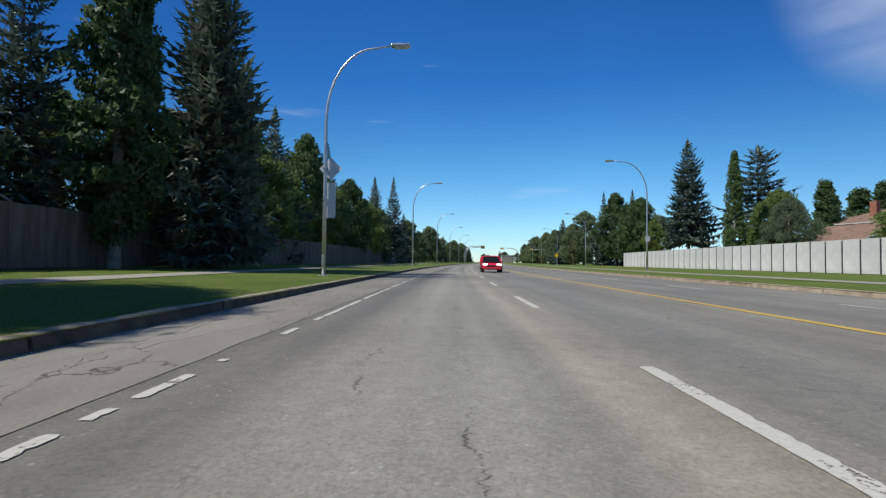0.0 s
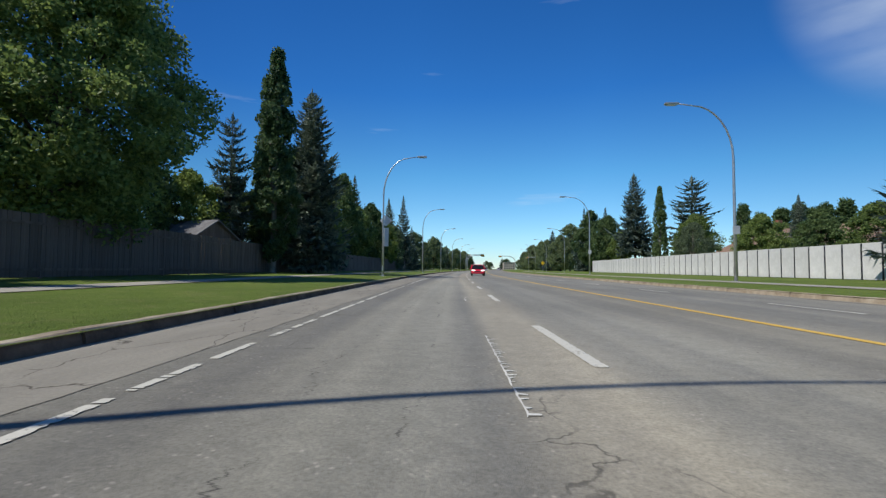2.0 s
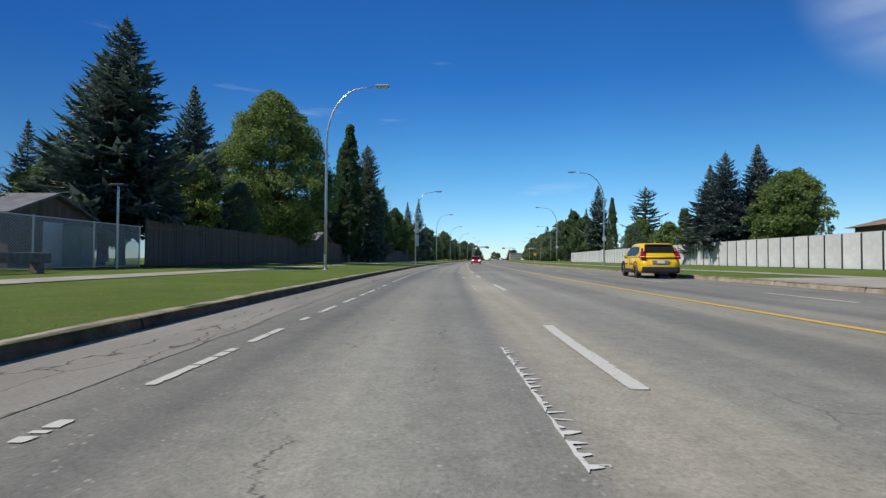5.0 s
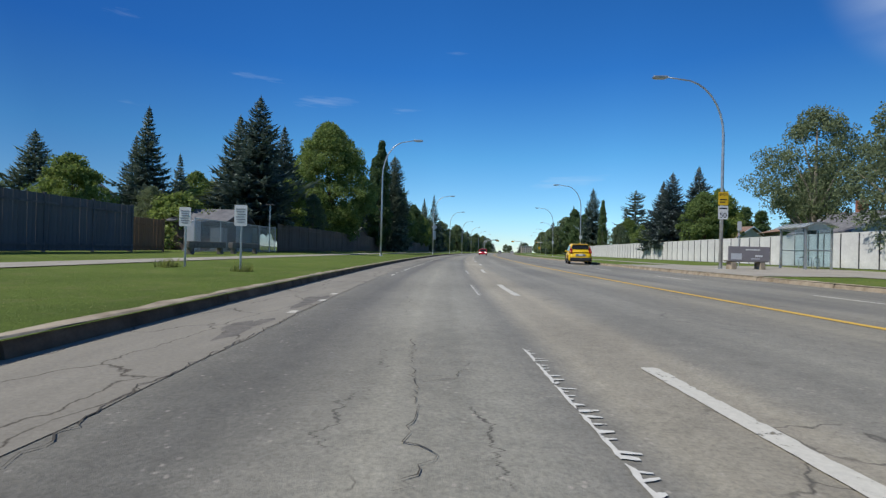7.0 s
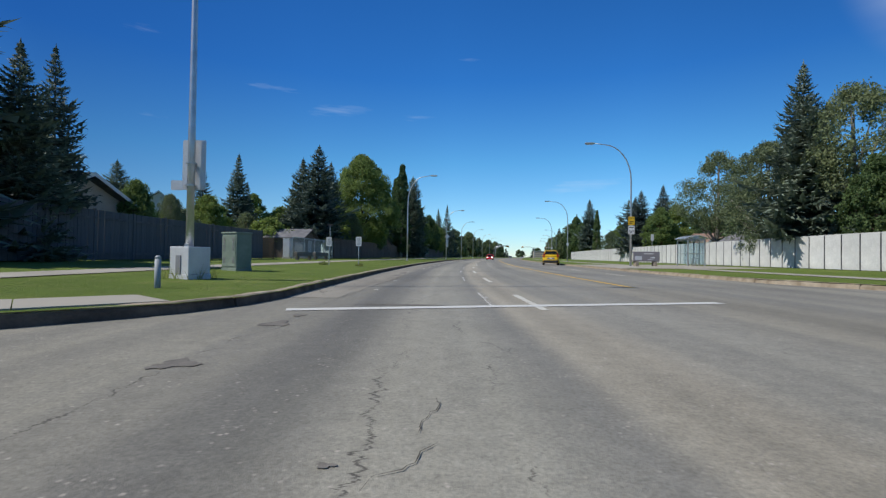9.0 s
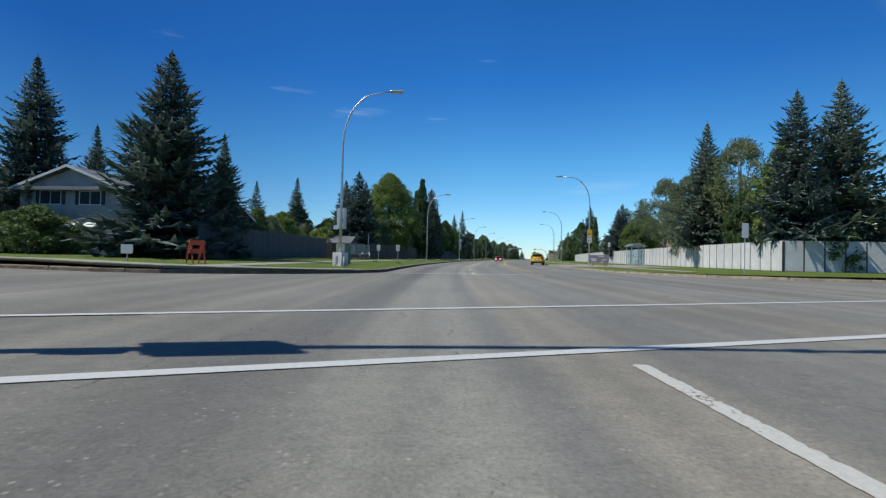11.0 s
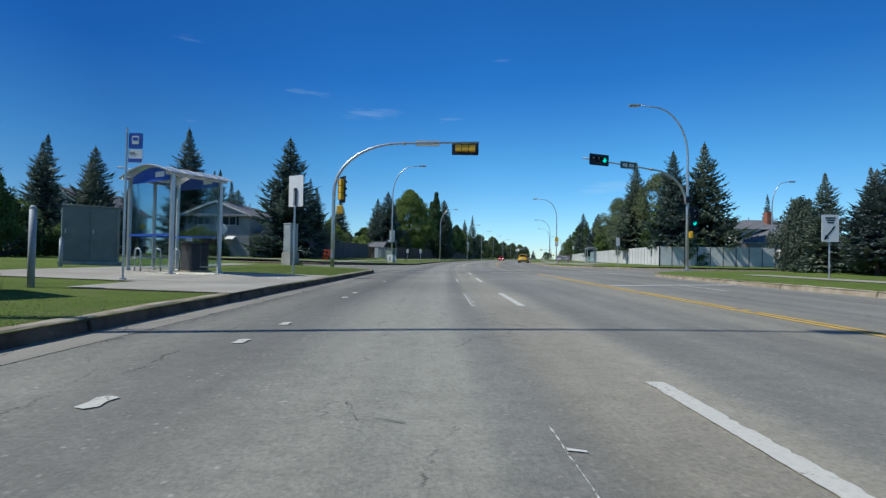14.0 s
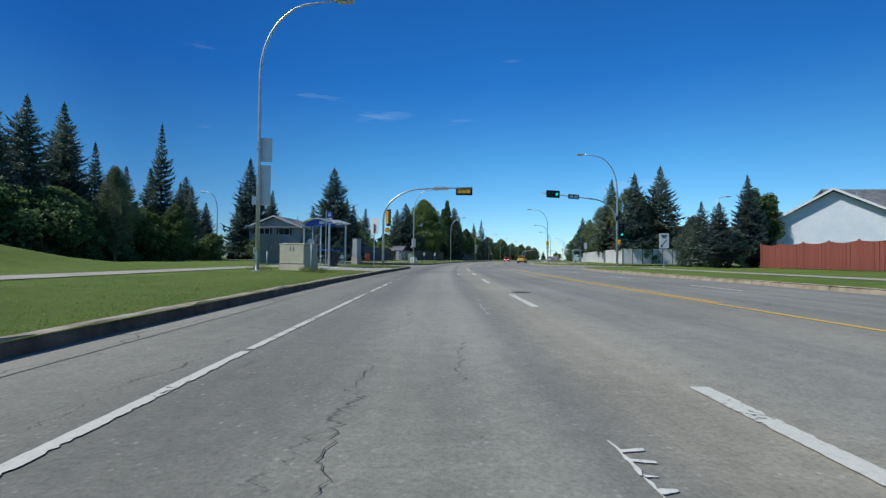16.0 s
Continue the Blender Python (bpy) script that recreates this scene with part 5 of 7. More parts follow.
part("arm_bracket", boxed(-0.4, -0.04, 4.0, 0.1, 0.1, 4.06), STEEL, mast)
part("pedestrian_head", boxed(-0.35, -0.1, 2.4, -0.1, 0.2, 2.9, 0.04), SIGNAL_YELLOW, mast, "yellow pedestrian signal housing")
part("side_signal", boxed(-0.2, -0.25, 5.0, 0.2, 0.2, 5.45, 0.06), SIGNAL_BLACK, mast, "dark side signal housing")
nm = part("name_plate", plate(4.9, 7.05, 6.2, 7.55, 0.1, 0.02, 0.04), STREET_BLUE, mast, "dark green street sign with a white border")
nm.matrix_basis = SKEW
for z0, z1, x0, x1 in ((7.07, 7.095, 4.94, 6.16), (7.505, 7.53, 4.94, 6.16)):
    part("border", boxed(x0, 0.121, z0, x1, 0.127, z1), SIGN_WHITE, nm)
for x0, w in ((5.05, 0.09), (5.18, 0.11), (5.33, 0.13), (5.62, 0.13), (5.78, 0.12), (5.93, 0.1)):
    part("bar", boxed(x0, 0.122, 7.18, x0 + w, 0.128, 7.41), SIGN_WHITE, nm)


# ==== signs
def sign_post(name, s, d, top, w, h, face, label, front=True, post=0.03, turn=0, category="sign"):
    """A plate on a post; front: the face is turned to the oncoming view."""
    z = ground_z(s, d)
    sg = thing(name, at(s, d, z, turn), label, category)
    part("post", tubed([(0, 0, -0.2), (0, 0, top - z)], post, 8), STEEL, sg)
    pl = part("plate", plate(-w / 2, top - z - h, w / 2, top - z + 0.02, -0.055 if front else 0.035, 0.015, 0.04), face, sg)
    return sg, pl, top - z


for s, d, top in ((-39.0, -7.2, 1.95), (-37.9, -9.35, 1.95)):
    sg, pl, h = sign_post("notice_sign", s, d, top, 0.34, 0.54, SIGN_WHITE, "small white notice sign on a thin steel post")
    for k in range(6):
        part("bar", boxed(-0.13 + 0.02 * (k % 3), -0.062, h - 0.1 - 0.07 * k, 0.13 - 0.03 * (k % 2), -0.056, h - 0.08 - 0.07 * k), SIGN_GREY, pl)
for s, d, top in ((-72.2, -20.4, 2.0), (-70.7, -24.2, 1.95)):
    sg, pl, h = sign_post("notice_sign", s, d, top, 0.45, 0.75, SIGN_WHITE, "small white notice sign beside the side street")
    for k in range(4):
        part("bar", boxed(-0.15, -0.062, h - 0.2 - 0.13 * k, 0.15 - 0.03 * (k % 2), -0.056, h - 0.14 - 0.13 * k), SIGN_BLACK, pl)
sg = thing("sign_board", at(-88.2, -7.0, ground_z(-88.2, -7.0), -25), "large bare-backed sign on a steel post by the bus stop", "sign")
part("post", tubed([(0, 0, -0.2), (0, 0, 3.1)], 0.035, 8), STEEL, sg)
part("plate", plate(-0.35, 2.5, 0.35, 3.68, 0.037, 0.015, 0.04), SIGN_WHITE, sg, "pale back of a large sign")
part("bracket", boxed(-0.05, -0.03, 2.55, 0.05, 0.036, 3.2, 0.01), DARK_METAL, sg)
sg, pl, h = sign_post("lane_sign", -85.5, 15.3, 3.0, 0.75, 1.15, SIGN_WHITE, "white sign with a black slanting arrow on a post")
bm = bmesh.new()
box(bm, -0.035, -0.062, -0.27, 0.035, -0.056, 0.3, 0, Matrix.Translation((0, 0, h - 0.72)) @ Matrix.Rotation(radians(38), 4, "Y"))
prism(bm, [(-0.28, h - 1.07), (-0.06, h - 1.0), (-0.22, h - 0.84)], -0.062, -0.056)
part("arrow", bm, SIGN_BLACK, pl)
for k in range(3):
    part("bar", boxed(-0.22 + 0.04 * k, -0.062, h - 0.15 - 0.1 * k, 0.22 - 0.04 * k, -0.056, h - 0.09 - 0.1 * k), SIGN_BLACK, pl)
sign_post("bus_stop_sign", -20.0, 17.6, 3.3, 0.28, 0.6, SIGN_BACK, "narrow sign on a steel post beside the footpath", True, 0.03)
sign_post("bus_stop_sign", -53.3, 17.0, 3.4, 0.4, 0.9, SIGN_BACK, "narrow sign on a steel post beside the footpath", True, 0.03)
sg, pl, h = sign_post("octagonal_sign", -76.8, -15.6, 2.7, 0.02, 0.02, SIGN_BACK, "back of an octagonal sign on a post", False, 0.03)
bm = bmesh.new()
prism(bm, [(0.36 * math.cos(radians(22.5 + 45 * k)), h - 0.3 + 0.36 * math.sin(radians(22.5 + 45 * k))) for k in range(8)], 0.04, 0.055)
part("octagon", bm, SIGN_BACK, sg)

# the plates on the lamp post of the east side
post = thing("speed_sign", at(-24.1, 14.2, ground_z(-24, 14.2), 0), "yellow and white speed sign plates strapped to a lamp post", "sign")
y = part("yellow_plate", plate(-0.28, 3.72, 0.28, 4.5, -0.16, 0.015, 0.05), SIGN_YELLOW, post, "yellow plate with black lettering")
writing("ENDS", 0.2, y, Matrix.Translation((0, -0.163, 4.34)) @ FACE, SIGN_BLACK)
for k in range(2):
    part("bar", boxed(-0.2, -0.167, 4.02 - 0.15 * k, 0.2 - 0.1 * k, -0.161, 4.08 - 0.15 * k), SIGN_BLACK, y)
w = part("white_plate", plate(-0.28, 2.9, 0.28, 3.68, -0.16, 0.015, 0.05), SIGN_WHITE, post, "white plate with black numerals")
writing("50", 0.42, w, Matrix.Translation((0, -0.163, 3.12)) @ FACE, SIGN_BLACK)
part("bar", boxed(-0.21, -0.167, 3.5, 0.21, -0.161, 3.57), SIGN_BLACK, w)
for z in (3.0, 3.5, 3.9, 4.4):
    part("strap", tubed([(0, 0, z), (0, 0, z + 0.03)], 0.12, 12), STEEL, post)


def plate_on_pole(s, d, turn, label, shapes):
    ob = thing("sign_plates", at(s, d, ground_z(s, d), turn), label, "sign")
    for x0, z0, x1, z1, y in shapes:
        part("plate", plate(x0, z0, x1, z1, y, 0.015, 0.04), SIGN_BACK, ob)
        part("strap", tubed([(0, 0, (z0 + z1) / 2), (0, 0, (z0 + z1) / 2 + 0.04)], 0.13, 12), STEEL, ob)
    return ob


plate_on_pole(-54.6, -8.28, 0, "bare backs of large sign plates strapped to a lamp post", [(-0.3, 2.3, 0.3, 3.6, 0.13), (-0.42, 2.25, -0.12, 2.5, -0.16)])
plate_on_pole(-101.0, -10.1, 12, "bare backs of sign plates strapped to a lamp post", [(-0.05, 5.0, 0.55, 6.1, 0.13), (-0.1, 3.0, 0.5, 4.85, 0.13), (-0.3, 3.0, -0.05, 3.4, 0.13)])
plate_on_pole(29.4, -7.4, 0, "backs of sign plates strapped to a lamp post", [(-0.1, 2.6, 0.45, 4.2, 0.13)])
ob = thing("sign_plates", at(29.4, -7.4, 0.2), "back of a diamond sign strapped to a lamp post", "sign")
bm = bmesh.new()
prism(bm, [(0.2, 4.3), (0.72, 4.82), (0.2, 5.34), (-0.32, 4.82)], 0.14, 0.155)
part("plate", bm, SIGN_BACK, ob)
part("strap", tubed([(0, 0, 4.8), (0, 0, 4.84)], 0.13, 12), STEEL, ob)
for s, d in ((18.5, 16.0), (55.4, 17.4)):
    plate_on_pole(s, d, 0, "small sign plate strapped to a lamp post", [(-0.22, 2.9, 0.22, 3.4, -0.16)])


# ==== boxes and cabinets
def cabinet(name, s, d, w, dp, h, material, label, base=0.12, turn=0, doors=2, lid=True, plinth=0.0):
    z = ground_z(s, d)
    ob = thing(name, at(s, d, z, turn), label, "utility box")
    if plinth:
        bm = bmesh.new()
        g = box(bm, -w / 2 - 0.1, -dp / 2 - 0.1, -0.1, w / 2 + 0.1, dp / 2 + 0.1, plinth, 0.02)
        for v in bm.verts:
            if v.co.z > plinth * 0.8:
                v.co.x *= 0.86
                v.co.y *= 0.86
        part("plinth", bm, PLINTH, ob, "tapered concrete plinth")
        base = plinth
    else:
        lip = 0.08 if doors else 0.012
        part("plinth", boxed(-w / 2 - lip, -dp / 2 - lip, -0.1, w / 2 + lip, dp / 2 + lip, base, 0.01), PLINTH if doors else material, ob)
    part("body", boxed(-w / 2, -dp / 2, base, w / 2, dp / 2, h - (0.06 if lid else 0), 0.02), material, ob)
    if lid:
        part("lid", boxed(-w / 2 - 0.03, -dp / 2 - 0.03, h - 0.06, w / 2 + 0.03, dp / 2 + 0.03, h, 0.015), material, ob)
    for k in range(doors):
        x0 = -w / 2 + 0.04 + (w - 0.04) / doors * k
        dr = part("door", boxed(x0, -dp / 2 - 0.015, base + 0.08, x0 + (w - 0.04) / doors - 0.04, -dp / 2 - 0.002, h - 0.14, 0.006), material, ob)
        part("door_handle", boxed(x0 + 0.06, -dp / 2 - 0.035, (base + h) / 2, x0 + 0.09, -dp / 2 - 0.015, (base + h) / 2 + 0.16, 0.004), STEEL, dr)
    return ob


cabinet("control_cabinet", -78.6, -10.5, 0.6, 0.56, 2.45, GREY_BOX, "tall grey control cabinet on a tapered concrete plinth", plinth=0.75, doors=1, turn=-28)
cab = cabinet("utility_box", -49.5, -9.47, 0.9, 0.62, 1.42, GREEN_BOX, "grey-green metal utility box with vent slots on the verge", doors=0, turn=-32, base=0.1)
part("door", boxed(-0.4, -0.325, 0.16, 0.4, -0.312, 1.3, 0.006), GREEN_BOX, cab)
for x in (-0.34, 0.22):
    for z0 in (0.3, 0.75, 1.02):
        for k in range(5):
            part("vent", boxed(x, -0.335, z0 + 0.045 * k, x + 0.12, -0.32, z0 + 0.045 * k + 0.022), SIGN_GREY, cab)
bx = cabinet("utility_box", -54.55, -8.28, 0.72, 0.62, 0.82, SIGN_BACK, "pale metal box round the foot of a lamp post", doors=0, lid=False, turn=-25)
part("slot", boxed(-0.1, -0.33, 0.12, 0.08, -0.305, 0.6), SIGN_GREY, bx)
bx = cabinet("utility_box", -98.5, -9.05, 1.65, 0.95, 1.34, BEIGE_BOX, "beige metal transformer box with a flat lid", doors=0, turn=-25, base=0.3, lid=True)
part("door", boxed(-0.79, -0.5, 0.34, 0.79, -0.48, 1.25, 0.008), BEIGE_BOX, bx)
for x in (-0.08, 0.12):
    part("door_handle", boxed(x, -0.52, 0.98, x + 0.025, -0.5, 1.18, 0.004), SIGN_GREY, bx)
    part("handle_foot", boxed(x - 0.08, -0.515, 0.98, x, -0.5, 0.995), SIGN_GREY, bx)
part("sill", boxed(-0.83, -0.485, 0.3, 0.83, -0.47, 0.33), SIGN_GREY, bx)
SLATE_BOX = surface("slate_box_paint", (0.13, 0.15, 0.14), (0.19, 0.215, 0.2), 1.5, 30, 0.6, bump=0.05)
bx = cabinet("utility_box", -87.63, -15.06, 1.7, 0.8, 2.25, SLATE_BOX, "tall slate-grey metal utility box behind the footpath", doors=2, turn=30)
part("side_door", boxed(-0.875, -0.36, 0.55, -0.852, 0.36, 2.1, 0.006), SIGN_BACK, bx, "pale side door")
for k in range(6):
    part("louvre", boxed(-0.89, -0.26, 0.8 + 0.08 * k, -0.876, 0.2, 0.84 + 0.08 * k), GREY_BOX, bx)


def bollard(s, d, h):
    z = ground_z(s, d)
    ob = thing("bollard", at(s, d, z), "grey steel bollard with a domed cap", "bollard")
    part("post", tubed([(0, 0, -0.2), (0, 0, h - 0.03)], 0.055, 12), GREY_BOX, ob, "", True)
    part("cap", tubed([(0, 0, h - 0.03), (0, 0, h), (0, 0, h + 0.03)], [0.058, 0.052, 0.022], 12), GREY_BOX, ob, "", True)


for s, d, h in ((-100.4, -7.8, 1.35), (-97.1, -8.7, 1.42), (-90.0, -14.2, 0.95), (-57.4, -7.3, 0.6)):
    bollard(s, d, h)


# ==== bus shelters and the bench
def shelter(s, d, ln, dp, h, turn, blue, label):
    """Posts, an arched sheet roof and glass sides; local x is along the road, the open side to +y."""
    z = ground_z(s, d) + 0.02
    ob = thing("bus_shelter", at(s, d, z, turn), label, "bus shelter")
    for x in (-ln / 2, ln / 2):
        for yy in (-dp / 2, dp / 2):
            part("post", boxed(x - 0.05, yy - 0.05, 0, x + 0.05, yy + 0.05, h - 0.45, 0.01), STEEL, ob)
            part("foot_plate", boxed(x - 0.1, yy - 0.1, -0.03, x + 0.1, yy + 0.1, 0.015), STEEL, ob)
    part("post", boxed(-0.04, -dp / 2 - 0.04, 0, 0.04, -dp / 2 + 0.04, h - 0.45, 0.01), STEEL, ob)
    n = 10
    arc = [(-(dp / 2 + 0.25) + (dp + 0.5) * i / n, h - 0.45 + 0.3 * math.sin(math.pi * i / n)) for i in range(n + 1)]
    bm = bmesh.new()
    a = [[bm.verts.new((x, yy, zz + o)) for yy, zz in arc] for x in (-ln / 2 - 0.2, ln / 2 + 0.2) for o in (0, 0.015)]
    for i in range(n):
        bm.faces.new((a[0][i], a[0][i + 1], a[2][i + 1], a[2][i]))
        bm.faces.new((a[1][i], a[3][i], a[3][i + 1], a[1][i + 1]))
    part("roof", bm, ROOF_SHEET, ob, "clear arched roof sheet", True)
    for k in range(5):
        x = -ln / 2 - 0.2 + (ln + 0.4) * k / 4
        part("roof_rib", tubed([(x, yy, zz + 0.01) for yy, zz in arc], 0.03, 6), STEEL, ob)
    for yy in (-dp / 2, dp / 2):
        part("eave_beam", boxed(-ln / 2 - 0.2, yy - 0.04, h - 0.5, ln / 2 + 0.2, yy + 0.04, h - 0.4, 0.01), STEEL, ob)
    for x in (-ln / 2, ln / 2):
        bm = bmesh.new()
        up = [(yy * 0.86, h - 0.42 + 0.24 * math.sin(math.pi * (yy / dp + 0.5))) for yy in [dp * (i / 8 - 0.5) for i in range(9)]]
        lowp = [(yy, h - 0.62) for yy in (dp * 0.43, -dp * 0.43)]
        ring = up + lowp
        va = [bm.verts.new((x - 0.02, yy, zz)) for yy, zz in ring]
        vb = [bm.verts.new((x + 0.02, yy, zz)) for yy, zz in ring]
        bm.faces.new(va)
        bm.faces.new(vb[::-1])
        for i in range(len(ring)):
            bm.faces.new((va[i], vb[i], vb[(i + 1) % len(ring)], va[(i + 1) % len(ring)]))
        pn = part("end_panel", bm, SIGN_BLUE if blue else ROOF_SHEET, ob, "blue end panel" if blue else "")
        if blue:
            for sgn in (-1, 1):
                part("mark", boxed(x + sgn * 0.023 - 0.003, dp * 0.12, h - 0.5, x + sgn * 0.023 + 0.003, dp * 0.32, h - 0.34), SIGN_WHITE, pn)
        g = part("glass_pane", boxed(x - 0.006, -dp / 2 + 0.07, 0.18, x + 0.006, dp / 2 - 0.07, h - 0.52), CLEAR, ob)
        g.visible_shadow = False
        part("rail", boxed(x - 0.02, -dp / 2, 1.1, x + 0.02, dp / 2, 1.16), SIGN_BLUE if blue else STEEL, ob)
        part("rail", boxed(x - 0.02, -dp / 2, 0.14, x + 0.02, dp / 2, 0.18), STEEL, ob)
    for x0, x1 in ((-ln / 2, 0), (0, ln / 2)):
        g = part("glass_pane", boxed(x0 + 0.06, -dp / 2 - 0.006, 0.18, x1 - 0.06, -dp / 2 + 0.006, h - 0.52), CLEAR, ob)
        g.visible_shadow = False
    part("rail", boxed(-ln / 2, -dp / 2 - 0.02, 1.1, ln / 2, -dp / 2 + 0.02, 1.16), SIGN_BLUE if blue else STEEL, ob)
    g = part("glass_pane", boxed(-ln / 2 + 0.06, dp / 2 - 0.006, 0.18, -ln / 2 + ln * 0.4, dp / 2 + 0.006, h - 0.52), CLEAR, ob)
    g.visible_shadow = False
    bench = thing("shelter_bench", at(s, d, z, turn) @ Matrix.Translation((0.1, -dp / 2 + 0.45, 0)), "metal shelter seat with hooped armrests", "bench")
    part("seat", boxed(-0.7, -0.18, 0.42, 0.7, 0.18, 0.46, 0.01), STEEL, bench)
    for k in range(3):
        x = -0.6 + 0.6 * k
        part("armrest", tubed([(x, -0.17, 0), (x, -0.17, 0.62), (x, -0.1, 0.72), (x, 0.1, 0.72), (x, 0.17, 0.62), (x, 0.17, 0)], 0.025, 8), STEEL, bench, "", True)
    return ob


shelter(-90.85, -9.9, 1.5, 2.35, 3.35, -120, True, "glass bus shelter with an arched roof and blue end panels")
binn = thing("litter_bin", at(-90.2, -9.6, ground_z(-90.2, -9.6) + 0.02, -30), "dark square litter bin inside the bus shelter", "bin")
part("body", boxed(-0.3, -0.3, 0.05, 0.3, 0.3, 0.9, 0.03), DARK_METAL, binn)
part("lid", boxed(-0.33, -0.33, 0.9, 0.33, 0.33, 0.98, 0.02), DARK_METAL, binn)
part("foot", boxed(-0.36, -0.36, -0.02, 0.36, 0.36, 0.05, 0.01), CONCRETE, binn)
shelter(-22.3, 20.3, 2.1, 1.5, 2.95, 90, False, "plain glass bus shelter on a concrete pad")
z = ground_z(-94.8, -8.7)
sg = thing("bus_stop_sign", at(-94.8, -8.7, z), "blue bus stop flag with a white plate on a tall post", "sign")
part("post", tubed([(0, 0, -0.2), (0, 0, 3.5)], 0.024, 8), STEEL, sg)
part("foot", tubed([(0, 0, -0.05), (0, 0, 0.06)], 0.07, 10), STEEL, sg)
pl = part("flag", plate(0.05, 3.02, 0.36, 3.38, -0.01, 0.02, 0.03), SIGN_BLUE, sg, "blue flag with a white bus shape")
part("symbol", plate(0.125, 3.12, 0.285, 3.31, -0.016, 0.005, 0.03), SIGN_WHITE, pl)
part("symbol_window", boxed(0.145, -0.021, 3.205, 0.265, -0.017, 3.275), SIGN_BLUE, pl)
lw = part("lower_plate", plate(0.05, 2.7, 0.36, 3.0, -0.01, 0.02, 0.02), SIGN_WHITE, sg, "white route plate")
part("stripe", boxed(0.055, -0.016, 2.71, 0.355, -0.011, 2.79), SIGN_BLUE, lw)
part("bar", boxed(0.08, -0.016, 2.89, 0.2, -0.011, 2.94), SIGN_GREY, lw)

bench = thing("advert_bench", at(-24.9, 15.3, ground_z(-24, 15.3) + 0.02, 0), "bus bench with a dark picture panel on its back", "bench")
part("back_panel", boxed(-1.15, -0.06, 0.45, 1.15, 0.0, 1.3, 0.02), plain("dark_panel", (0.26, 0.24, 0.25), 0.4), bench, "dark printed panel")
part("seat", boxed(-1.1, -0.0, 0.42, 1.1, 0.5, 0.5, 0.02), TIMBER, bench)
for x in (-0.8, 0.8):
    part("leg", boxed(x - 0.15, -0.05, -0.02, x + 0.15, 0.5, 0.42, 0.03), CONCRETE, bench, "concrete leg")
for x0, z0, w, hh, mt in ((-0.2, 1.08, 0.8, 0.07, SIGN_WHITE), (0.35, 0.72, 0.4, 0.1, SIGN_WHITE), (-1.0, 0.55, 0.6, 0.35, SIGN_BACK), (0.1, 0.58, 0.5, 0.05, SIGN_BACK)):
    part("print", boxed(x0, -0.066, z0, x0 + w, -0.061, z0 + hh), mt, bench)

# a folding barricade at the corner
bar = thing("barricade", at(-60.9, -13.6, ground_z(-60.9, -13.6), 72), "orange plastic folding barricade on the verge", "barricade")
for x in (-0.35, 0.35):
    for t in (-0.22, 0.22):
        part("leg", tubed([(x, t, 0), (x, 0, 1.15)], 0.035, 6), ORANGE, bar)
for z in (0.5, 0.9):
    part("board", boxed(-0.45, -0.1, z, 0.45, -0.06, z + 0.22, 0.01), ORANGE, bar)


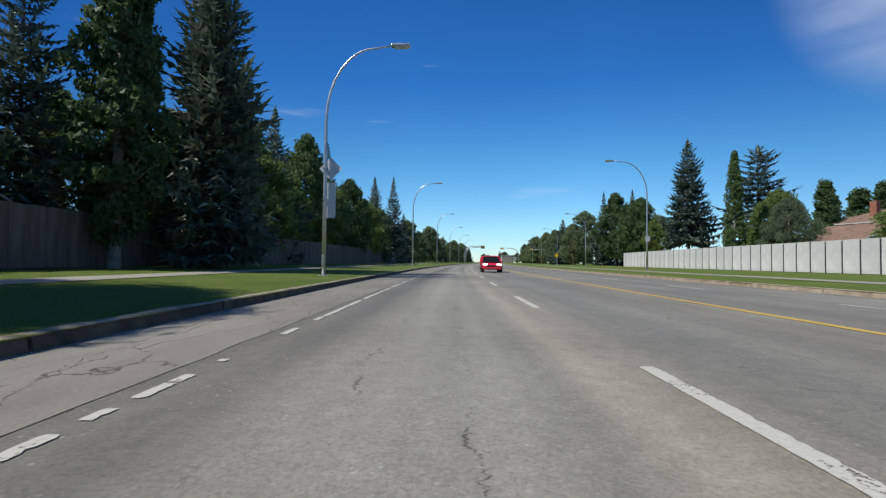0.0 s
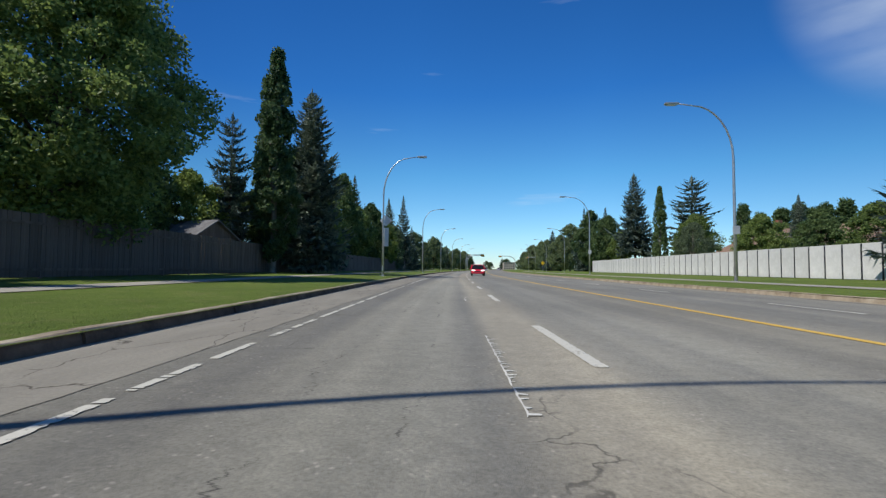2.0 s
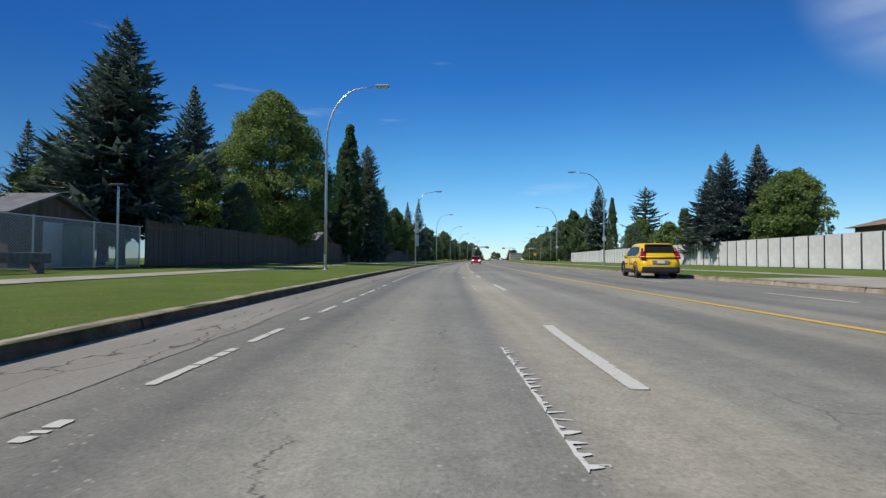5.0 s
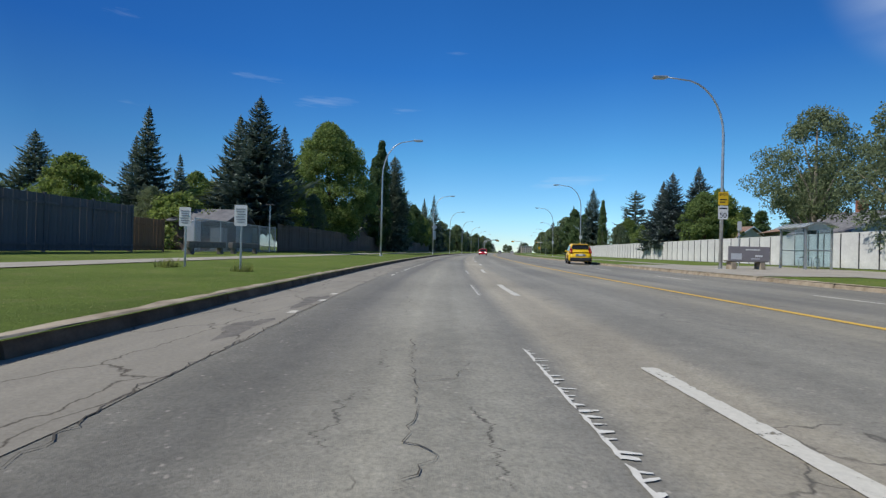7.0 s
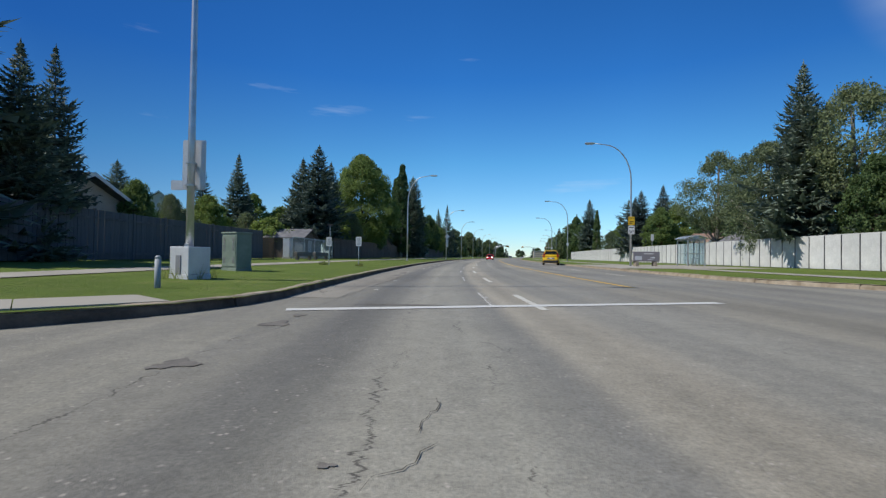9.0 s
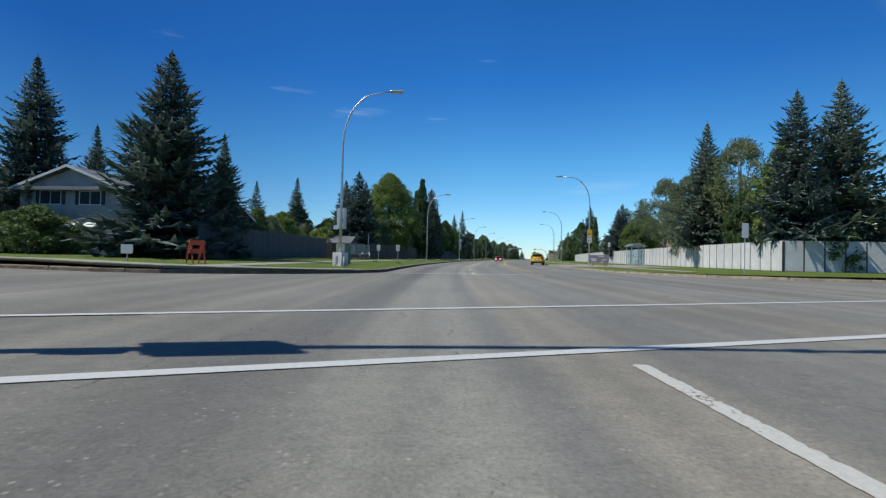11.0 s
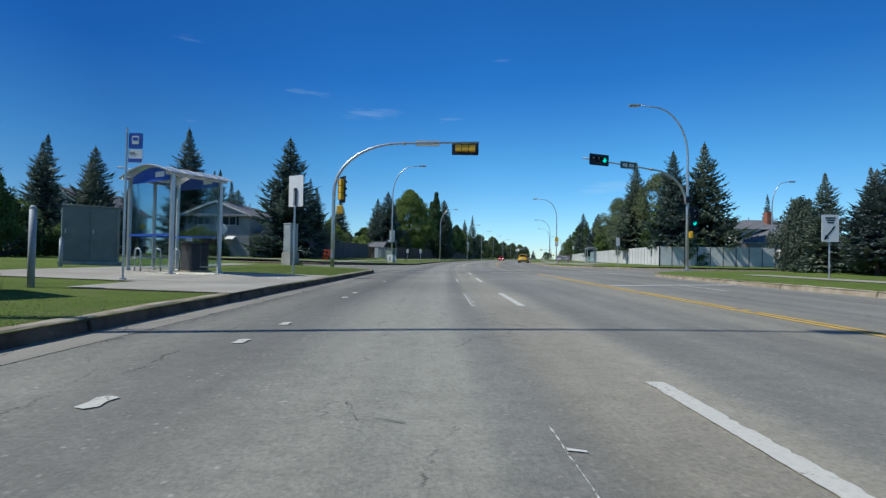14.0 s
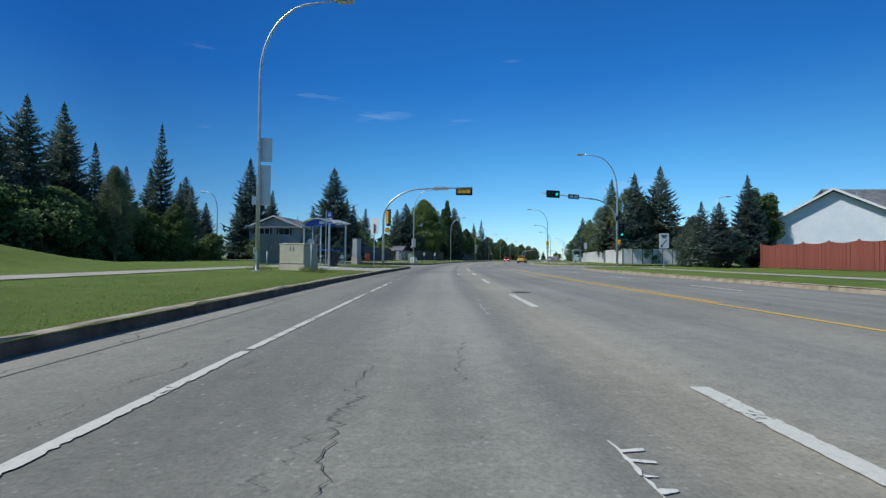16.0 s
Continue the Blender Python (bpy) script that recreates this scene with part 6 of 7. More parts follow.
# ==== houses
def house(s, d, w, ln, eave, ridge, turn, wall, roof, label, windows=(), chimney=False, base=None, hip=False):
    """A house: local x across the gable, local y along the ridge; the -y gable has its windows as (x, z, width, height)."""
    z = ground_z(s, d) if base is None else base
    ob = thing("house", at(s, d, z, turn), label, "house")
    bm = bmesh.new()
    prism(bm, [(-w / 2, -0.2), (w / 2, -0.2), (w / 2, eave), (0, ridge - 0.12), (-w / 2, eave)] if not hip else [(-w / 2, -0.2), (w / 2, -0.2), (w / 2, eave), (-w / 2, eave)], -ln / 2, ln / 2)
    part("wall", bm, wall, ob)
    # lapped boards on the two faces that look down the road
    k = 0
    zz = 0.3
    bm = bmesh.new()
    while zz < ridge - 0.4:
        half = w / 2 if zz < eave else (w / 2) * (ridge - zz - 0.15) / max(ridge - eave, 0.1)
        if half > 0.2 and not (hip and zz > eave - 0.2):
            box(bm, -half, -ln / 2 - 0.03, zz, half, -ln / 2, zz + 0.03)
        zz += 0.22
    part("board_edges", bm, wall, ob)
    ov = 0.55
    bm = bmesh.new()
    slope = (ridge - eave) / (w / 2)
    if hip:
        r = ln / 2 - w / 2 + 0.5 if ln > w else 0.2
        vs = [bm.verts.new(p) for p in ((-w / 2 - ov, -ln / 2 - ov, eave - 0.05), (w / 2 + ov, -ln / 2 - ov, eave - 0.05), (w / 2 + ov, ln / 2 + ov, eave - 0.05), (-w / 2 - ov, ln / 2 + ov, eave - 0.05), (0, -r, ridge), (0, r, ridge))]
        for f in ((0, 1, 4), (1, 2, 5, 4), (2, 3, 5), (3, 0, 4, 5), (3, 2, 1, 0)):
            bm.faces.new([vs[i] for i in f])
    else:
        for sg in (-1, 1):
            x1, z1 = sg * (w / 2 + ov), eave - ov * slope
            pr = [(0, ridge), (x1, z1), (x1, z1 + 0.16), (0, ridge + 0.18)]
            prism(bm, pr if sg > 0 else pr[::-1], -ln / 2 - ov, ln / 2 + ov)
    part("roof", bm, roof, ob, "shingled roof")
    if not hip:
        for sg in (-1, 1):
            x1, z1 = sg * (w / 2 + ov + 0.01), eave - ov * slope
            bm = bmesh.new()
            prism(bm, [(0, ridge - 0.03), (x1, z1 - 0.03), (x1, z1 + 0.19), (0, ridge + 0.2)], -ln / 2 - ov - 0.04, -ln / 2 - ov - 0.005)
            part("fascia", bm, TRIM, ob, "white fascia board")
    for side in (-1, 1):
        part("gutter_pipe", boxed(side * (w / 2 + ov) - 0.06, -ln / 2 - ov, eave - ov * (0 if hip else slope) - 0.08, side * (w / 2 + ov) + 0.06, ln / 2 + ov, eave - ov * (0 if hip else slope) + 0.02), TRIM, ob)
    for x, zc, ww, wh in windows:
        wd = part("window", boxed(x - ww / 2, -ln / 2 - 0.03, zc - wh / 2, x + ww / 2, -ln / 2 + 0.02, zc + wh / 2), WINDOW, ob)
        for a, b, c, e in ((-ww / 2 - 0.08, -wh / 2 - 0.08, ww / 2 + 0.08, -wh / 2), (-ww / 2 - 0.08, wh / 2, ww / 2 + 0.08, wh / 2 + 0.08), (-ww / 2 - 0.08, -wh / 2, -ww / 2, wh / 2), (ww / 2, -wh / 2, ww / 2 + 0.08, wh / 2), (-0.03, -wh / 2, 0.03, wh / 2)):
            part("frame", boxed(x + a, -ln / 2 - 0.06, zc + b, x + c, -ln / 2 - 0.025, zc + e), TRIM, wd)
    if chimney:
        part("chimney", boxed(-w * 0.22 - 0.4, -0.4, eave, -w * 0.22 + 0.4, 0.4, ridge + 1.0, 0.03), BRICK, ob, "brick chimney")
    part("vent_pipe", tubed([(w * 0.16, 0.8, ridge - 1.0), (w * 0.16, 0.8, ridge + 0.5)], 0.07, 8), STEEL, ob)
    return ob


house(-73.9, 37.3, 9.6, 11, 4.3, 7.2, -40, WHITE_SIDING, SHINGLE, "white-sided house with a gable over a red fence")
house(-68.0, 45.0, 12, 9, 5.0, 8.6, 90, WHITE_SIDING, SHINGLE, "grey-roofed house wing behind a white gable")
house(-32.5, 42.8, 8.0, 11.6, 5.3, 6.9, 96, SIDING, SHINGLE, "pale grey house with a low hipped shingle roof", (), True, hip=True)
house(-38.6, 42.6, 5.2, 6.4, 3.6, 5.0, 48, SIDING, SHINGLE, "pale house wing with a low gable", [(0.2, 2.1, 1.3, 1.4)])
house(-33.0, -67.0, 11, 12, 7.2, 10.6, 0, SIDING, SHINGLE, "two-storey pale house behind spruces", [(-2.6, 5.4, 2.0, 1.3), (2.4, 5.4, 2.0, 1.3), (0, 2.0, 4.0, 1.8)])
house(15.0, -61.0, 9, 13, 7.6, 11.3, 32, SIDING, SHINGLE, "pale two-storey house with a brown roof", [(1.2, 5.2, 1.6, 1.2)])
ob = house(-40.5, -35.0, 9.6, 10, 5.75, 7.6, 0, GREY_SIDING, SHINGLE, "two-storey grey-sided house with a low dark gable", [(1.8, 4.95, 1.9, 1.1), (-1.9, 4.95, 1.9, 1.1), (-3.2, 1.5, 1.8, 1.3), (0.2, 1.5, 1.8, 1.3)])
for x in (0.62, 2.98, -3.08, -0.72):
    part("shutter", boxed(x - 0.2, -5.05, 4.35, x + 0.2, -5.0, 5.55, 0.01), SIGN_BLACK, ob, "dark shutter")
part("eave_band", boxed(-4.9, -5.6, 5.55, 4.9, -5.05, 5.85, 0.02), SIGN_GREY, ob)
for x in (-3.6, -2.0, 0.2, 2.2):
    bm = bmesh.new()
    prism(bm, [(x - 0.6, 2.35), (x + 0.6, 2.35), (x + 0.6, 2.85), (x - 0.6, 2.85)], -5.75, -5.02)
    for v in bm.verts:
        if v.co.y < -5.5 and v.co.z > 2.6:
            v.co.z = 2.42
    part("awning", bm, TRIM, ob, "white window awning")
part("porch", boxed(4.8, -3.6, 0, 6.4, -0.5, 3.2, 0.02), GREY_SIDING, ob)
part("porch_roof", boxed(4.6, -3.9, 3.2, 6.8, -0.2, 3.5, 0.05), SHINGLE, ob)
house(-41.5, -25.2, 6.5, 6.0, 3.3, 4.7, 90, TAN_SIDING, SHINGLE, "low tan garage wing with a dark roof")
house(76.0, 58.0, 12, 11, 6.4, 8.6, 20, SIDING, BROWN_SHINGLE, "two-storey pale house with a brown hipped roof", [(-2.5, 5.2, 1.6, 1.5), (2.0, 5.2, 1.6, 1.5)], True, hip=True)
house(68.0, 48.0, 9, 8, 3.6, 5.6, 10, SIDING, BROWN_SHINGLE, "low garage wing with a brown roof")
house(2.0, 41.0, 14, 10, 3.8, 5.9, 80, TAN_SIDING, BROWN_SHINGLE, "low bungalow with a brown roof behind the fence", (), True, hip=True)
house(-6.0, 36.5, 7, 7, 3.2, 5.0, 0, SIDING, SHINGLE, "low gabled garage behind the fence", [(0, 3.6, 0.9, 0.6)])
house(45.0, 50.0, 11, 10, 4.0, 6.4, 30, TAN_SIDING, BROWN_SHINGLE, "low house with a brown roof behind trees")


def shed(s, d, w, ln, eave, ridge, turn, wall, roof, label):
    z = ground_z(s, d)
    ob = thing("shed", at(s, d, z, turn), label, "shed")
    bm = bmesh.new()
    prism(bm, [(-w / 2, -0.1), (w / 2, -0.1), (w / 2, eave), (0, ridge - 0.06), (-w / 2, eave)], -ln / 2, ln / 2)
    part("wall", bm, wall, ob)
    bm = bmesh.new()
    for sg in (-1, 1):
        x1, z1 = sg * (w / 2 + 0.3), eave - 0.3 * (ridge - eave) / (w / 2)
        pr = [(0, ridge), (x1, z1), (x1, z1 + 0.1), (0, ridge + 0.11)]
        prism(bm, pr if sg > 0 else pr[::-1], -ln / 2 - 0.3, ln / 2 + 0.3)
    part("roof", bm, roof, ob, "shingled roof")
    part("door", boxed(-0.5, -ln / 2 - 0.03, 0.05, 0.5, -ln / 2 + 0.01, 2.0, 0.01), TRIM, ob)
    for k in range(6):
        part("lap_board", boxed(-w / 2, -ln / 2 - 0.02, 0.3 + 0.3 * k, w / 2, -ln / 2 - 0.002, 0.33 + 0.3 * k), wall, ob)
    return ob


shed(24.5, -21.0, 3.6, 4.0, 2.7, 3.9, 70, LEFT_FENCE, SHINGLE, "small garden shed with a grey roof behind the fence")
shed(-15.8, -20.9, 4.0, 4.2, 2.3, 3.2, 90, LEFT_FENCE, SHINGLE, "small tan service shed with a dark roof")

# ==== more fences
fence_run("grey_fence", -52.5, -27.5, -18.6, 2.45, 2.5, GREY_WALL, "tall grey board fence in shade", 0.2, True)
fence_run("cedar_fence", -27.2, -24.4, -19.0, 1.9, 2.8, surface("cedar_boards", (0.18, 0.10, 0.055), (0.30, 0.18, 0.10), 1.2, 16, 0.85, stretch=(3, 3, 0.3), bump=0.3), "short brown cedar fence beside the compound", 0.15, True)
fence_run("red_fence", -106.0, -81.0, 25.6, 2.05, 2.45, RED_FENCE, "red-stained wooden fence with scalloped panels", 0.16, True, 0.14)
fence_run("red_fence", -150.0, -106.0, 25.6, 2.05, 2.45, RED_FENCE, "red-stained wooden board fence", 0.16)


def chain_fence(s0, s1, d, h):
    f = thing("chain_link_fence", at(s0, d, 0), "galvanised chain-link fence round a service yard", "fence")
    inv = f.matrix_world.inverted()
    n = int((s1 - s0) / 2.4)
    for i in range(n + 1):
        s = s0 + (s1 - s0) * i / n
        z = ground_z(s, d)
        p = part("post", tubed([(0, 0, -0.1), (0, 0, h + 0.05)], 0.035, 8), STEEL, f)
        p.matrix_basis = inv @ at(s, d, z)
        if i < n:
            e = s0 + (s1 - s0) * (i + 1) / n
            a, b = R(s, d, z), R(e, d, ground_z(e, d))
            lnn = (b - a).length
            m = inv @ Matrix.Translation(a) @ Matrix.Rotation(math.atan2(-(b - a).x, (b - a).y), 4, "Z")
            for zz in (0.08, h):
                r = part("rail", tubed([(0, 0, zz), (0, lnn, zz)], 0.025, 6), STEEL, f)
                r.matrix_basis = m
            q = part("mesh_panel", boxed(-0.003, 0.03, 0.08, 0.003, lnn - 0.03, h), CHAIN, f)
            q.matrix_basis = m


chain_fence(-24.0, -12.5, -17.3, 2.1)
for s, d in ((-26.0, -15.4), (-21.5, -15.4)):
    lb = thing("timber_barrier", at(s, d, ground_z(s, d), 0), "low grey timber barrier on stub posts", "barrier")
    part("beam", boxed(-0.15, -1.9, 0.35, 0.15, 1.9, 0.7, 0.03), TIMBER, lb)
    for y in (-1.5, 1.5):
        part("stub_post", boxed(-0.13, y - 0.13, -0.1, 0.13, y + 0.13, 0.35), TIMBER, lb)
for s, d, w, h, mt in ((-19.0, -18.6, 0.9, 1.7, GREY_BOX), (-15.0, -18.4, 1.0, 1.9, GREEN_BOX), (-22.3, -18.5, 0.7, 2.0, SIGN_BACK)):
    cabinet("service_cabinet", s, d, w, 0.7, h, mt, "metal service cabinet behind chain link", doors=1)
lp = thing("yard_light", at(-14.5, -16.9, ground_z(-14.5, -17)), "short yard light with a flat head", "street light")
part("pole", tubed([(0, 0, -0.1), (0, 0, 3.9)], 0.05, 8), STEEL, lp)
part("lamp_head", boxed(-0.35, -0.12, 3.88, 0.35, 0.12, 3.98, 0.02), DARK_METAL, lp)


# ==== vehicles
def loft(bm, rings):
    vr = [[bm.verts.new(p) for p in r] for r in rings]
    k = len(vr[0])
    for a, b in zip(vr, vr[1:]):
        for i in range(k):
            bm.faces.new((a[i], a[(i + 1) % k], b[(i + 1) % k], b[i]))
    bm.faces.new(vr[0][::-1])
    bm.faces.new(vr[-1])


def saloon_cabin(ob, paint, hw, L, belt, height):
    """Dark glass under a painted roof, with pillars."""
    back = -L / 2 + 0.25
    front = L * 0.23
    cab = [(back, 0.86, belt - 0.05, belt - 0.02), (back + 0.5, 0.78, belt - 0.04, height - 0.1), (back + 0.95, 0.74, belt - 0.04, height - 0.01), (0.05, 0.75, belt - 0.04, height), (L * 0.08, 0.76, belt - 0.04, height - 0.04), (front, 0.86, belt - 0.05, belt - 0.01)]

    def cabin(scale, lift, cut):
        out = []
        for y, ws, zb, zt in cab:
            w, wt = hw * 0.93 * scale, hw * ws * scale
            t = max(0.0, min(1.0, (zt - belt) / (height - belt)))
            wt = w + (wt - w) * t
            out.append([(-w, y, zb), (-wt, y, max(zt - 0.07, zb + 0.005) + lift), (-wt * 0.88, y, max(zt, zb + 0.01) + lift), (wt * 0.88, y, max(zt, zb + 0.01) + lift), (wt, y, max(zt - 0.07, zb + 0.005) + lift), (w, y, zb)])
        return out

    bm = bmesh.new()
    loft(bm, cabin(1.0, 0.0, 0))
    part("glasshouse", bm, CAR_GLASS, ob, "dark tinted windows")
    # roof skin and pillars over the glass
    bm = bmesh.new()
    r0, r1 = cab[1][0] + 0.08, cab[4][0] + 0.02
    rw = hw * 0.77
    rr = [[(-rw, y, z - 0.1), (-rw * 0.97, y, z - 0.03), (-rw * 0.8, y, z + 0.018), (rw * 0.8, y, z + 0.018), (rw * 0.97, y, z - 0.03), (rw, y, z - 0.1)] for y, z in ((r0, height - 0.08), (r0 + 0.35, height - 0.005), (0.0, height), (r1, height - 0.03))]
    loft(bm, rr)
    part("roof", bm, paint, ob, "", True)
    for sx in (-1, 1):
        for y0, z0, y1, z1, wd in ((front - 0.02, belt, cab[4][0] + 0.02, height - 0.06, 0.05), (cab[1][0] + 0.04, height - 0.12, back + 0.05, belt, 0.1), (-L * 0.02, belt, -L * 0.03, height - 0.05, 0.045), (-L * 0.24, belt, -L * 0.22, height - 0.05, 0.06)):
            b2 = bmesh.new()
            x0, x1 = sx * hw * (0.955 if z0 < z1 else 0.8), sx * hw * (0.8 if z0 < z1 else 0.955)
            tube(b2, [(x0, y0, z0), (x1, y1, z1)], wd, 6)
            part("pillar", b2, paint, ob)


def suv_cabin(ob, paint, hw, L, belt, height):
    """A painted upper body with inset windows, sloping tailgate glass and tall tail lamps."""
    b0, b1 = -L / 2 + 0.06, -L / 2 + 0.62
    f0, f1 = L * 0.27, L * 0.07
    wb, wt = hw * 0.95, hw * 0.74
    secs = [(b0, belt, belt + 0.02), (b0 + 0.14, belt, belt + 0.2), (b1 - 0.1, belt, height - 0.1), (b1 + 0.25, belt, height - 0.02), (-0.2, belt, height), (f1 - 0.15, belt, height - 0.03), (f1 + 0.1, belt, height - 0.13), (f0, belt, belt + 0.02)]

    def across(z):
        k = min(max((z - belt) / (height - belt), 0.0), 1.0)
        return wb + (wt - wb) * k

    rings = []
    for y, zb, zt in secs:
        w0, w1 = across(zb), across(zt)
        zs = max(zt - 0.09, zb + 0.004)
        rings.append([(-w0, y, zb - 0.06), (-w0, y, zb), (-across(zs), y, zs), (-w1 * 0.9, y, zt), (w1 * 0.9, y, zt), (across(zs), y, zs), (w0, y, zb), (w0, y, zb - 0.06)])
    bm = bmesh.new()
    loft(bm, rings)
    part("upper_body", bm, paint, ob, "", True)
    zt = height - 0.17
    side = ([(f0 - 0.16, belt + 0.05), (f1 + 0.06, zt - 0.02), (-L * 0.033, zt + 0.01), (-L * 0.033, belt + 0.05)], [(-L * 0.035, belt + 0.05), (-L * 0.035, zt + 0.01), (-L * 0.243, zt - 0.01), (-L * 0.243, belt + 0.06)], [(-L * 0.245, belt + 0.06), (-L * 0.245, zt - 0.01), (b1 + 0.22, zt - 0.05), (b1 + 0.02, belt + 0.22), (b1 + 0.3, belt + 0.1)])
    for sx in (-1, 1):
        for shape in side:
            bm = bmesh.new()
            outer = [bm.verts.new((sx * (across(z) + 0.012), y, z)) for y, z in shape]
            inner = [bm.verts.new((sx * (across(z) - 0.05), y, z)) for y, z in shape]
            bm.faces.new(outer)
            bm.faces.new(inner[::-1])
            for i in range(len(shape)):
                j = (i + 1) % len(shape)
                bm.faces.new((outer[i], inner[i], inner[j], outer[j]))
            part("side_window", bm, CAR_GLASS, ob, "dark side window")
        bm = bmesh.new()
        lamp = [(b0 - 0.03, belt - 0.1), (b0 + 0.03, belt + 0.07), (b1 - 0.22, height - 0.26), (b1 - 0.12, height - 0.26), (b0 + 0.22, belt + 0.08), (b0 + 0.4, belt + 0.02), (b0 + 0.16, belt - 0.1)]
        oa = [bm.verts.new((sx * (across(z) + 0.008), y, z)) for y, z in lamp]
        ia = [bm.verts.new((sx * (across(z) - 0.22), y - 0.012, z)) for y, z in lamp]
        bm.faces.new(oa)
        bm.faces.new(ia[::-1])
        for i in range(len(lamp)):
            j = (i + 1) % len(lamp)
            bm.faces.new((oa[i], ia[i], ia[j], oa[j]))
        part("tail_lamp", bm, LAMP_RED, ob, "tall dark red tail lamp")
        part("roof_rail", tubed([(sx * wt * 0.86, b1 + 0.3, height + 0.0), (sx * wt * 0.86, b1 + 0.42, height + 0.04), (sx * wt * 0.86, f1 - 0.35, height + 0.045), (sx * wt * 0.86, f1 - 0.2, height - 0.01)], 0.018, 6), SIGN_BLACK, ob)
    bm = bmesh.new()
    rear = [(-across(belt + 0.24) * 0.86, b0 + 0.13, belt + 0.22), (across(belt + 0.24) * 0.86, b0 + 0.13, belt + 0.22), (wt * 0.9, b1 - 0.13, height - 0.14), (-wt * 0.9, b1 - 0.13, height - 0.14)]
    oa = [bm.verts.new((x, y - 0.03, z + 0.012)) for x, y, z in rear]
    ia = [bm.verts.new((x, y + 0.05, z - 0.02)) for x, y, z in rear]
    bm.faces.new(oa)
    bm.faces.new(ia[::-1])
    for i in range(4):
        j = (i + 1) % 4
        bm.faces.new((oa[i], ia[i], ia[j], oa[j]))
    part("rear_window", bm, CAR_GLASS, ob, "dark sloping rear window")
    bm = bmesh.new()
    wind = [(-across(belt) * 0.9, f0 - 0.02, belt + 0.03), (across(belt) * 0.9, f0 - 0.02, belt + 0.03), (wt * 0.9, f1 + 0.1, height - 0.13), (-wt * 0.9, f1 + 0.1, height - 0.13)]
    oa = [bm.verts.new((x, y + 0.02, z + 0.012)) for x, y, z in wind]
    ia = [bm.verts.new((x, y - 0.05, z - 0.02)) for x, y, z in wind]
    bm.faces.new(oa)
    bm.faces.new(ia[::-1])
    for i in range(4):
        j = (i + 1) % 4
        bm.faces.new((oa[i], ia[i], ia[j], oa[j]))
    part("windscreen", bm, CAR_GLASS, ob, "dark windscreen")
    part("spoiler", boxed(-wt * 0.88, b1 - 0.26, height - 0.1, wt * 0.88, b1 + 0.1, height - 0.05, 0.02), paint, ob)
    part("rear_cladding", boxed(-hw * 0.9, -L / 2 - 0.045, 0.27, hw * 0.9, -L / 2 + 0.3, 0.56, 0.07), TYRE, ob, "black lower rear bumper")
    part("tailgate_recess", boxed(-0.38, -L / 2 - 0.012, belt * 0.66, 0.38, -L / 2 + 0.06, belt * 0.84, 0.02), SIGN_GREY, ob)
    part("fin", boxed(-0.03, b1 + 0.28, height - 0.02, 0.03, b1 + 0.42, height + 0.06, 0.015), paint, ob)


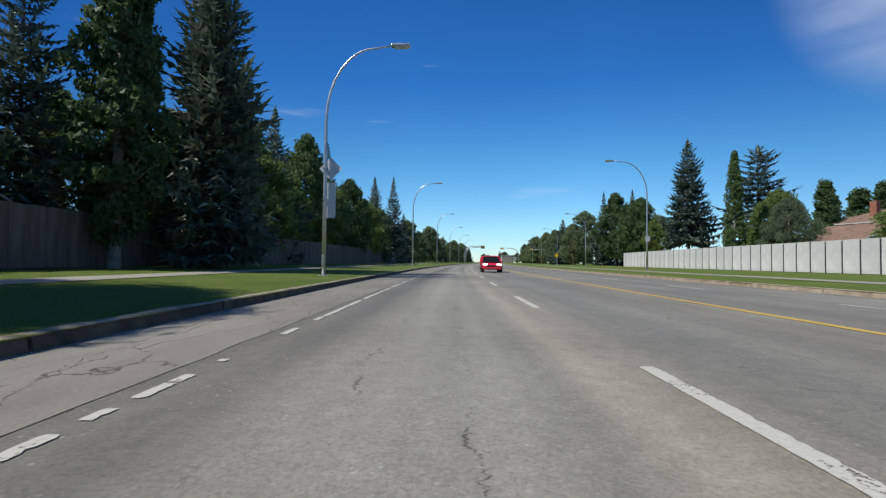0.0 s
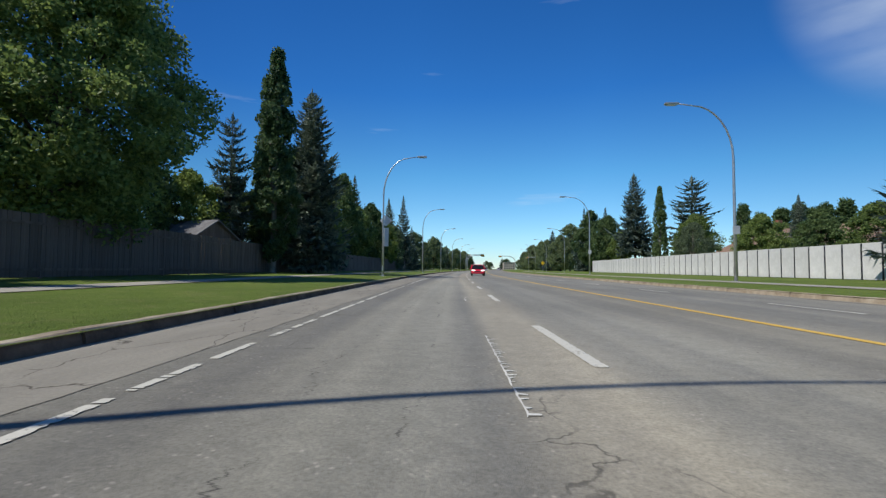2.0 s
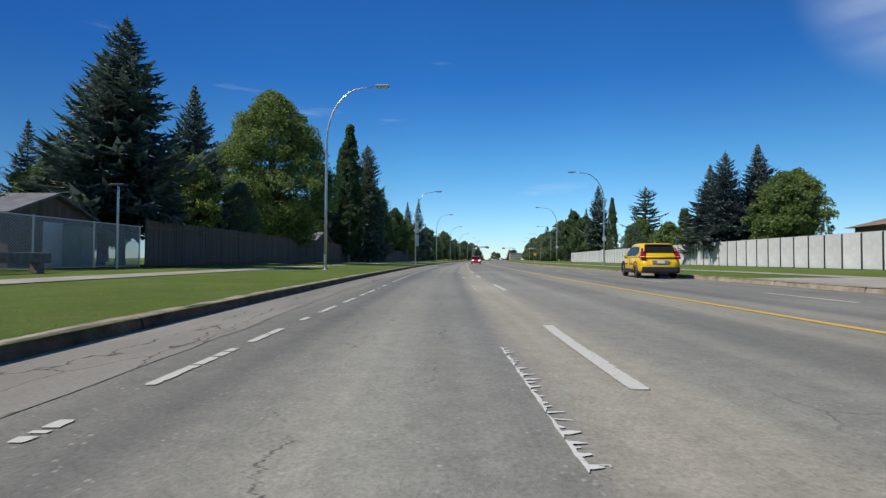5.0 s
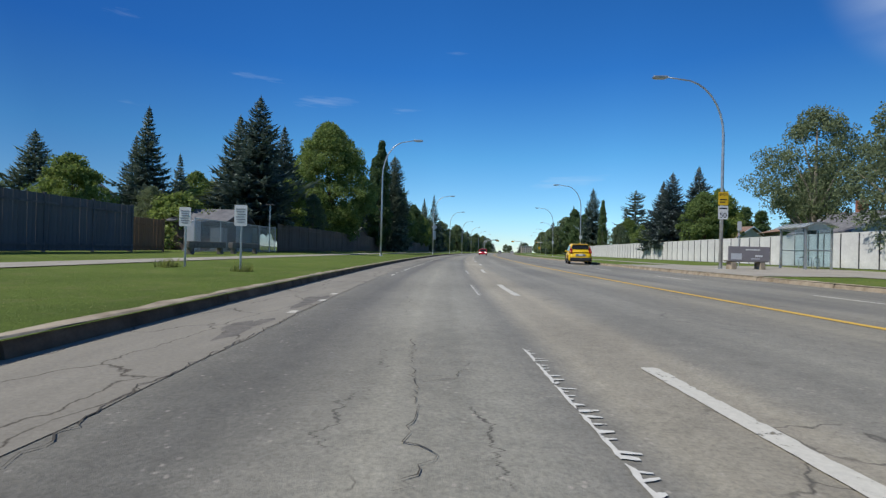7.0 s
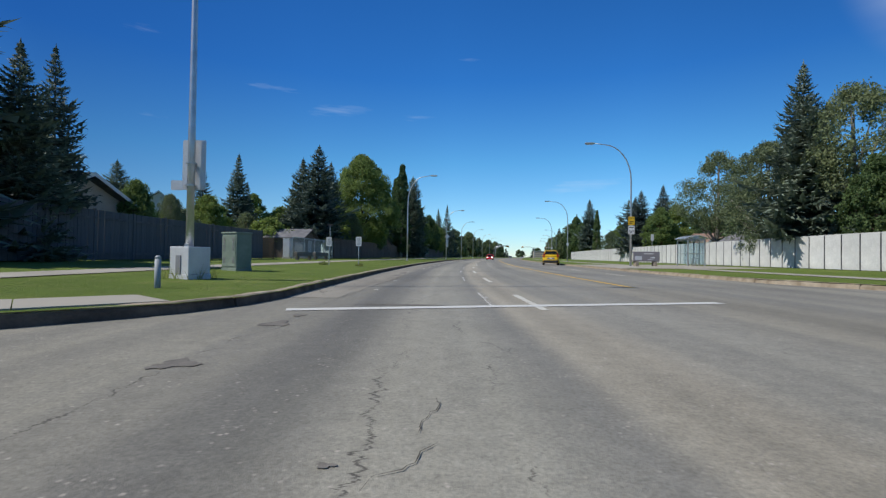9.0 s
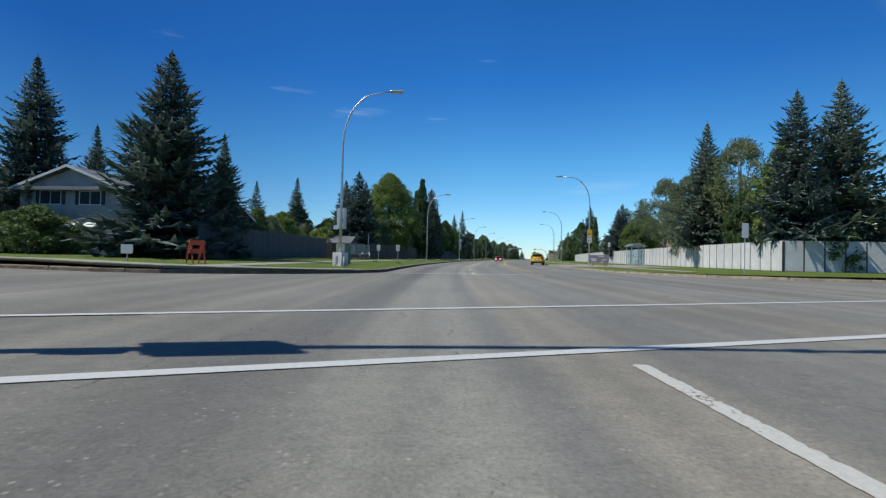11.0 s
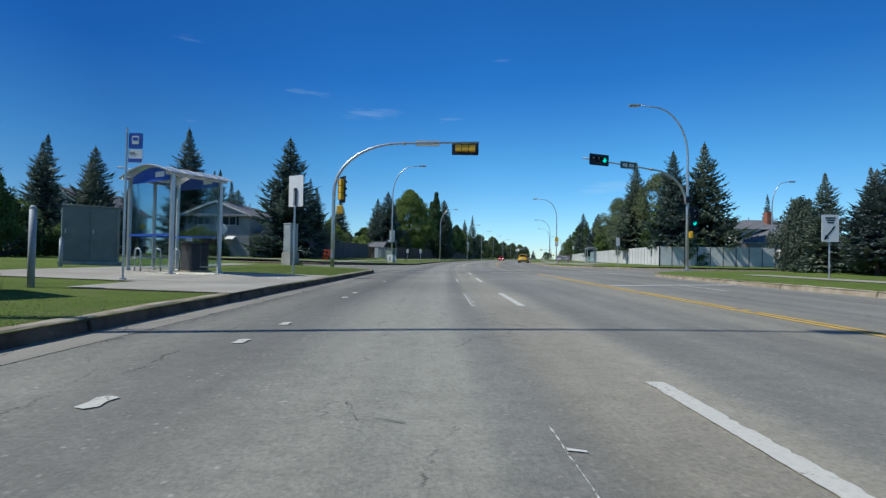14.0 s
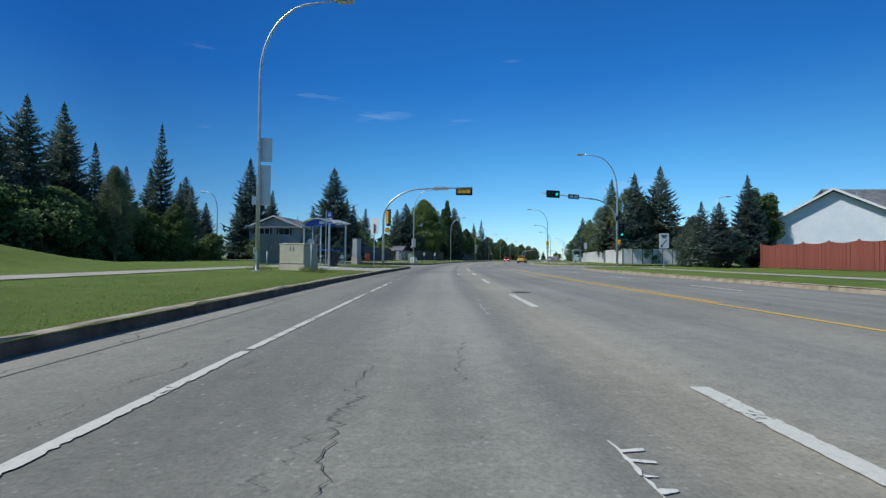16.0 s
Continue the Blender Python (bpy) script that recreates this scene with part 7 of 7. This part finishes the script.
def car(s, d, turn, paint, length, width, height, label, suv=False, lower=None, bars=False):
    """A car whose nose points to local +y."""
    ob = thing("car", at(s, d, 0.01, turn), label, "car")
    hw, L = width / 2, length
    belt = 0.6 * height
    nose_h = 0.56 * height
    prof = [(-L / 2, 0.62, 0.36, 0.60), (-L / 2 + 0.08, 0.93, 0.28, 0.88 if suv else 0.92), (-L / 2 + 0.5, 1.0, 0.24, 1.0), (-L * 0.18, 1.0, 0.22, 1.0), (L * 0.12, 1.0, 0.22, 1.0), (L * 0.2, 1.0, 0.22, 0.97), (L / 2 - 0.55, 0.97, 0.24, 0.86), (L / 2 - 0.12, 0.86, 0.3, 0.74), (L / 2, 0.66, 0.36, 0.55)]
    rings = []
    for y, ws, zb, bt in prof:
        w, zt = hw * ws, belt * bt
        rings.append([(-w * 0.9, y, zb), (-w, y, zb + 0.14), (-w * 1.0, y, zt * 0.72), (-w * 0.955, y, zt - 0.05), (-w * 0.86, y, zt), (w * 0.86, y, zt), (w * 0.955, y, zt - 0.05), (w, y, zt * 0.72), (w, y, zb + 0.14), (w * 0.9, y, zb)])
    bm = bmesh.new()
    loft(bm, rings)
    part("body", bm, paint, ob, "", True)
    if suv:
        suv_cabin(ob, paint, hw, L, belt, height)
    else:
        saloon_cabin(ob, paint, hw, L, belt, height)
    front = L * 0.23
    for sx in (-1, 1):
        part("side_mirror", boxed(sx * (hw + 0.02) - 0.1, front - 0.42, belt - 0.02, sx * (hw + 0.02) + 0.1, front - 0.28, belt + 0.13, 0.04), paint, ob)
        part("headlight", boxed(sx * hw * 0.66 - 0.2, L / 2 - 0.2, nose_h * 0.76, sx * hw * 0.66 + 0.2, L / 2 - 0.02, nose_h * 0.93, 0.03), HEAD_LIGHT if paint == RED_CAR else LAMP_CLEAR, ob, "clear headlight")
        if not suv:
            part("tail_light", boxed(sx * hw * 0.8 - 0.16, -L / 2 + 0.005, belt * 0.78, sx * hw * 0.8 + 0.16, -L / 2 + 0.3, belt * 0.98, 0.03), LAMP_RED, ob, "red tail light")
        if lower:
            part("sill", boxed(sx * hw - 0.05, -L * 0.21, 0.24, sx * hw + 0.015, L * 0.22, 0.44, 0.02), lower, ob, "dark lower cladding")
        part("door_seam", boxed(sx * hw - 0.006, -L * 0.025, 0.4, sx * hw + 0.004, -L * 0.02, belt * 0.95), SIGN_BLACK, ob)
        part("door_handle", boxed(sx * hw - 0.01, -L * 0.06 - 0.1, belt * 0.82, sx * hw + 0.025, -L * 0.06 + 0.08, belt * 0.86, 0.006), paint, ob)
        if bars:
            for y0, w in ((L * 0.16, 0.75), (-L * 0.1, 0.8)):
                part("bar", boxed(sx * hw - 0.004, y0 - w / 2, belt * 0.62, sx * hw + 0.006, y0 + w / 2, belt * 0.68), LAMP_RED, ob, "line of red lettering")
    part("bumper", boxed(-hw * 0.84, -L / 2 - 0.06, 0.3, hw * 0.84, -L / 2 + 0.15, 0.56, 0.05), lower or paint, ob)
    part("front_bumper", boxed(-hw * 0.84, L / 2 - 0.15, 0.26, hw * 0.84, L / 2 + 0.05, 0.48, 0.05), lower or paint, ob)
    part("grille", boxed(-hw * 0.55, L / 2 - 0.1, nose_h * 0.62, hw * 0.55, L / 2 + 0.02, nose_h * 0.78, 0.02), SIGN_BLACK, ob, "dark grille")
    part("number_plate", boxed(-0.16, -L / 2 - 0.03, belt * 0.7, 0.16, -L / 2 - 0.0, belt * 0.7 + 0.14), SIGN_WHITE, ob)
    wr = 0.365 if suv else 0.31
    for sx in (-1, 1):
        for y in (-L * 0.29, L * 0.30):
            bm = bmesh.new()
            tube(bm, [(sx * (hw - 0.22), y, wr), (sx * (hw - 0.2), y, wr), (sx * (hw - 0.02), y, wr), (sx * (hw + 0.0), y, wr)], [wr * 0.9, wr, wr, wr * 0.9], 20)
            wh = part("wheel", bm, TYRE, ob, "black tyre", True)
            bm = bmesh.new()
            tube(bm, [(sx * (hw - 0.03), y, wr), (sx * (hw + 0.012), y, wr)], [wr * 0.64, wr * 0.6], 20)
            rm = part("rim", bm, RIM, wh, "alloy rim")
            for q in range(5):
                a = 2 * math.pi * q / 5
                bm = bmesh.new()
                tube(bm, [(sx * (hw + 0.014), y + 0.1 * wr * math.cos(a + 0.6), wr + 0.1 * wr * math.sin(a + 0.6)), (sx * (hw + 0.014), y + 0.52 * wr * math.cos(a + 0.6), wr + 0.52 * wr * math.sin(a + 0.6))], wr * 0.09, 6)
                part("rim_gap", bm, SIGN_BLACK, wh)
            part("wheel_arch", tubed([(sx * (hw - 0.01), y + (wr + 0.07) * math.cos(radians(a)), wr + (wr + 0.07) * math.sin(radians(a))) for a in range(-10, 191, 20)], 0.035, 6), lower or SIGN_BLACK, ob)
    return ob


car(49.5, 1.5, 180, RED_CAR, 4.3, 1.74, 1.42, "red compact car driving with one headlight glaring")
taxi = car(-11.5, 9.0, -8, YELLOW_CAR, 4.5, 1.85, 1.72, "yellow taxi SUV with dark lower cladding", True, plain("dark_cladding", (0.03, 0.03, 0.032), 0.6), True)
car(-64.0, 37.0, 60, BLACK_CAR, 4.5, 1.8, 1.45, "black car standing on the side street")
car(215, 2.0, 180, SILVER_CAR, 4.5, 1.8, 1.5, "pale car far down the road")
car(240, 8.5, 0, SILVER_CAR, 4.5, 1.8, 1.5, "pale car far down the opposite lane")

# small lamp and signs by the side street
street_light(-50.6, -42.0, 11.2, 2.2, -1, "slender lamp with a bent arm beside the side street")
street_light(-44.0, 38.5, 10.9, 2.0, 1, "slender white lamp beside the side street")

# ==== small things of the ground
IRON = surface("cast_iron", (0.04, 0.036, 0.032), (0.09, 0.08, 0.07), 6, 40, 0.7, 0.4, 0.4, 0.4)
hole = thing("manhole", at(-109.3, 0.45, 0), "sunken iron manhole cover in dark asphalt", "manhole")
part("cover", tubed([(0, 0, -0.02), (0, 0, 0.006)], 0.2, 24), IRON, hole)
part("ring", tubed([(0, 0, -0.02), (0, 0, 0.004)], 0.27, 24), surface("patch_asphalt", (0.07, 0.066, 0.06), (0.13, 0.122, 0.11), 4, 40, 0.9), hole)


# blades and weeds along the kerbs
def blades(name, runs, count, seed, label):
    rnd = random.Random(seed)
    verts, faces = [], []
    for _ in range(count):
        s0, s1, near, far, tall = rnd.choice(runs)
        s = rnd.uniform(s0, s1)
        k = near(s) if callable(near) else near
        d = k + (far - k) * rnd.random() ** 1.4
        h = tall * rnd.uniform(0.4, 1.0) * (1.5 if rnd.random() < 0.05 else 1.0)
        p = R(s, d, ground_z(s, d) - 0.01)
        a = rnd.uniform(0, 6.283)
        w = rnd.uniform(0.006, 0.014)
        t = Vector((math.cos(a), math.sin(a), 0))
        b = len(verts)
        verts.extend((p - t * w, p + t * w, p + Vector((rnd.gauss(0, 0.35) * h, rnd.gauss(0, 0.35) * h, h))))
        faces.append((b, b + 1, b + 2))
    ob = new(name, mesh_of(name, verts, faces, BLADES))
    return tagged(ob, label, "grass", "", "stuff")


blades("grass_blades", [(-58, 40, lambda s: kerb_left(s) - 0.19, -10.5, 0.034), (-135, -98.3, lambda s: kerb_left(s) - 0.19, -10.5, 0.034), (-89.5, -81, lambda s: kerb_left(s) - 0.19, -10.5, 0.034)], 80000, 5, "short green grass blades on the verge")
blades("weed_tufts", [(-55.0, -53.8, -7.9, -8.9, 0.4), (-79.0, -78.0, -9.9, -11.1, 0.35), (-101.2, -100.2, -7.2, -8.2, 0.35), (-100.0, -98.0, -8.3, -8.6, 0.3), (-99.9, -99.0, -10.2, -11.1, 0.3), (-39.2, -38.6, -7.0, -7.4, 0.25), (-38.8, -38.2, -9.3, -9.7, 0.3)], 1600, 6, "tall weeds round posts and boxes")


# open cracks, crumbled patches and the dark joint along the gutter
CRACK = surface("open_crack", (0.045, 0.041, 0.034), (0.09, 0.082, 0.068), 6, 40, 0.95)
PATCH = surface("crumbled_asphalt", (0.105, 0.098, 0.086), (0.19, 0.177, 0.152), 5, 45, 0.95, bump=0.8)


def crack(points, width, seed, label="open crack in the worn asphalt"):
    """A jagged crack along points of station and offset."""
    rnd = random.Random(seed)
    line = [points[0]]
    for (s0, d0), (s1, d1) in zip(points, points[1:]):
        k = max(2, int(math.hypot(s1 - s0, d1 - d0) / 0.05))
        for i in range(1, k + 1):
            u = i / k
            line.append((s0 + (s1 - s0) * u + rnd.gauss(0, 0.02), d0 + (d1 - d0) * u + rnd.gauss(0, 0.022)))
    verts, faces = [], []
    ws = [R(s, d, 0.0085) for s, d in line]
    for i, q in enumerate(ws):
        g = (ws[min(i + 1, len(ws) - 1)] - ws[max(i - 1, 0)]).normalized()
        side = Vector((-g.y, g.x, 0)) * 0.42 * width * rnd.uniform(0.15, 1.0) * (0.2 if i in (0, len(ws) - 1) else 1.0) / 2
        verts += [q - side, q + side]
    faces = [(2 * i, 2 * i + 1, 2 * i + 3, 2 * i + 2) for i in range(len(ws) - 1)]
    tagged(new("crack", mesh_of("crack", verts, faces, CRACK)), label, "road crack", "", "structure")


for k, (w, pts) in enumerate((
        (0.022, [(-46.6, -2.05), (-47.54, -2.0), (-48.26, -1.94), (-48.66, -1.91), (-49.03, -1.96), (-49.17, -1.82), (-49.5, -1.95)]),
        (0.014, [(-48.1, -1.95), (-48.0, -1.7), (-47.7, -1.55)]),
        (0.022, [(-55.4, -1.81), (-55.96, -1.84), (-56.22, -2.0), (-56.52, -2.02), (-56.92, -2.16), (-57.6, -2.3)]),
        (0.03, [(-54.8, -3.73), (-55.45, -3.71), (-55.75, -3.79), (-56.16, -3.73), (-56.4, -3.84), (-57.2, -3.8)]),
        (0.02, [(-117.6, -2.31), (-118.1, -2.35), (-118.5, -2.4)]),
        (0.025, [(-119.1, -2.31), (-119.34, -2.29), (-119.53, -2.26), (-119.8, -2.24)]),
        (0.02, [(-63.4, -1.89), (-63.7, -1.93), (-63.95, -1.98)]),
        (0.022, [(-64.05, -1.88), (-64.3, -2.04), (-64.5, -2.2)]),
        (0.018, [(-109.5, -4.8), (-109.67, -4.2), (-109.91, -3.64), (-110.17, -3.03), (-110.22, -2.27), (-110.01, -1.11), (-109.9, -0.5)]),
        (0.02, [(15.5, -4.97), (14.2, -4.73), (13.5, -4.89), (12.9, -4.73), (11.9, -4.35), (10.8, -4.5)]),
        (0.015, [(13.5, -4.89), (12.6, -5.1), (11.2, -4.95)]),
        (0.02, [(-20.2, -1.4), (-20.5, -1.43)]),
        (0.018, [(-102.4, -2.07), (-102.73, -1.98), (-102.78, -1.7)]),
        (0.03, [(-44.0, -3.68), (-45.35, -3.63), (-46.6, -3.63), (-47.84, -3.6), (-48.6, -3.6), (-49.3, -3.5), (-51.0, -3.62), (-53.0, -3.72)]),
        (0.016, [(-58.2, -3.3), (-58.1, -2.6), (-57.95, -1.85), (-58.0, -1.2)]),
        (0.035, [(-84.0, -4.42), (-86.0, -4.5), (-88.05, -4.49), (-90.2, -4.44), (-92.5, -4.55), (-95.6, -4.62), (-98.0, -4.6), (-101.0, -4.75)]),
        (0.02, [(-80.6, -4.9), (-81.6, -4.6), (-83.0, -4.45), (-84.0, -4.42)]))):
    crack(pts, w, 300 + k)


def crumbled(s, d, ls, ld, seed):
    """An uneven shallow patch where the surface has broken up."""
    rnd = random.Random(seed)
    k = 26
    rim = []
    for i in range(k):
        a = 2 * math.pi * i / k
        r = 1 + 0.28 * math.sin(3 * a + seed) + rnd.uniform(-0.22, 0.22)
        rim.append((s + ls / 2 * r * math.sin(a), d + ld / 2 * r * math.cos(a)))
    verts = [R(s, d, 0.0065)] + [R(a, b, 0.0065) for a, b in rim]
    faces = [(0, 1 + i, 1 + (i + 1) % k) for i in range(k)]
    tagged(new("crumbled_patch", mesh_of("crumbled_patch", verts, faces, PATCH)), "shallow patch of crumbled dark asphalt", "road patch", "", "structure")


for k, (s, d, ls, ld) in enumerate(((-10.55, -3.85, 0.5, 0.32), (-10.3, -3.25, 0.8, 0.3), (-16.7, -3.48, 0.5, 0.3), (-17.2, -4.25, 1.5, 0.3), (-59.7, -3.85, 0.22, 0.16), (-64.29, -2.36, 0.05, 0.08), (-62.58, -3.94, 0.3, 0.3), (-60.45, -3.89, 0.5, 0.3), (-58.15, -2.4, 0.16, 1.5), (-46.2, -3.9, 1.2, 0.3), (-43.6, -3.9, 1.6, 0.3))):
    crumbled(s, d, ls, ld, 40 + k)


# scraps of old road arrows by the kerb
def scrap(s, d, pts, paint):
    verts = [R(s + 0.75 * y, d + 0.62 * x, 0.008) for x, y in pts]
    me = mesh_of("old_arrow", verts, [tuple(range(len(pts)))], paint)
    lay = me.uv_layers.new(name="UVMap")
    for lp in me.loops:
        lay.data[lp.index].uv = (pts[lp.vertex_index][0] + d, pts[lp.vertex_index][1] + s)
    tagged(new("old_arrow", me), "worn white scrap of an old road arrow", "road marking", "", "structure")


for s, d in ((-88.3, -3.9), (-89.8, -4.1), (-86.4, -3.45), (-86.9, -4.1)):
    scrap(s, d, [(-0.3, -0.05), (0.22, -0.1), (0.3, -0.02), (0.06, 0.02), (0.0, 0.16), (-0.08, 0.14), (-0.05, 0.02)], GHOST_PAINT)
for s, d in ((-54.7, -3.45), (-50.6, -3.44), (-45.0, -3.76), (-43.6, -3.73), (-42.5, -3.8), (-102.5, -3.51), (-100.6, -3.49), (-99.4, -3.45), (-95.7, -3.45), (-94.5, -3.47), (-89.6, -3.39)):
    scrap(s, d, [(-0.1, -0.12), (0.02, -0.16), (0.11, -0.1), (0.08, 0.02), (0.12, 0.12), (-0.02, 0.17), (-0.1, 0.1), (-0.07, 0.0)], WHITE_PAINT)

# bicycle hoops by the shelter, low box by the fence
hoops = thing("notice_board", at(-60.6, -17.2, ground_z(-60.6, -17.2)), "small white board low on the grass", "sign")
part("post", tubed([(0, 0, -0.1), (0, 0, 0.5)], 0.03, 8), STEEL, hoops)
part("plate", plate(-0.3, 0.35, 0.3, 0.8, -0.05, 0.015, 0.03), SIGN_BACK, hoops)

# an apartment block far beyond the road's end
block = thing("apartment_building", at(560.0, 16.0, 0.0, 6), "distant beige apartment block with rows of windows", "building")
part("wall", boxed(-7, -5, -0.2, 7, 5, 9.0, 0.05), TAN_SIDING, block)
part("roof", boxed(-7.3, -5.3, 9.0, 7.3, 5.3, 9.4, 0.05), SIGN_GREY, block)
for zz in range(3):
    for xx in range(5):
        part("window", boxed(-6.1 + 2.7 * xx, -5.06, 1.0 + 2.8 * zz, -4.7 + 2.7 * xx, -4.98, 2.4 + 2.8 * zz), WINDOW, block)

# signals and signs far down the road
for s, d, side in ((192.0, -6.0, 0), (206.0, -6.2, 0), (214.0, 16.5, 180), (232.0, 31.0, 180), (246.0, 31.0, 180)):
    m = thing("far_signal_mast", at(s, d, 0.15, side), "far galvanised signal mast over the road", "traffic signal")
    part("pole", tubed(mast_arm(4.4, 7.0, 3.6, 8.0), 0.13, 8), STEEL, m, "", True)
    signal_head(m, Matrix.Translation((7.2, 0.1, 6.9)), True, side == 180)
sg, pl, h = sign_post("diamond_sign", 118.0, 19.6, 3.2, 0.02, 0.02, SIGN_BACK, "yellow diamond warning sign far down the road", True, 0.04)
bm = bmesh.new()
prism(bm, [(0, h - 1.1), (0.55, h - 0.55), (0, h), (-0.55, h - 0.55)], -0.06, -0.045)
part("diamond", bm, SIGN_YELLOW, sg)
sg, pl, h = sign_post("warning_sign", -50.3, -41.4, 4.6, 0.02, 0.02, SIGN_BACK, "yellow diamond crossing sign on a lamp post", True, 0.04)
bm = bmesh.new()
prism(bm, [(0, h - 1.1), (0.55, h - 0.55), (0, h), (-0.55, h - 0.55)], -0.16, -0.145)
part("diamond", bm, SIGN_YELLOW, sg)
part("tab", plate(-0.3, h - 2.1, 0.3, h - 1.3, -0.16, 0.015, 0.03), SIGN_BACK, sg)
